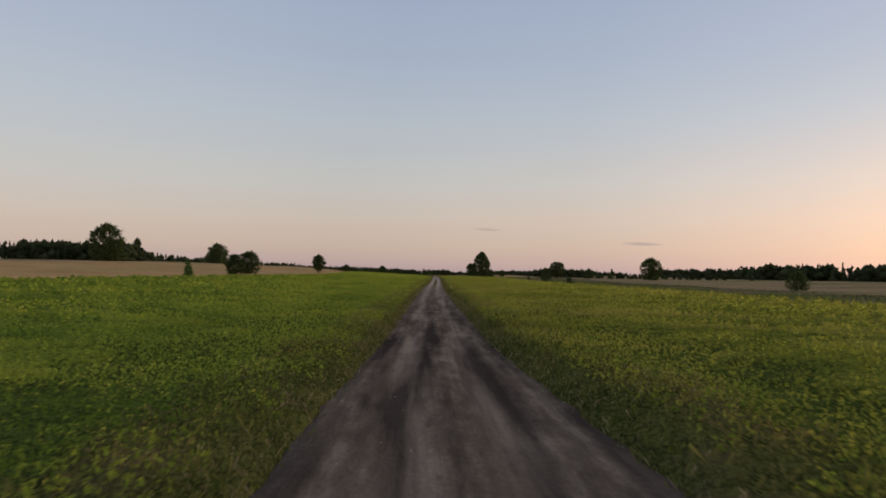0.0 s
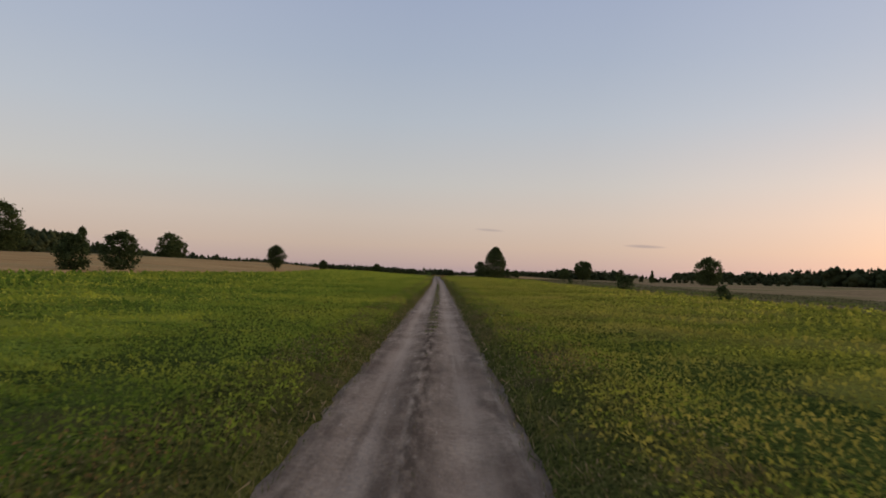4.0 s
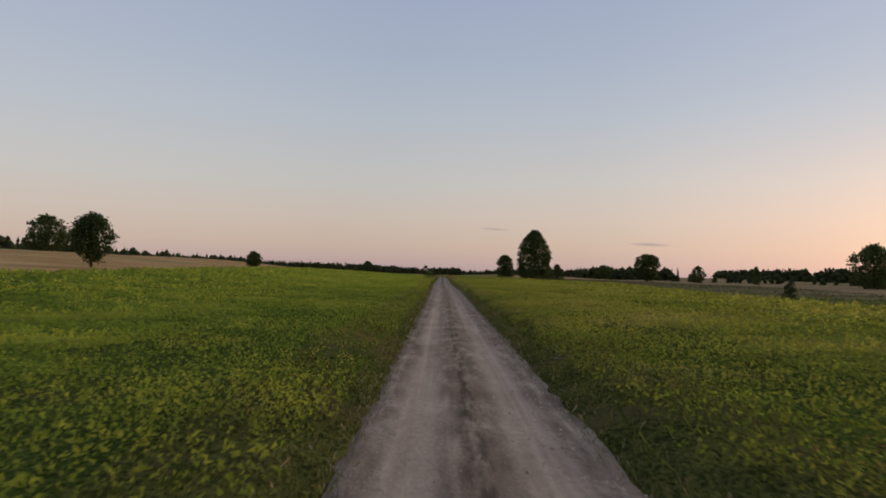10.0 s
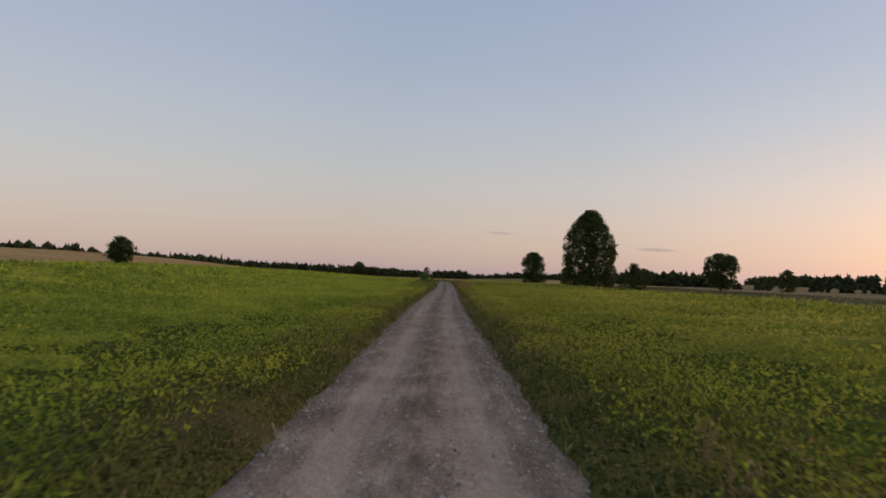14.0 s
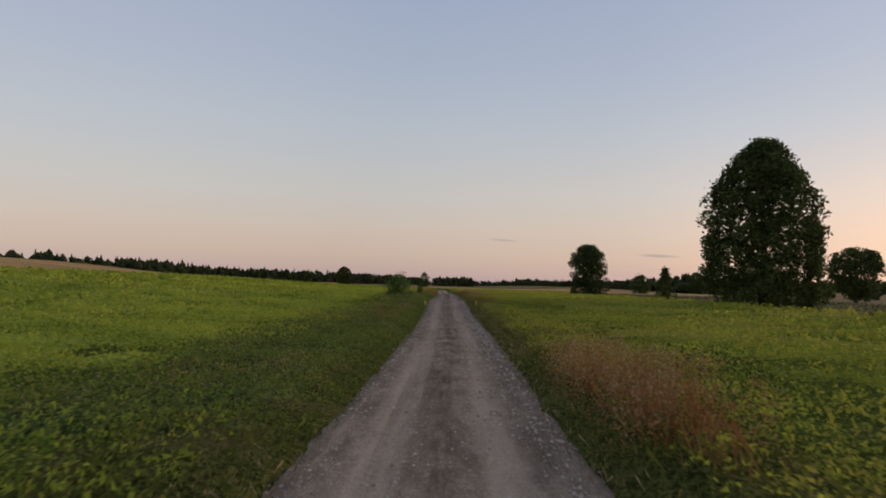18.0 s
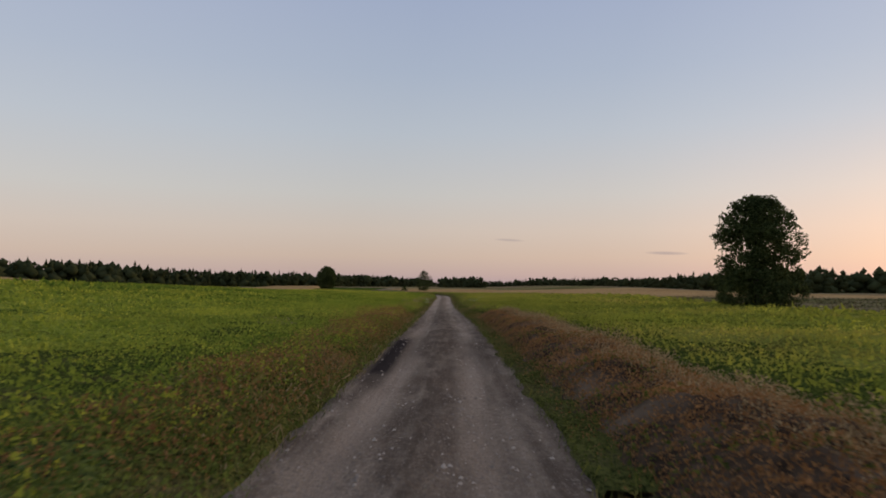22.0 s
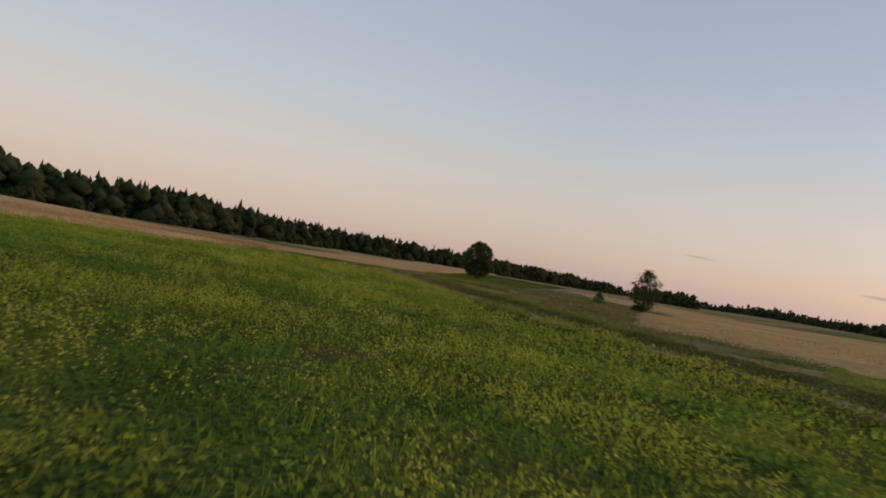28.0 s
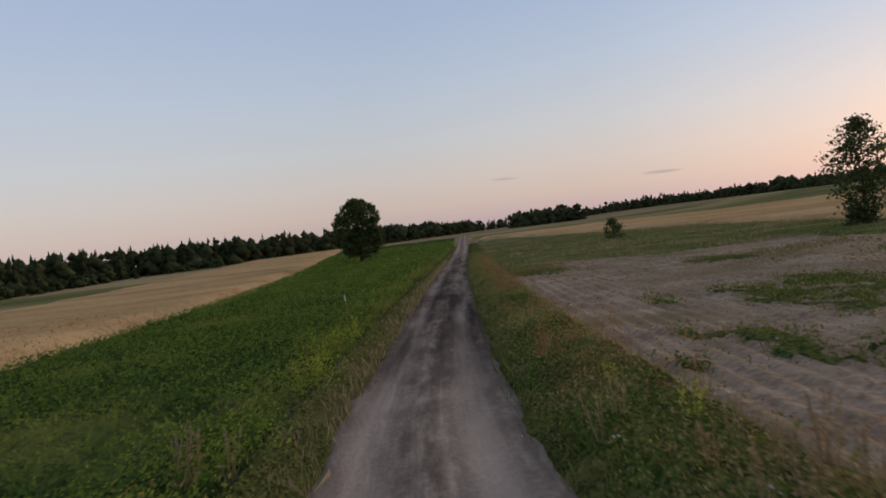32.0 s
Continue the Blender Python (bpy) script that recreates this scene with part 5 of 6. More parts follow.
late += sow(STRAW, box_points(-51, -46, 686, 708, 5, bean_rim), 0.7) + sow(SORREL, drift(box_points(-51, -46, 686, 708, 4, bean_rim), 1.5, 2.0, 0.1), 0.6) + sow([MUSTARD[1]], box_points(-51, -46, 686, 708, 1.2, bean_rim), 0.8)
def inner_rim(x, y):
    """The overgrown strip between the crop and the road or the tracks, inside the bend."""
    return (y < south_track_y(x) - 1.5 + 0.3 * lumps(x, y, 0.7, 2.0)) & (x > left_edge(y)) & (road_gap(x, y) < -road_half(y) + 0.1) & (y > crop_end_y(x) - 0.8)


def rough_top(x, y):
    """Uneven top of the rough grass over the ground."""
    edge = np.minimum(-road_gap(x, y) - road_half(y), south_track_y(x) - 1.2 - y)
    return np.clip(0.26 * smooth((edge + 0.1) / 1.5) * (1 + 0.6 * lumps(x, y, 1.1, 3.0) + 0.4 * lumps(x, y, 0.4, 1.0)), 0, 1)


rough = lambda per: box_points(-56, -12, 640, 684, per, inner_rim)
late += [foliage(rough(130), 0.036, rough_top, -0.1, 0.1), foliage(drift(rough(170), 1.5, 2.0, -0.45), 0.036, rough_top, -0.05, 0.14, 4), thatch(rough(60), 0.012, 0.3, 0, 0.04, 0.4), foliage(drift(rough(120), 1.6, 4.0, 0.4), 0.02, rough_top, -0.05, 0.28, 2, 2.0), foliage(drift(rough(120), 1.9, 6.0, 0.35), 0.02, rough_top, -0.05, 0.3, 1, 2.0)]
late += [foliage(np.repeat(drift(rough(6), 1.3, 8.0, 0.2), 10, 0), 0.02, rough_top, 0.0, 0.3, 5, 0.6, 0.07)]
# yellow weeds and a drift of brown grass beside the road's bend
lush = box_points(-37, -29, 664.5, 671.5, 26, lambda x, y: inner_rim(x, y) & (lumps(x, y, 0.6, 2.0) > -0.2))
brown = box_points(-35, -31, 664.5, 667.5, 420, lambda x, y: (lumps(x, y, 0.7, 1.0) > -0.2) & (road_gap(x, y) < -road_half(y) - 0.4))
late += [foliage(np.repeat(lush, 6, 0), 0.036, rough_top, -0.1, 0.35, 4, 0.9, 0.1), foliage(np.repeat(lush, 6, 0), 0.02, rough_top, 0.1, 0.45, 5, 0.8, 0.08), foliage(brown, 0.022, rough_top, 0.0, 0.4, 2, 2.0)]
stuff("junction_weeds", late, VERGE, "weeds, dry stalks and white yarrow round the junction", "weeds")
def in_patch(x, y):
    """Green islands that the plough left, longer along the furrows."""
    inside = np.zeros(np.shape(x), bool)
    for px, py, rx, ry in ((-37.2, 719.2, 1.5, 4.4), (-35.0, 721.5, 1.5, 3.6), (-40.3, 713.4, 0.9, 2.6), (-39.0, 711.6, 0.8, 1.6), (-40.2, 722.0, 0.5, 1.5), (-42.5, 712.4, 0.4, 0.7), (-41.4, 715.2, 0.5, 1.2), (-34.0, 709.0, 2.0, 1.6), (-31.0, 737.0, 4.5, 2.0), (-27.0, 738.5, 3.0, 2.0), (-24.0, 716.0, 3.0, 5.0), (-29.0, 697.0, 2.6, 2.0), (-21.0, 700.0, 2.4, 6.0), (-36.5, 697.0, 1.6, 1.1), (-22.5, 728.0, 6.0, 8.0), (-20.0, 698.0, 4.0, 9.0), (-41.5, 746.0, 2.5, 5.0)):
        inside |= ((x - px) / rx) ** 2 + ((y - py) / ry) ** 2 + 0.6 * lumps(x, y, 0.9, 3.0) + 0.6 * lumps(x, y, 0.33, 1.0) < 0.75
    return inside & in_bare(x, y)


def patch_top(x, y):
    return 0.13 + 0.09 * lumps(x, y, 0.45, 1.0)


pieces = [foliage(box_points(-44, -31, 690, 752, 130, in_patch), 0.045, patch_top, -0.12, 0.12), foliage(box_points(-31, -16, 680, 752, 30, in_patch), 0.08, patch_top, -0.1, 0.1), thatch(box_points(-44, -31, 690, 752, 50, in_patch), 0.014, 0.3)]
pieces += [foliage(drift(box_points(-46, -16, 668, 764, 3.0, in_bare), 2.6, 3.0, 0.0), 0.035, bare_foot, 0.0, 0.12), foliage(box_points(-40, -16, 668, 764, 9, in_bare), 0.045, bare_foot, 0.0, 0.12, 1, 1.5), foliage(drift(box_points(-34, -16, 668, 764, 10, in_bare), 3.0, 5.0, 0.0), 0.06, bare_foot, 0.0, 0.16), foliage(box_points(-46, -3, 746, 840, 12, in_weed_strip), 0.075, patch_top, -0.08, 0.14), foliage(box_points(-28, -3, 655, 746, 26, in_weed_strip), 0.07, patch_top, -0.08, 0.14), foliage(drift(box_points(-28, -3, 655, 746, 14, in_weed_strip), 2.4, 2.0, 0.1), 0.05, patch_top, 0.0, 0.25, 1, 1.6), thatch(drift(box_points(-46, -3, 746, 828, 6, in_weed_strip), 3.0, 1.0, 0.2), 0.03, 0.5, 1)]
pieces += sow(GRASS, box_points(-22, -9, 656, 684, 6, lambda x, y: (road_gap(x, y) > 3) & ~in_grain_right(x, y)), 0.8) + sow(GRASS, band(1, 2.0, 3.4, 664, 700, 7, lambda x, y: lumps(x, y, 1.5, 2.0) > -0.3), 0.7)
def in_furrow(x, y):
    """Strings of small weeds along some of the furrows."""
    return in_bare(x, y) & (np.sin(x * 6.75 + 0.3 * lumps(x, y, 7.0)) > 0.72) & (lumps(x * 2.0, y * 0.45, 1.5, 3.0) > 0.12)


pieces += [foliage(box_points(-46, -24, 664, 764, 60, in_furrow), 0.034, bare_foot, 0.0, 0.12), foliage(box_points(-46, -24, 664, 764, 40, in_furrow), 0.028, bare_foot, 0.0, 0.1, 1, 1.0)]
stuff("field_weeds", pieces, VERGE, "green weed patches on the bare sandy field", "weeds")
canopy("weed_patch", [(np.arange(-44, -31, 0.22), np.arange(690, 752, 0.3))], lambda x, y: terrain(x, y) + patch_top(x, y) * 0.6, in_patch, "nettle_mat", "dense green weed islands left by the plough", "weeds")


def rim_top(x, y):
    """Top of the rank weeds between the road and the bare field."""
    d = road_gap(x, y) - road_half(y)
    return np.clip((0.13 + 0.25 * smooth((y - 686) / 10)) * smooth((d + 0.05) / 0.9) * smooth((2.5 - d) / 0.8) * (1 + 0.75 * lumps(x, y, 1.1, 2.0) + 0.45 * lumps(x, y, 0.4, 4.0)), 0, 1)


def in_rim(x, y):
    d = road_gap(x, y) - road_half(y)
    return (d > 0.15) & (d < 2.3) & (y > 664) & (y < 790)


# body of the weeds, in the dark colour that paints shaded gaps
canopy("weed_rim", [(np.arange(-46.5, -26, 0.22), np.arange(664, 735, 0.3))], lambda x, y: terrain(x, y) + rim_top(x, y) * 0.8 - 0.05, in_rim, "gap_shade", "rank weed mass along the bare field, its shaded gaps painted dark", "weeds")
rim = [foliage(band(1, 0.1, 2.5, 666, 735, 150, always), 0.032, rim_top, -0.2, 0.12), thatch(band(1, 0.1, 2.6, 666, 735, 70, always), 0.011, 0.3, 0, 0.05, 0.4), foliage(band(1, 0.1, 2.5, 735, 800, 60, always), 0.06, rim_top, -0.1, 0.12)]
rim += [foliage(drift(band(1, 0.1, 2.6, 664, 780, 260, always), 0.8, 6.0, -0.15), 0.02, rim_top, -0.1, 0.24, 1, 2.0), foliage(drift(band(1, 0.6, 2.8, 664, 780, 260, always), 0.9, 3.0, 0.15), 0.018, rim_top, -0.05, 0.26, 2, 2.0), foliage(np.repeat(drift(band(1, 0.4, 2.2, 690, 760, 9, always), 1.1, 8.0, 0.2), 7, 0), 0.016, rim_top, 0.0, 0.2, 5, 0.6, 0.06)]
stuff("rim_weeds", rim, ["nettle", "straw", "rust", "white", "mustard_leaf", "mustard_head"], "rank green weeds with golden dry plumes", "weeds")


def in_bean(x, y):
    return (road_gap(x, y) < -road_half(y) - 0.95 - 0.25 * lumps(x, y, 1.3, 2.0)) & (x > left_edge(y)) & (y > south_track_y(x) + 2.2) & (y < 960) & (x < np.interp(y, [686, 690, 697], [-48.6, -47.2, -46.0]))


def bean_top(x, y):
    row = 0.5 + 0.5 * np.sin((x + 0.06 * y) * 11.0 + 0.7 * lumps(x, y, 1.5, 1.0))
    bush = 0.5 + 0.5 * np.sin(9.5 * y + 2.2 * lumps(x, y, 0.9, 3.0) + 1.3 * np.sin(x * 5.2))
    return 0.09 + 0.27 * np.sqrt(row * bush) + 0.06 * lumps(x, y, 0.8, 4.0)


# this sheet's dark colour supplies the shade in gaps between leafy tops
canopy("bean_field", [(np.arange(-74, -46, 0.3), np.arange(684, 760, 0.4)), (np.arange(-92, -46, 1.2), np.arange(758, 960, 2.0))], lambda x, y: terrain(x, y) + bean_top(x, y) - 0.08, in_bean, "bean_shade_mat", "leafy green bean crop in a narrow strip, shade between bushes painted dark", "crop field")
def leafy(p):
    return p[bean_top(p[:, 0], p[:, 1]) > 0.19]


rows = [foliage(leafy(box_points(-64, -46, 685, 735, 170, in_bean)), 0.052, bean_top, -0.06, 0.09), foliage(leafy(box_points(-72, -46, 735, 790, 70, in_bean)), 0.07, bean_top, -0.06, 0.1), foliage(box_points(-90, -46, 790, 900, 7, in_bean), 0.17, bean_top, -0.05, 0.1)]
side = drift(band(-1, 0.7, 2.6, 699, 770, 12, in_bean), 1.2, 3.0, -0.1)
rows += [foliage(np.repeat(side, 8, 0), 0.028, bean_top, 0.0, 0.34, 2, 0.8, 0.09), foliage(np.repeat(side, 5, 0), 0.014, bean_top, 0.15, 0.42, 3, 0.6, 0.07)]
rim = drift(band(-1, 0.5, 1.8, 706, 722, 30, always), 0.9, 2.0, -0.1)
rows += [foliage(np.repeat(rim, 6, 0), 0.034, bean_top, -0.1, 0.36, 2, 0.9, 0.08), foliage(np.repeat(rim, 4, 0), 0.016, bean_top, 0.1, 0.45, 3, 0.8, 0.06)]
stuff("bean_plants", rows, ["bean", "mustard_flower", "mustard_leaf", "mustard_head"], "low bushy bean plants with broad leaves", "crop plants")
ears = sow(GRAIN_TUFT, box_points(-74, -56, 640, 745, 3.5, in_grain_left), 0.95) + sow(GRAIN_TUFT, box_points(-16, 8, 645, 710, 1.2, in_grain_right), 0.95)
stuff("grain_ears", ears, ["grain"], "ripe grain stalks with bowed ears", "grain")


# ---- trees ----
def tube(path, radii, sides=7):
    p = np.array(path, float)
    v, f = [], []
    for i, (c, r) in enumerate(zip(p, radii)):
        d = p[min(i + 1, len(p) - 1)] - p[max(i - 1, 0)]
        d /= np.linalg.norm(d)
        a = np.cross(d, (0.3, 1, 0.1))
        a /= np.linalg.norm(a)
        b = np.cross(d, a)
        v += [c + r * (math.cos(2 * math.pi * k / sides) * a + math.sin(2 * math.pi * k / sides) * b) for k in range(sides)]
    for i in range(len(p) - 1):
        for k in range(sides):
            q = [i * sides + k, i * sides + (k + 1) % sides, (i + 1) * sides + (k + 1) % sides, (i + 1) * sides + k]
            f += [(q[0], q[1], q[2]), (q[0], q[2], q[3])]
    return np.array(v), np.array(f), np.zeros(len(f), int)


def trunk_mesh(height, radius, crown_low, wide, r, limbs=7):
    bend = r.normal(0, 0.025 * height, (6, 2)).cumsum(0) * 0.5
    path = [(bend[i, 0] * i / 5, bend[i, 1] * i / 5, -0.3 + (height * 0.86 + 0.3) * i / 5) for i in range(6)]
    pieces = [tube(path, [radius * (1.25, 1.0, 0.8, 0.55, 0.3, 0.08)[i] for i in range(6)], 9)]
    for k in range(limbs):
        z0 = crown_low + (height * 0.8 - crown_low) * (k + 0.3) / limbs
        a, s = 2.4 * k + r.uniform(-0.4, 0.4), wide * r.uniform(0.24, 0.34)
        base = np.array([np.interp(z0, [q[2] for q in path], [q[0] for q in path]), np.interp(z0, [q[2] for q in path], [q[1] for q in path]), z0])
        d = np.array([math.cos(a), math.sin(a), 0.0])
        pieces.append(tube([base, base + d * s * 0.5 + (0, 0, 0.16 * s), base + d * s + (0, 0, 0.5 * s)], [radius * 0.34, radius * 0.2, radius * 0.05], 5))
    return joined(pieces)


def leaf_cloud(centres, per, spread, size, r, droop=0.0):
    """Folded leaves (two triangles each) round every centre."""
    n = len(centres) * per
    c = np.repeat(centres, per, 0) + r.normal(0, spread, (n, 3)) * (1, 1, 0.8)
    a = r.normal(size=(n, 3))
    a[:, 2] = a[:, 2] * 0.6 - droop
    a /= np.linalg.norm(a, axis=1, keepdims=True)
    b = np.cross(a, r.normal(size=(n, 3)))
    b /= np.linalg.norm(b, axis=1, keepdims=True)
    s = size * r.uniform(0.55, 1.25, (n, 1))
    v = np.stack([c - a * s, c + b * s * 0.55, c + a * s, c - b * s * 0.55], 1).reshape(-1, 3)
    k = np.arange(n)[:, None] * 4
    f = np.concatenate([k + (0, 1, 2), k + (0, 2, 3)])
    return v, f, np.zeros(len(f), int)


def crown_mesh(height, low, wide, profile, r, clumps=260, per=26, leaf=0.32, rough=0.14, loose=0.35, fill=0.35, lobes=9, boss=0.0):
    """A crown of leaf clumps inside an outline given by (share of height, share of half width), with lobes and gaps; boss: the radius of rounded, drooping clumps."""
    t = r.uniform(0, 1, clumps) ** 0.9
    a = r.uniform(0, 2 * np.pi, clumps)
    half = np.interp(t, [p[0] for p in profile], [p[1] for p in profile]) * wide / 2
    ph = r.uniform(0, 6.28, 4)
    lobe = 1 + rough * (np.sin(3 * a + ph[0] + 5 * t) + np.sin(5 * a + ph[1] - lobes * t) + 0.8 * np.sin(2 * a + ph[2] + lobes * 1.7 * t)) / 1.6
    deep = np.where(r.uniform(0, 1, clumps) < fill, r.uniform(0.15, 0.75, clumps), r.uniform(0.78, 1.0, clumps))
    rad = half * lobe * deep
    c = np.column_stack([rad * np.cos(a), rad * np.sin(a), low + (height - low) * t])
    if not boss:
        return leaf_cloud(c, per, loose, leaf, r)
    d = r.normal(size=(clumps * per, 3)) + np.repeat(np.column_stack([np.cos(a), np.sin(a), np.full(clumps, 0.5)]), per, 0) * 0.55
    d /= np.linalg.norm(d, axis=1, keepdims=True)
    size = np.repeat(boss * r.uniform(0.6, 1.25, clumps), per)[:, None]
    outer = leaf_cloud(np.repeat(c, per, 0) + d * size * (1, 1, 0.85), 1, loose * 0.35, leaf, r, 0.25)
    k = r.integers(0, clumps, 420)
    heart = c[k] * np.column_stack([np.full((420, 2), 1.0) * r.uniform(0.2, 0.72, (420, 1)), np.full(420, 0.94)])
    return joined([outer, leaf_cloud(heart, 1, 0.1, wide * 0.06, r)])


OVAL = [(0, 0.72), (0.08, 0.9), (0.25, 1.0), (0.5, 0.97), (0.7, 0.80), (0.86, 0.52), (0.95, 0.26), (1, 0.08)]
DOME = [(0, 0.55), (0.15, 0.85), (0.4, 1.0), (0.65, 0.97), (0.85, 0.72), (1, 0.15)]
BALL = [(0, 0.3), (0.2, 0.8), (0.5, 1.0), (0.75, 0.85), (0.92, 0.5), (1, 0.1)]
CONE = [(0, 0.9), (0.15, 1.0), (0.5, 0.62), (0.8, 0.3), (1, 0.03)]
BROAD = [(0, 0.75), (0.2, 0.95), (0.45, 0.85), (0.6, 0.95), (0.85, 0.75), (1, 0.2)]
UMBRELLA = [(0, 0.35), (0.22, 0.7), (0.45, 1.0), (0.7, 0.98), (0.88, 0.8), (1, 0.25)]
BUSH = [(0, 0.75), (0.3, 1.0), (0.6, 0.9), (0.85, 0.5), (1, 0.1)]


def tree(name, label, x, y, height, wide, profile, low=0.1, seed=0, mat="leaf_mid", trunk=0.02, limbs=7, sink=0.25, group="", category="tree", **crown):
    r = np.random.default_rng(seed)
    base = new(name)
    base.empty_display_size = 0.5
    base.matrix_world = pose(x, y, float(terrain(x, y)) - sink, 0, 0, math.degrees(r.uniform(0, 6.28)))
    tv, tf, ti = trunk_mesh(height, height * trunk, max(height * low, 0.3), wide, r, limbs)
    part("trunk", mesh_of("trunk", tv, tf, ["bark"], ti, True), base, "dark furrowed bark")
    cv, cf, ci = crown_mesh(height, height * low, wide, profile, r, **crown)
    part("crown", mesh_of("crown", cv, cf, [mat], ci), base)
    return tagged(base, label, category, group)


tree("linden_tree", "huge dense linden with foliage down to the field", 32.9, 488.5, 17.7, 11.6, OVAL, 0.01, 1, "leaf_dark", 0.028, clumps=620, per=62, leaf=0.21, loose=0.5, rough=0.06, fill=0.2, boss=0.85)
tree("willow_tree", "broad dark willow with ragged side branches", 29.0, 561, 10.9, 7.4, BROAD, 0.02, 2, "leaf_mid", 0.03, clumps=480, per=54, leaf=0.16, loose=0.4, rough=0.2, fill=0.3, boss=0.6)
tree("oak_tree", "round-topped dark oak standing alone in the meadow", 106, 596, 14.0, 12, UMBRELLA, 0.08, 3, "leaf_dark", 0.03, clumps=300, per=36, leaf=0.34, loose=0.5, rough=0.08, fill=0.2, boss=0.95)
tree("pear_tree", "small lollipop-shaped wild pear at the grain's edge", -62.0, 361, 9.9, 6.4, BALL, 0.2, 4, "leaf_mid", 0.022, sink=0.3, clumps=300, per=22, leaf=0.26, loose=0.4, rough=0.16)
tree("pear_tree", "small bushy wild pear at the grain's edge", -59.5, 455, 5.2, 4.4, BALL, 0.06, 5, "leaf_mid", 0.022, clumps=180, per=20, leaf=0.24, loose=0.3)
tree("maple_tree", "bushy field maple standing in the ripe grain", -66, 242, 8.4, 7.2, DOME, 0.05, 6, "leaf_mid", 0.022, clumps=220, per=20, leaf=0.3, loose=0.4)
tree("maple_tree", "narrow field maple standing in the ripe grain", -65, 221, 6.9, 5.6, DOME, 0.05, 7, "leaf_mid", 0.022, clumps=180, per=20, leaf=0.28, loose=0.36)
tree("rowan_bush", "young rowan bush at the grain's near edge", -60, 166, 3.9, 2.4, CONE, 0.02, 8, "leaf_light", 0.02, clumps=80, per=16, leaf=0.2, loose=0.25)
tree("alder_tree", "tall dark alder at the wood's edge", -190, 396, 21.5, 19, DOME, 0.03, 9, "leaf_dark", 0.02, clumps=360, per=20, leaf=0.6, loose=0.8)
tree("alder_tree", "broad alder clump beyond the grain", -170, 533, 15, 16, DOME, 0.02, 10, "leaf_dark", 0.02, clumps=260, per=18, leaf=0.6, loose=0.7)
tree("alder_tree", "broad alder behind the grain field", -192, 600, 13.5, 17, DOME, 0.02, 11, "leaf_dark", 0.02, clumps=240, per=18, leaf=0.6, loose=0.7)
tree("poplar_tree", "tall narrow poplar beyond the fields", -268, 614, 23, 9, OVAL, 0.04, 12, "leaf_dark", 0.015, clumps=200, per=18, leaf=0.6, loose=0.6)
tree("poplar_tree", "second narrow poplar beyond the fields", -281, 618, 19, 8, OVAL, 0.04, 13, "leaf_dark", 0.015, clumps=170, per=18, leaf=0.6, loose=0.6)
tree("oak_tree", "wide dark oak at the far side of the meadow", 153, 483, 15.4, 15, DOME, 0.03, 14, "leaf_dark", 0.025, clumps=330, per=20, leaf=0.5, loose=0.6, rough=0.18)
tree("oak_tree", "low round oak in the far meadow", 136, 605, 8.8, 7, DOME, 0.02, 15, "leaf_dark", 0.025, clumps=160, per=18, leaf=0.36, loose=0.4)
tree("spruce_tree", "slim spruce in the far meadow", 143, 553, 8.2, 3.6, CONE, 0.02, 16, "leaf_dark", 0.018, clumps=110, per=18, leaf=0.28, loose=0.28)
tree("dome_tree", "dense rounded tree standing alone in the crop", -65.5, 834, 12.3, 8.6, DOME, 0.12, 17, "leaf_dark", 0.028, clumps=330, per=40, leaf=0.26, loose=0.42, rough=0.08, fill=0.2, boss=0.7)
tree("birch_tree", "airy lone birch with shrubs at its foot", -13.2, 757, 8.6, 5.2, BALL, 0.12, 18, "leaf_mid", 0.02, limbs=10, clumps=210, per=20, leaf=0.17, loose=0.34, rough=0.3, fill=0.5)
ash = tree("ash_shrub", "leafy young ash shrub on the weedy verge", -4.6, 475.9, 2.2, 1.85, BUSH, 0.26, 19, "leaf_light", 0.015, limbs=9, sink=0.1, category="shrub", clumps=120, per=20, leaf=0.09, loose=0.2, rough=0.4)
for dx, dy, low, top, out in ((-0.3, 0.1, 1.5, 2.6, -0.2), (-0.1, -0.2, 1.6, 2.4, 0.1), (0.4, 0.1, 1.5, 2.35, 0.25), (0.65, -0.1, 1.3, 2.05, 0.4), (-0.7, 0.2, 1.2, 1.9, -0.35)):
    r = np.random.default_rng(int(top * 100))
    twig = [np.array([dx, dy, low]), np.array([dx + out * 0.4, dy, (low + top) / 2]), np.array([dx + out, dy, top])]
    v, f, m = tube(twig, [0.012, 0.008, 0.004], 5)
    shoot = part("shoot", mesh_of("shoot", v, f, ["bark"], m), ash)
    tv = []
    for q in np.linspace(0.1, 1.0, 26):
        c, a = twig[0] + (twig[2] - twig[0]) * q, r.uniform(0, 6.28)
        d = np.array([math.cos(a), math.sin(a), r.uniform(-0.5, 0.3)]) * r.uniform(0.12, 0.22)
        w = np.array([-d[1], d[0], 0.03]) * 0.3
        tv += [c, c + d * 0.5 + w, c + d, c, c + d, c + d * 0.5 - w]
    part("leaves", mesh_of("leaves", np.array(tv), np.arange(len(tv)).reshape(-1, 3), ["leaf_light"], np.zeros(len(tv) // 3, int)), shoot)
tree("elder_shrub", "small dark elder shrub at the crop's edge", -3.3, 488.5, 1.65, 0.55, BUSH, 0.35, 20, "leaf_dark", 0.02, category="shrub", clumps=44, per=18, leaf=0.06, loose=0.1)
tree("elder_shrub", "low dark elder shoot in the tall verge grass", 2.9, 231.5, 0.85, 0.6, BUSH, 0.02, 41, "leaf_dark", 0.02, sink=0.05, category="shrub", clumps=26, per=16, leaf=0.05, loose=0.08)
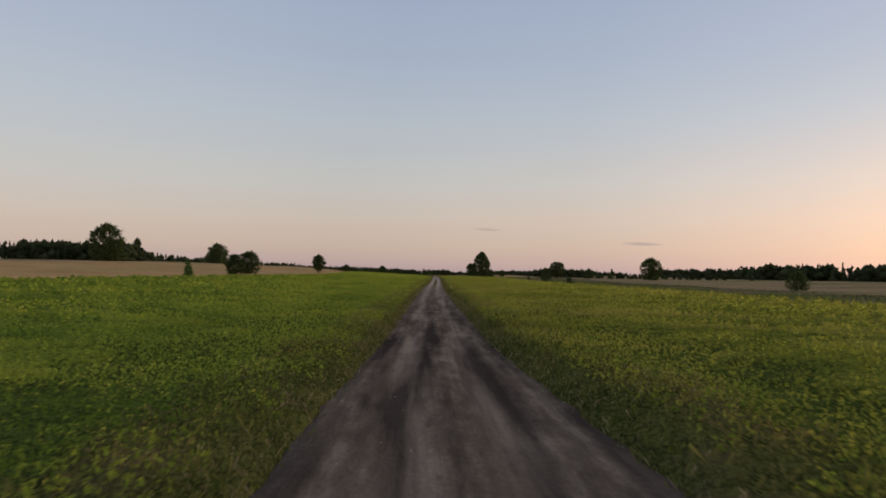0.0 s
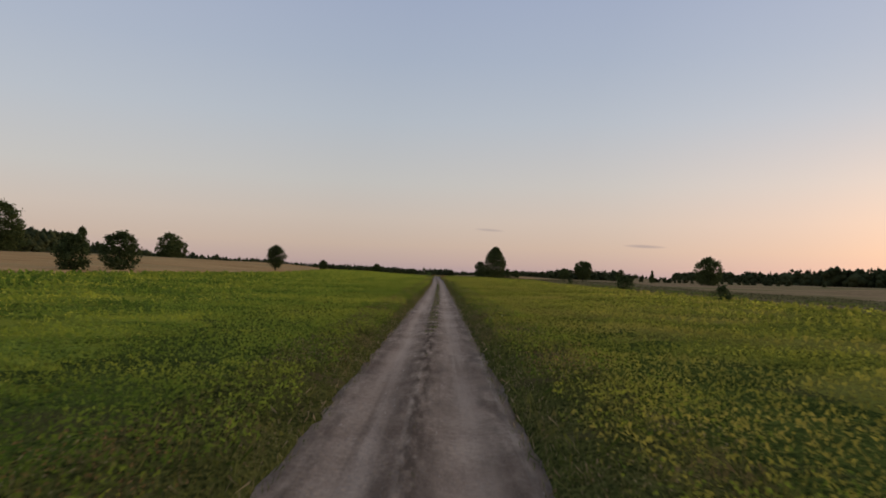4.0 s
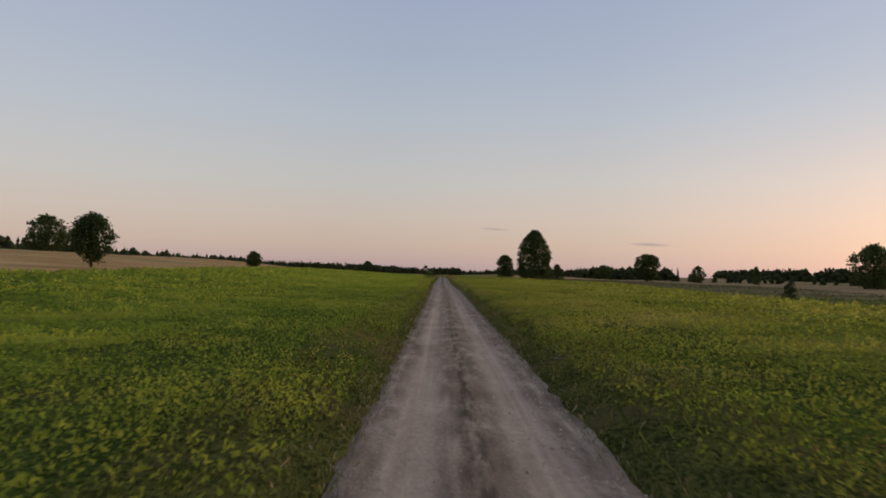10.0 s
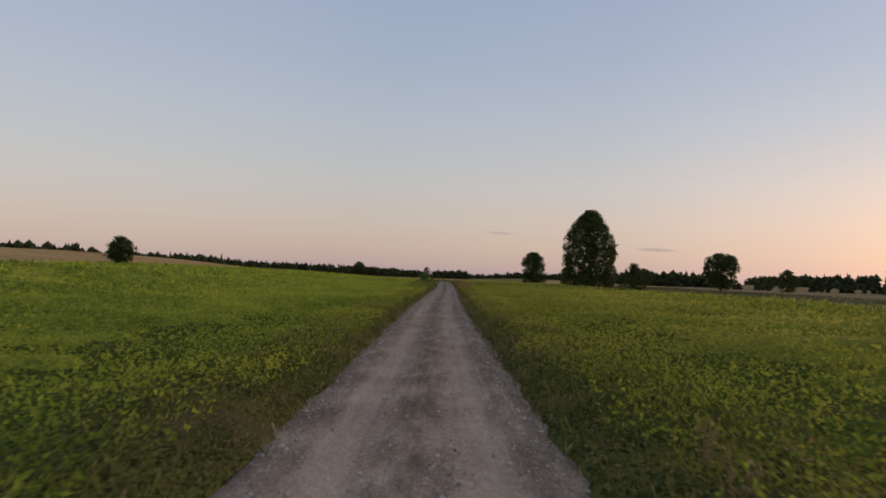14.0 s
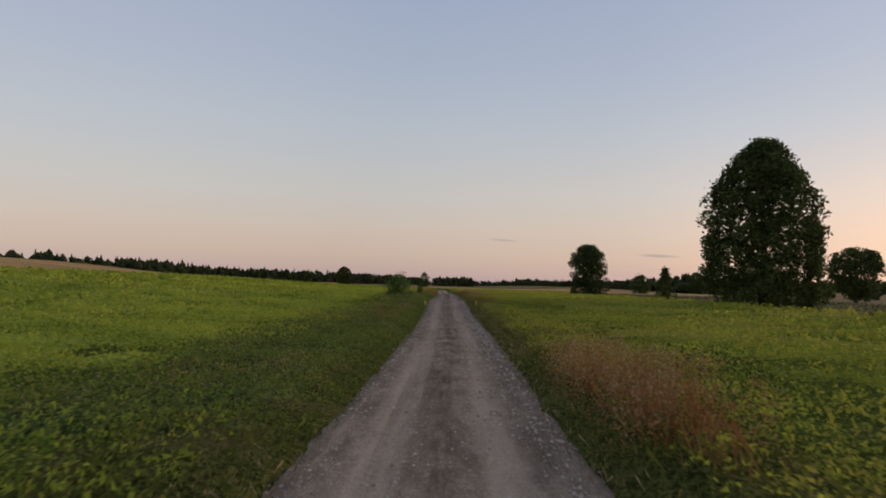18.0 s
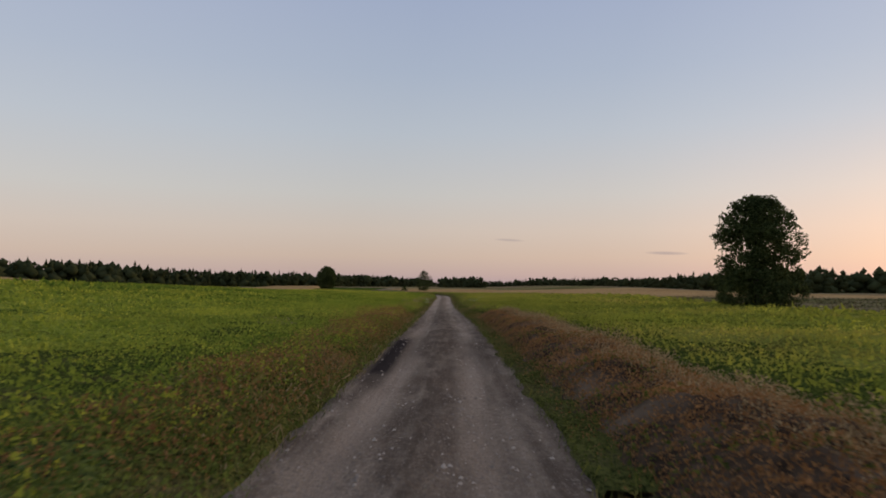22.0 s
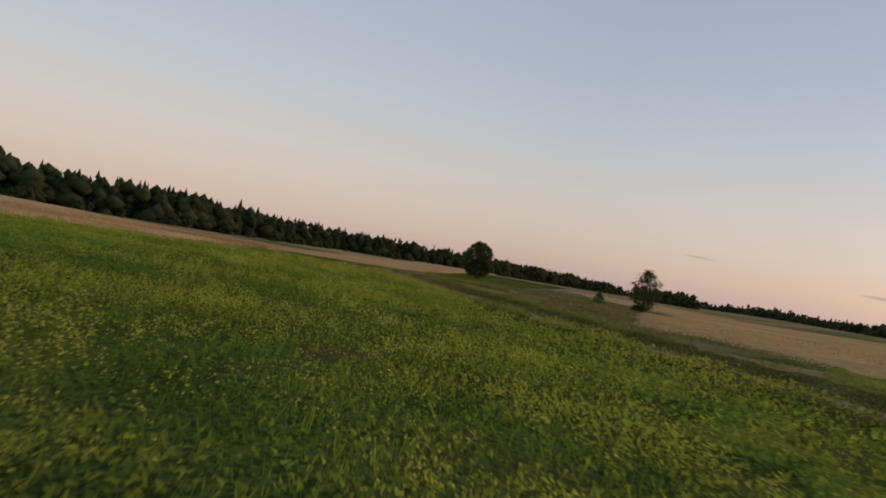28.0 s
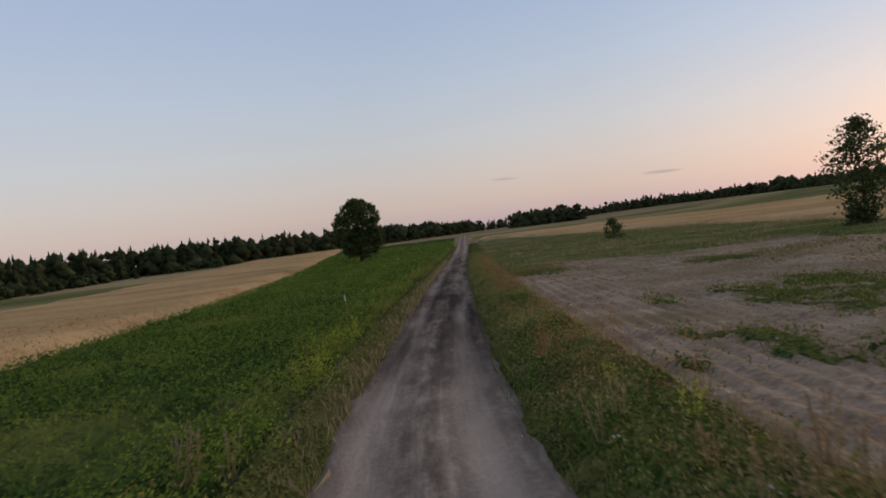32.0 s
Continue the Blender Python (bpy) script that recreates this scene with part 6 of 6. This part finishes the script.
tree("elder_shrub", "low dark elder shoot in the tall verge grass", 2.5, 207.0, 0.7, 0.9, BUSH, 0.02, 42, "leaf_mid", 0.02, sink=0.05, category="shrub", clumps=30, per=16, leaf=0.05, loose=0.1)
tree("spruce_tree", "young spruce at the meadow's edge", 33.0, 522, 5.3, 3.4, CONE, 0.02, 21, "leaf_dark", 0.02, clumps=150, per=20, leaf=0.17, loose=0.22)
tree("hawthorn_bush", "loose hawthorn bush near the linden", 38.0, 470, 5.6, 4.6, BUSH, 0.03, 22, "leaf_mid", 0.02, category="bush", clumps=150, per=20, leaf=0.2, loose=0.3, rough=0.3)
tree("hawthorn_bush", "round hawthorn bush in the low meadow", 39.3, 242.5, 3.5, 3.6, BUSH, 0.02, 23, "leaf_mid", 0.02, category="bush", clumps=110, per=18, leaf=0.18, loose=0.24)
tree("hawthorn_bush", "small hawthorn bush in the low meadow", 36.7, 187, 2.4, 2.2, BUSH, 0.02, 24, "leaf_mid", 0.02, category="bush", clumps=70, per=16, leaf=0.15, loose=0.18)
tree("willow_bush", "squat willow bush in the meadow", 107, 201, 5.6, 6.2, BUSH, 0.02, 25, "leaf_dark", 0.02, category="bush", clumps=110, per=18, leaf=0.3, loose=0.4)
tree("hawthorn_bush", "thin young hawthorn in the meadow", 45.0, 330, 2.6, 1.6, BUSH, 0.02, 26, "leaf_mid", 0.02, category="bush", clumps=50, per=16, leaf=0.16, loose=0.2)
tree("hawthorn_bush", "low bush at the birch's foot", -14.4, 755.8, 1.7, 2.2, BUSH, 0.02, 27, "leaf_mid", 0.02, category="bush", clumps=70, per=16, leaf=0.16, loose=0.24)
tree("hawthorn_bush", "dark bush at the ploughed field's far end", -24, 800, 3.0, 2.6, BUSH, 0.02, 28, "leaf_dark", 0.02, category="bush", clumps=60, per=16, leaf=0.2, loose=0.24)
tree("oak_tree", "small oak at the end of the plantation", 122, 757, 10.5, 9, DOME, 0.02, 29, "leaf_dark", 0.025, clumps=220, per=20, leaf=0.38, loose=0.45)
tree("alder_tree", "rounded tree beside the far meadow", 62, 640, 6.4, 6.0, DOME, 0.02, 30, "leaf_dark", 0.025, clumps=150, per=18, leaf=0.3, loose=0.36)


# ---- woods ----
def wood(name, label, line, deep, count, conifer, seed, leafs=24, leaf=0.8, boughs=7):
    """A wood's edge: many small trees set along a line of (x, y, height of the tops) and behind it, all in one object."""
    r = np.random.default_rng(seed)
    p = np.array(line, float)
    s = np.r_[0, np.cumsum(np.hypot(*np.diff(p[:, :2], axis=0).T))]
    t = r.uniform(0, s[-1], count)
    q = np.column_stack([np.interp(t, s, p[:, 0]), np.interp(t, s, p[:, 1])])
    d = np.column_stack([np.interp(t + 5, s, p[:, 0]) - np.interp(t - 5, s, p[:, 0]), np.interp(t + 5, s, p[:, 1]) - np.interp(t - 5, s, p[:, 1])])
    d /= np.linalg.norm(d, axis=1, keepdims=True) + 1e-9
    back = r.uniform(0, 1, count) ** 1.4
    q += np.column_stack([-d[:, 1], d[:, 0]]) * (deep * back)[:, None]
    tall = 0.92 + 0.10 * lumps(q[:, 0], q[:, 1], 9, seed) + 0.08 * lumps(q[:, 0], q[:, 1], 30, seed + 2) + 0.06 * back
    h = np.maximum((np.interp(t, s, p[:, 2]) - terrain(q[:, 0], q[:, 1])) * tall * r.uniform(0.70, 1.10, count), 2.5)
    cone = r.uniform(0, 1, count) < conifer
    w = np.where(cone, h * r.uniform(0.22, 0.40, count), h * r.uniform(0.5, 1.0, count))
    foot = terrain(q[:, 0], q[:, 1]) - 0.4
    # each tree is a stack of ragged boughs: skirts on a spruce, rounded heaps on a broadleaf
    share = (np.arange(boughs) + r.uniform(0.2, 0.8, (count, boughs))) / boughs
    c1 = cone[:, None]
    out = np.where(c1, np.interp(share, [0, 0.1, 1], [0.9, 1.0, 0.3]), np.interp(share, [0, 0.4, 0.75, 1], [0.85, 1.0, 0.8, 0.35])) * w[:, None] / 2
    wide = np.where(c1, out, out * r.uniform(0.55, 0.85, (count, boughs)))
    aside = np.where(c1, 0.12, 0.55) * out
    a = r.uniform(0, 6.283, (count, boughs))
    mid = np.stack([q[:, :1] + aside * np.cos(a), q[:, 1:] + aside * np.sin(a), foot[:, None] + h[:, None] * share * np.where(c1, 0.82, 0.8)], -1)
    up = np.where(c1, h[:, None] * 0.17, np.minimum(wide * r.uniform(0.7, 1.2, (count, boughs)), h[:, None] * 0.22))
    down = np.where(c1, 0.04 * h[:, None], wide * 0.8)
    turn = np.arange(6) * np.pi / 3 + r.uniform(0, 6.28, (count, boughs, 1))
    reach = wide[..., None] * r.uniform(0.6, 1.2, (count, boughs, 6))
    ring = mid[:, :, None] + np.stack([reach * np.cos(turn), reach * np.sin(turn), wide[..., None] * r.uniform(-0.35, 0.25, (count, boughs, 6))], -1)
    tops = mid + np.stack([0 * up, 0 * up, up], -1)
    feet = mid - np.stack([0 * up, 0 * up, down], -1)
    kv = np.concatenate([ring, tops[:, :, None], feet[:, :, None]], 2).reshape(-1, 3)
    base, kf = (np.arange(count * boughs) * 8)[:, None], []
    for k in range(6):
        kf += [base + (k, (k + 1) % 6, 6), base + ((k + 1) % 6, k, 7)]
    kf = np.concatenate(kf)
    # loose leaves round the boughs
    pick = r.integers(0, boughs, (count, leafs))
    rows = np.arange(count)[:, None]
    d = r.normal(size=(count, leafs, 3))
    d /= np.linalg.norm(d, axis=2, keepdims=True)
    c = mid[rows, pick] + d * np.stack([wide[rows, pick]] * 2 + [up[rows, pick] * np.where(c1, 0.5, 0.8)], -1) * r.uniform(0.6, 0.98, (count, leafs, 1))
    v, f, m = leaf_cloud(c.reshape(-1, 3), 1, 0.05, leaf * r.uniform(0.6, 1.1, (count * leafs, 1)), r)
    v, f, m = joined([(v, f, m), (kv, kf, np.zeros(len(kf), int))])
    return tagged(new(name, mesh_of(name, v, f, ["wood_leaf"], m)), label, "wood", kind="stuff")


wood("mixed_wood", "dark mixed wood behind the grain field", [(-560, 250, 25), (-430, 360, 24), (-300, 415, 22), (-200, 432, 21), (-222, 520, 24), (-275, 600, 24)], 60, 640, 0.4, 31, 26, 0.7)
wood("mixed_wood", "far spruce and birch wood along the fields", [(-300, 610, 24), (-290, 680, 23), (-240, 745, 18), (-195, 800, 15.2), (-172, 835, 14.2), (-164, 870, 13.4), (-162, 905, 13.4), (-152, 930, 12.8), (-137, 955, 12), (-118, 985, 12), (-100, 1030, 12), (-80, 1090, 12), (-55, 1150, 11), (-25, 1225, 11)], 40, 1150, 0.45, 32, 28, 0.6)
wood("mixed_wood", "distant dark wood at the end of the road", [(-40, 1235, 9), (20, 1275, 10), (60, 1300, 10), (90, 1297, 13), (150, 1290, 10), (230, 1318, 13), (314, 1361, 15), (420, 1420, 14)], 50, 340, 0.3, 33, 14, 0.9, 5)
wood("copse", "small dense copse beyond the bend", [(-11, 1067, 11), (22, 1074, 11)], 24, 60, 0.0, 34)
wood("plantation", "even young pine plantation beyond the grain", [(124, 762, 12.8), (123, 850, 12), (120, 934, 10), (114, 1021, 9), (112, 1050, 11.5), (109, 1070, 11.5), (98, 1119, 8.6), (84, 1181, 12), (68, 1218, 9.5), (33, 1271, 6.5)][::-1], 60, 700, 0.4, 35, 16, 0.7, 6)
wood("mixed_wood", "long dark wood at the meadow's far side", [(640, 180, 27), (470, 370, 25), (360, 500, 22), (300, 620, 18.5), (330, 760, 17), (300, 960, 16), (420, 1300, 16)][::-1], 60, 800, 0.2, 36, 16, 0.9, 6)
wood("bushes", "loose row of bushes along the far meadow", [(150, 700, 6), (190, 640, 7), (220, 590, 7), (250, 540, 7)], 12, 40, 0.1, 37)
wood("far_woods", "hazy ring of distant woods on the horizon", [(1500 * math.sin(k / 24 * 6.283), 450 + 1500 * math.cos(k / 24 * 6.283), 13) for k in range(25)], 80, 900, 0.3, 38, 6, 2.0, 3)
wood("bushes", "willow bushes in front of the left wood", [(-250, 720, 5), (-190, 785, 6), (-163, 830, 5.5), (-154, 870, 5), (-150, 910, 5), (-128, 945, 4.5)], 7, 70, 0.0, 39, 24, 0.45)


# ---- earth bank, posts and stones ----
def bank_height(x, y):
    d = road_gap(x, y) - road_half(y)
    ridge = np.exp(-(np.abs(d - 1.75) / 1.3) ** 3) * smooth((y - 494.5) / 4) * smooth((536 - y) / 5)
    return terrain(x, y) - 0.22 + ridge * (0.60 + 0.16 * lumps(x, y, 1.1, 2) + 0.12 * lumps(x, y, 0.33, 5) + 0.05 * lumps(x, y, 0.13, 1))


bank = canopy("earth_bank", [(np.arange(0.4, 6.2, 0.11), np.arange(494, 537, 0.14))], bank_height, lambda x, y: (road_gap(x, y) > road_half(y) + 0.2), "bank_soil", "low bank of dug dark earth beside the road", "earth bank")
v, f = grid_sheet(np.arange(-14, -2, 0.25), np.arange(518, 533, 0.25), lambda x, y: terrain(x, y) + 0.05 + 0.04 * lumps(x, y, 0.4, 1), in_sand)
tagged(new("bare_patch", mesh_of("bare_patch", v, f, ["sand_soil"], smooth_faces=True)), "patchy bare sandy soil within the green crop", "bare soil", kind="stuff")
low = drift(box_points(-14, -2, 518, 533, 260, in_sand), 0.6, 2.0, -0.5)
stuff("sparse_weeds", [foliage(low, 0.034, lambda x, y: 0.1 + 0.06 * lumps(x, y, 0.6, 2.0), -0.08, 0.12), foliage(drift(low, 0.9, 5.0, 0.1), 0.022, lambda x, y: 0.1 + 0 * x, 0.0, 0.2, 1, 2.0)], ["mustard_leaf", "straw"], "low sparse weeds on the sandy patch", "weeds")


def bank_top(x, y):
    return bank_height(x, y) - terrain(x, y)


dry = [foliage(drift(band(1, 0.45, 3.2, 495.5, 536, 620, always), 0.8, 2.0, -0.7), 0.026, bank_top, -0.03, 0.15, 2, 1.4), foliage(drift(band(1, 1.5, 3.5, 495.5, 536, 520, always), 0.9, 5.0, -0.45), 0.022, bank_top, 0.0, 0.26, 1, 2.2)]
dry += [foliage(drift(band(1, 0.2, 3.6, 495, 537, 220, always), 0.7, 3.0, 0.15), 0.034, bank_top, -0.03, 0.14)]
crest = drift(band(1, 1.8, 3.4, 496, 535, 3.0, always), 1.1, 1.0, 0.0)
dry += [foliage(np.repeat(crest, 90, 0), 0.022, bank_top, 0.0, 0.42, 1, 2.2, 0.11)]
stuff("dry_bank_grass", dry, ["grass", "straw", "rust"], "dry reddish-tan grass and weeds covering the earth bank", "grass")


def marker_post(x, y, tall, tilt, turn):
    """Square yellow post with a slanted cap and three lines of faded writing on two faces."""
    base = new("marker_post")
    base.matrix_world = pose(x, y, float(terrain(x, y)) - 0.12, tilt[0], tilt[1], turn)
    bm = bmesh.new()
    w = 0.068
    prof = [(-w, -w), (w, -w), (w, w), (-w, w)]
    lower = [bm.verts.new((a, b, 0.0)) for a, b in prof]
    upper = [bm.verts.new((a, b, tall if b > 0 else tall - 0.06)) for a, b in prof]
    for k in range(4):
        bm.faces.new((lower[k], lower[(k + 1) % 4], upper[(k + 1) % 4], upper[k]))
    bm.faces.new(upper), bm.faces.new(lower[::-1])
    bmesh.ops.bevel(bm, geom=bm.edges[:], offset=0.012, segments=2, affect="EDGES")
    me = bpy.data.meshes.new("shaft")
    bm.to_mesh(me)
    me.materials.append(M["post"])
    part("shaft", me, base)
    for face in (0, 1):
        for k, width in enumerate((0.085, 0.10, 0.06)):
            bm = bmesh.new()
            bmesh.ops.create_cube(bm, size=1.0, matrix=Matrix.Rotation(face * math.pi / 2, 4, "Z") @ Matrix.Translation((0, -w - 0.001, tall - 0.13 - 0.045 * k)) @ Matrix.Diagonal((width, 0.004, 0.018, 1)))
            me = bpy.data.meshes.new("writing")
            bm.to_mesh(me)
            me.materials.append(M["ink"])
            part("writing", me, base, "faded dark line of writing")
    return tagged(base, "short yellow marker post with faded writing", "marker post", "marker posts")


for x, y, tall, tilt, turn in POSTS:
    marker_post(x, y, tall, tilt, turn)


def stake(x, y):
    """Thin white peg with a chamfered head that marks the crop's edge."""
    bm = bmesh.new()
    bmesh.ops.create_cone(bm, cap_ends=True, segments=8, radius1=0.035, radius2=0.035, depth=0.75, matrix=Matrix.Translation((0, 0, 0.375)))
    bmesh.ops.bevel(bm, geom=bm.edges[:], offset=0.008, segments=1, affect="EDGES")
    me = bpy.data.meshes.new("stake")
    bm.to_mesh(me)
    me.materials.append(M["white"])
    ob = new("stake", me)
    ob.matrix_world = pose(x, y, float(terrain(x, y)) - 0.1, 3, -4, 0)
    return tagged(ob, "thin white stake standing in the bean crop", "stake", "white stakes")


for x, y in ((-52.2, 735.2), (-56.5, 812.0)):
    stake(x, y)


def herb(name, label, category, group, mats, height, stalks, head, rosette, seed):
    """A tall wild plant at the origin: bent stalks, each with its seed head, over a tuft of leaves at the foot."""
    r = np.random.default_rng(seed)
    base = new(name)
    base.empty_display_size = 0.2
    start, reach, size, count = head
    for k in range(stalks):
        a, h = 2.4 * k + r.uniform(-0.5, 0.5), height * r.uniform(0.72, 1.0)
        out = np.array([math.cos(a), math.sin(a), 0.0]) * r.uniform(0.06, 0.2) * height
        path = [np.array([0.0, 0, -0.05]) + out * 0.15, out * 0.5 + (0, 0, h * 0.5), out + (0, 0, h)]
        v, f, m = tube(path, [0.008, 0.006, 0.003], 4)
        stalk = part("stalk", mesh_of("stalk", v, f, [mats[0]], m), base)
        fv, ff, fm = flecks(count, 0, 1, 1.0, size, r, 0, 2.5)
        fv = np.array(fv).reshape(-1, 3, 3)
        mid = fv.mean(1, keepdims=True)
        t = mid[..., 2:3]
        spine = (out * (start + (1 - start) * t)) + np.concatenate([0 * t, 0 * t, h * (start + (1 - start) * t)], -1)
        around = np.concatenate([mid[..., :2] * reach * (1.1 - 0.8 * t), 0 * t], -1)
        fv = (fv - mid + spine + around).reshape(-1, 3)
        tagged(part("seed_head", mesh_of("seed_head", fv, np.array(ff), [mats[1]], np.array(fm)), stalk), kind="stuff")
    v, f, m = template(blades(rosette, height * 0.42, 0.22, 0.04, r), flecks(rosette, 0.03, height * 0.3, 0.2, 0.05, r))
    part("leaf_tuft", mesh_of("leaf_tuft", v, f, [mats[2]], m), base)
    return tagged(base, label, category, group)


def plant_out(first, spots, seed):
    """Sets the plant at the first spot and copies of it at the others, turned and sized at random."""
    r = np.random.default_rng(seed)
    for k, (x, y) in enumerate(spots):
        m = pose(x, y, float(terrain(x, y)) - 0.02, r.uniform(-5, 5), r.uniform(-5, 5), r.uniform(0, 360))
        size = r.uniform(0.8, 1.2)
        if k == 0:
            first.matrix_world = m
            continue
        copy_thing(first, m @ Matrix.Scale(size, 4))


dock = herb("dock_plant", "tall rust-brown dock with dense seed plumes on the verge", "wild plant", "dock plants", ("rust", "rust", "grass"), 0.98, 4, (0.38, 0.075, 0.028, 46), 7, 51)
plant_out(dock, [(2.45, 429.6), (2.75, 428.6), (2.3, 427.6), (2.65, 426.6), (2.95, 425.9), (2.5, 425.0), (2.85, 424.2), (3.1, 427.3), (2.35, 424.0), (3.25, 425.2), (3.9, 483.5), (3.5, 295.4), (3.8, 296.1), (3.9, 457.2), (-3.9, 452.0), (-3.6, 559.4), (2.2, 66.6), (2.4, 89.8), (-44.9, 713.3), (-44.3, 745.0)], 3)
plume = herb("dry_grass_clump", "pale straw-coloured grass clump with feathery heads", "dry grass", "dry grass clumps", ("straw", "straw", "straw"), 0.85, 5, (0.55, 0.045, 0.022, 26), 8, 52)
plant_out(plume, [(2.8, 296.0), (2.9, 294.8), (3.3, 323.2), (2.6, 336.2), (2.75, 337.4), (2.5, 334.9), (-4.0, 558.7), (-4.3, 559.6), (-3.4, 570.4), (-3.1, 571.0), (3.5, 482.2), (3.2, 480.8), (-48.4, 697.0), (-49.0, 703.1), (-48.8, 693.6), (-43.3, 706.6), (-43.6, 707.6), (-44.6, 714.6), (-40.3, 675.4), (-42.9, 682.0), (-43.7, 706.0), (-44.0, 706.2), (-44.8, 708.4), (-49.7, 708.7), (-49.6, 708.9), (-49.2, 708.9), (-43.0, 707.2), (-44.1, 707.0), (-44.5, 708.8), (-43.2, 706.2), (-43.5, 706.9)], 4)
mullein = herb("yellow_weed", "bushy weed with small yellow flower spikes", "wild plant", "yellow weeds", ("mustard_leaf", "mustard_head", "grass"), 0.8, 6, (0.45, 0.06, 0.02, 30), 10, 53)
plant_out(mullein, [(-41.7, 679.3), (-40.4, 679.5), (-38.4, 679.0), (-37.6, 677.6), (-36.8, 675.6), (-41.7, 675.6), (-43.8, 708.3), (-44.1, 711.2), (-49.5, 720.6), (-49.3, 714.4), (-49.7, 717.3), (-49.9, 723.5), (1.9, 89.0), (2.1, 88.5), (2.2, 89.4), (-3.0, 559.3)], 5)


def stone_template(r):
    v = np.array([(1, 0, 0), (-1, 0, 0), (0, 1, 0), (0, -1, 0), (0, 0, 0.8), (0, 0, -0.6)], float) * r.uniform(0.6, 1.2, (6, 3))
    f = np.array([(0, 2, 4), (2, 1, 4), (1, 3, 4), (3, 0, 4)])
    return v, f, np.zeros(4, int)


STONES = [stone_template(rng) for _ in range(5)]


def gravel(y0, y1, per_m, shape, low, high):
    n = int((y1 - y0) * per_m)
    y = rng.uniform(y0, y1, n)
    u = shape(n)
    x = road_x(y) + u * road_half(y)
    keep = np.abs(u) < 1.05
    p = np.column_stack([x, y])[keep]
    pieces, pick = [], rng.integers(0, 5, len(p))
    for k in range(5):
        q = p[pick == k]
        place = np.column_stack([q, terrain(q[:, 0], q[:, 1]) - 0.008])
        pieces.append(scatter(STONES[k], place, rng.uniform(0, 6.28, len(q)), low + (high - low) * rng.uniform(0, 1, len(q)) ** 3))
    return pieces


middle = lambda n: rng.normal(0, 0.16, n)
edges = lambda n: rng.choice((-1, 1), n) * rng.normal(0.86, 0.09, n)
allover = lambda n: rng.uniform(-1, 1, n)
right = lambda n: rng.normal(0.72, 0.2, n)
grit = gravel(150, 300, 26, middle, 0.012, 0.034) + gravel(190, 300, 34, edges, 0.012, 0.038) + gravel(200, 300, 30, right, 0.012, 0.036) + gravel(296, 505, 85, middle, 0.014, 0.046) + gravel(296, 480, 80, edges, 0.014, 0.046) + gravel(300, 480, 30, allover, 0.012, 0.042) + gravel(425, 480, 60, right, 0.014, 0.048)
grit += gravel(480, 560, 36, allover, 0.012, 0.036) + gravel(5, 200, 6, allover, 0.01, 0.03) + gravel(560, 720, 5, allover, 0.01, 0.03)
stuff("gravel", grit, ["stone"], "pale loose gravel along the middle and edges of the road", "gravel")


def stone(x, y, size, seed):
    r = np.random.default_rng(seed)
    bm = bmesh.new()
    bmesh.ops.create_icosphere(bm, subdivisions=2, radius=1.0)
    for q in bm.verts:
        q.co = Vector((q.co.x * 1.2, q.co.y * 0.9, q.co.z * 0.65)) * (1 + 0.22 * noise.noise(q.co * 1.3 + Vector((seed, 0, 0))))
    me = bpy.data.meshes.new("stone")
    bm.to_mesh(me)
    me.materials.append(M["stone"])
    ob = new("stone", me)
    ob.matrix_world = pose(x, y, float(terrain(x, y)) + 0.25 * size, 0, 0, r.uniform(0, 360)) @ Matrix.Scale(size, 4)
    return tagged(ob, "pale fieldstone lying beside the dirt road", "stone", "roadside stones")


for k, (x, y, size) in enumerate(((-2.7, 316.0, 0.11), (2.1, 513.6, 0.10), (2.2, 445.0, 0.09), (1.9, 316.4, 0.07), (-2.2, 322.5, 0.06), (1.95, 452.4, 0.08), (-1.9, 447.0, 0.06), (2.5, 317.6, 0.06))):
    stone(x, y, size, k + 1)


def fallen_log(x, y, long, thick, turn):
    """Weathered length of wood with a bend, a stub of a branch and sawn ends."""
    base = new("fallen_log")
    base.matrix_world = pose(x, y, float(terrain(x, y)) + thick * 0.8, 0, 0, turn)
    r = np.random.default_rng(61)
    path = [(long * (k / 6 - 0.5), 0.04 * math.sin(2.0 * k / 6) + r.uniform(-0.012, 0.012), r.uniform(-0.008, 0.008)) for k in range(7)]
    v, f, m = tube(path, [thick * q for q in (0.9, 1.0, 1.05, 0.95, 0.9, 0.8, 0.72)], 9)
    ends = [[(0, k, k + 1) for k in range(1, 8)], [(54, 54 + k + 1, 54 + k) for k in range(1, 8)]]
    f = np.concatenate([f] + [np.array(e) for e in ends])
    part("log", mesh_of("log", v, f, ["grey_wood"], np.zeros(len(f), int)), base)
    v, f, m = tube([(0.1 * long, 0, 0), (0.16 * long, 0.07, 0.04), (0.2 * long, 0.13, 0.07)], [thick * 0.4, thick * 0.32, thick * 0.12], 6)
    part("branch_stub", mesh_of("branch_stub", v, f, ["grey_wood"], m), base)
    return tagged(base, "pale weathered log lying on the road's edge", "log")


fallen_log(-2.1, 318.3, 0.62, 0.065, 12)
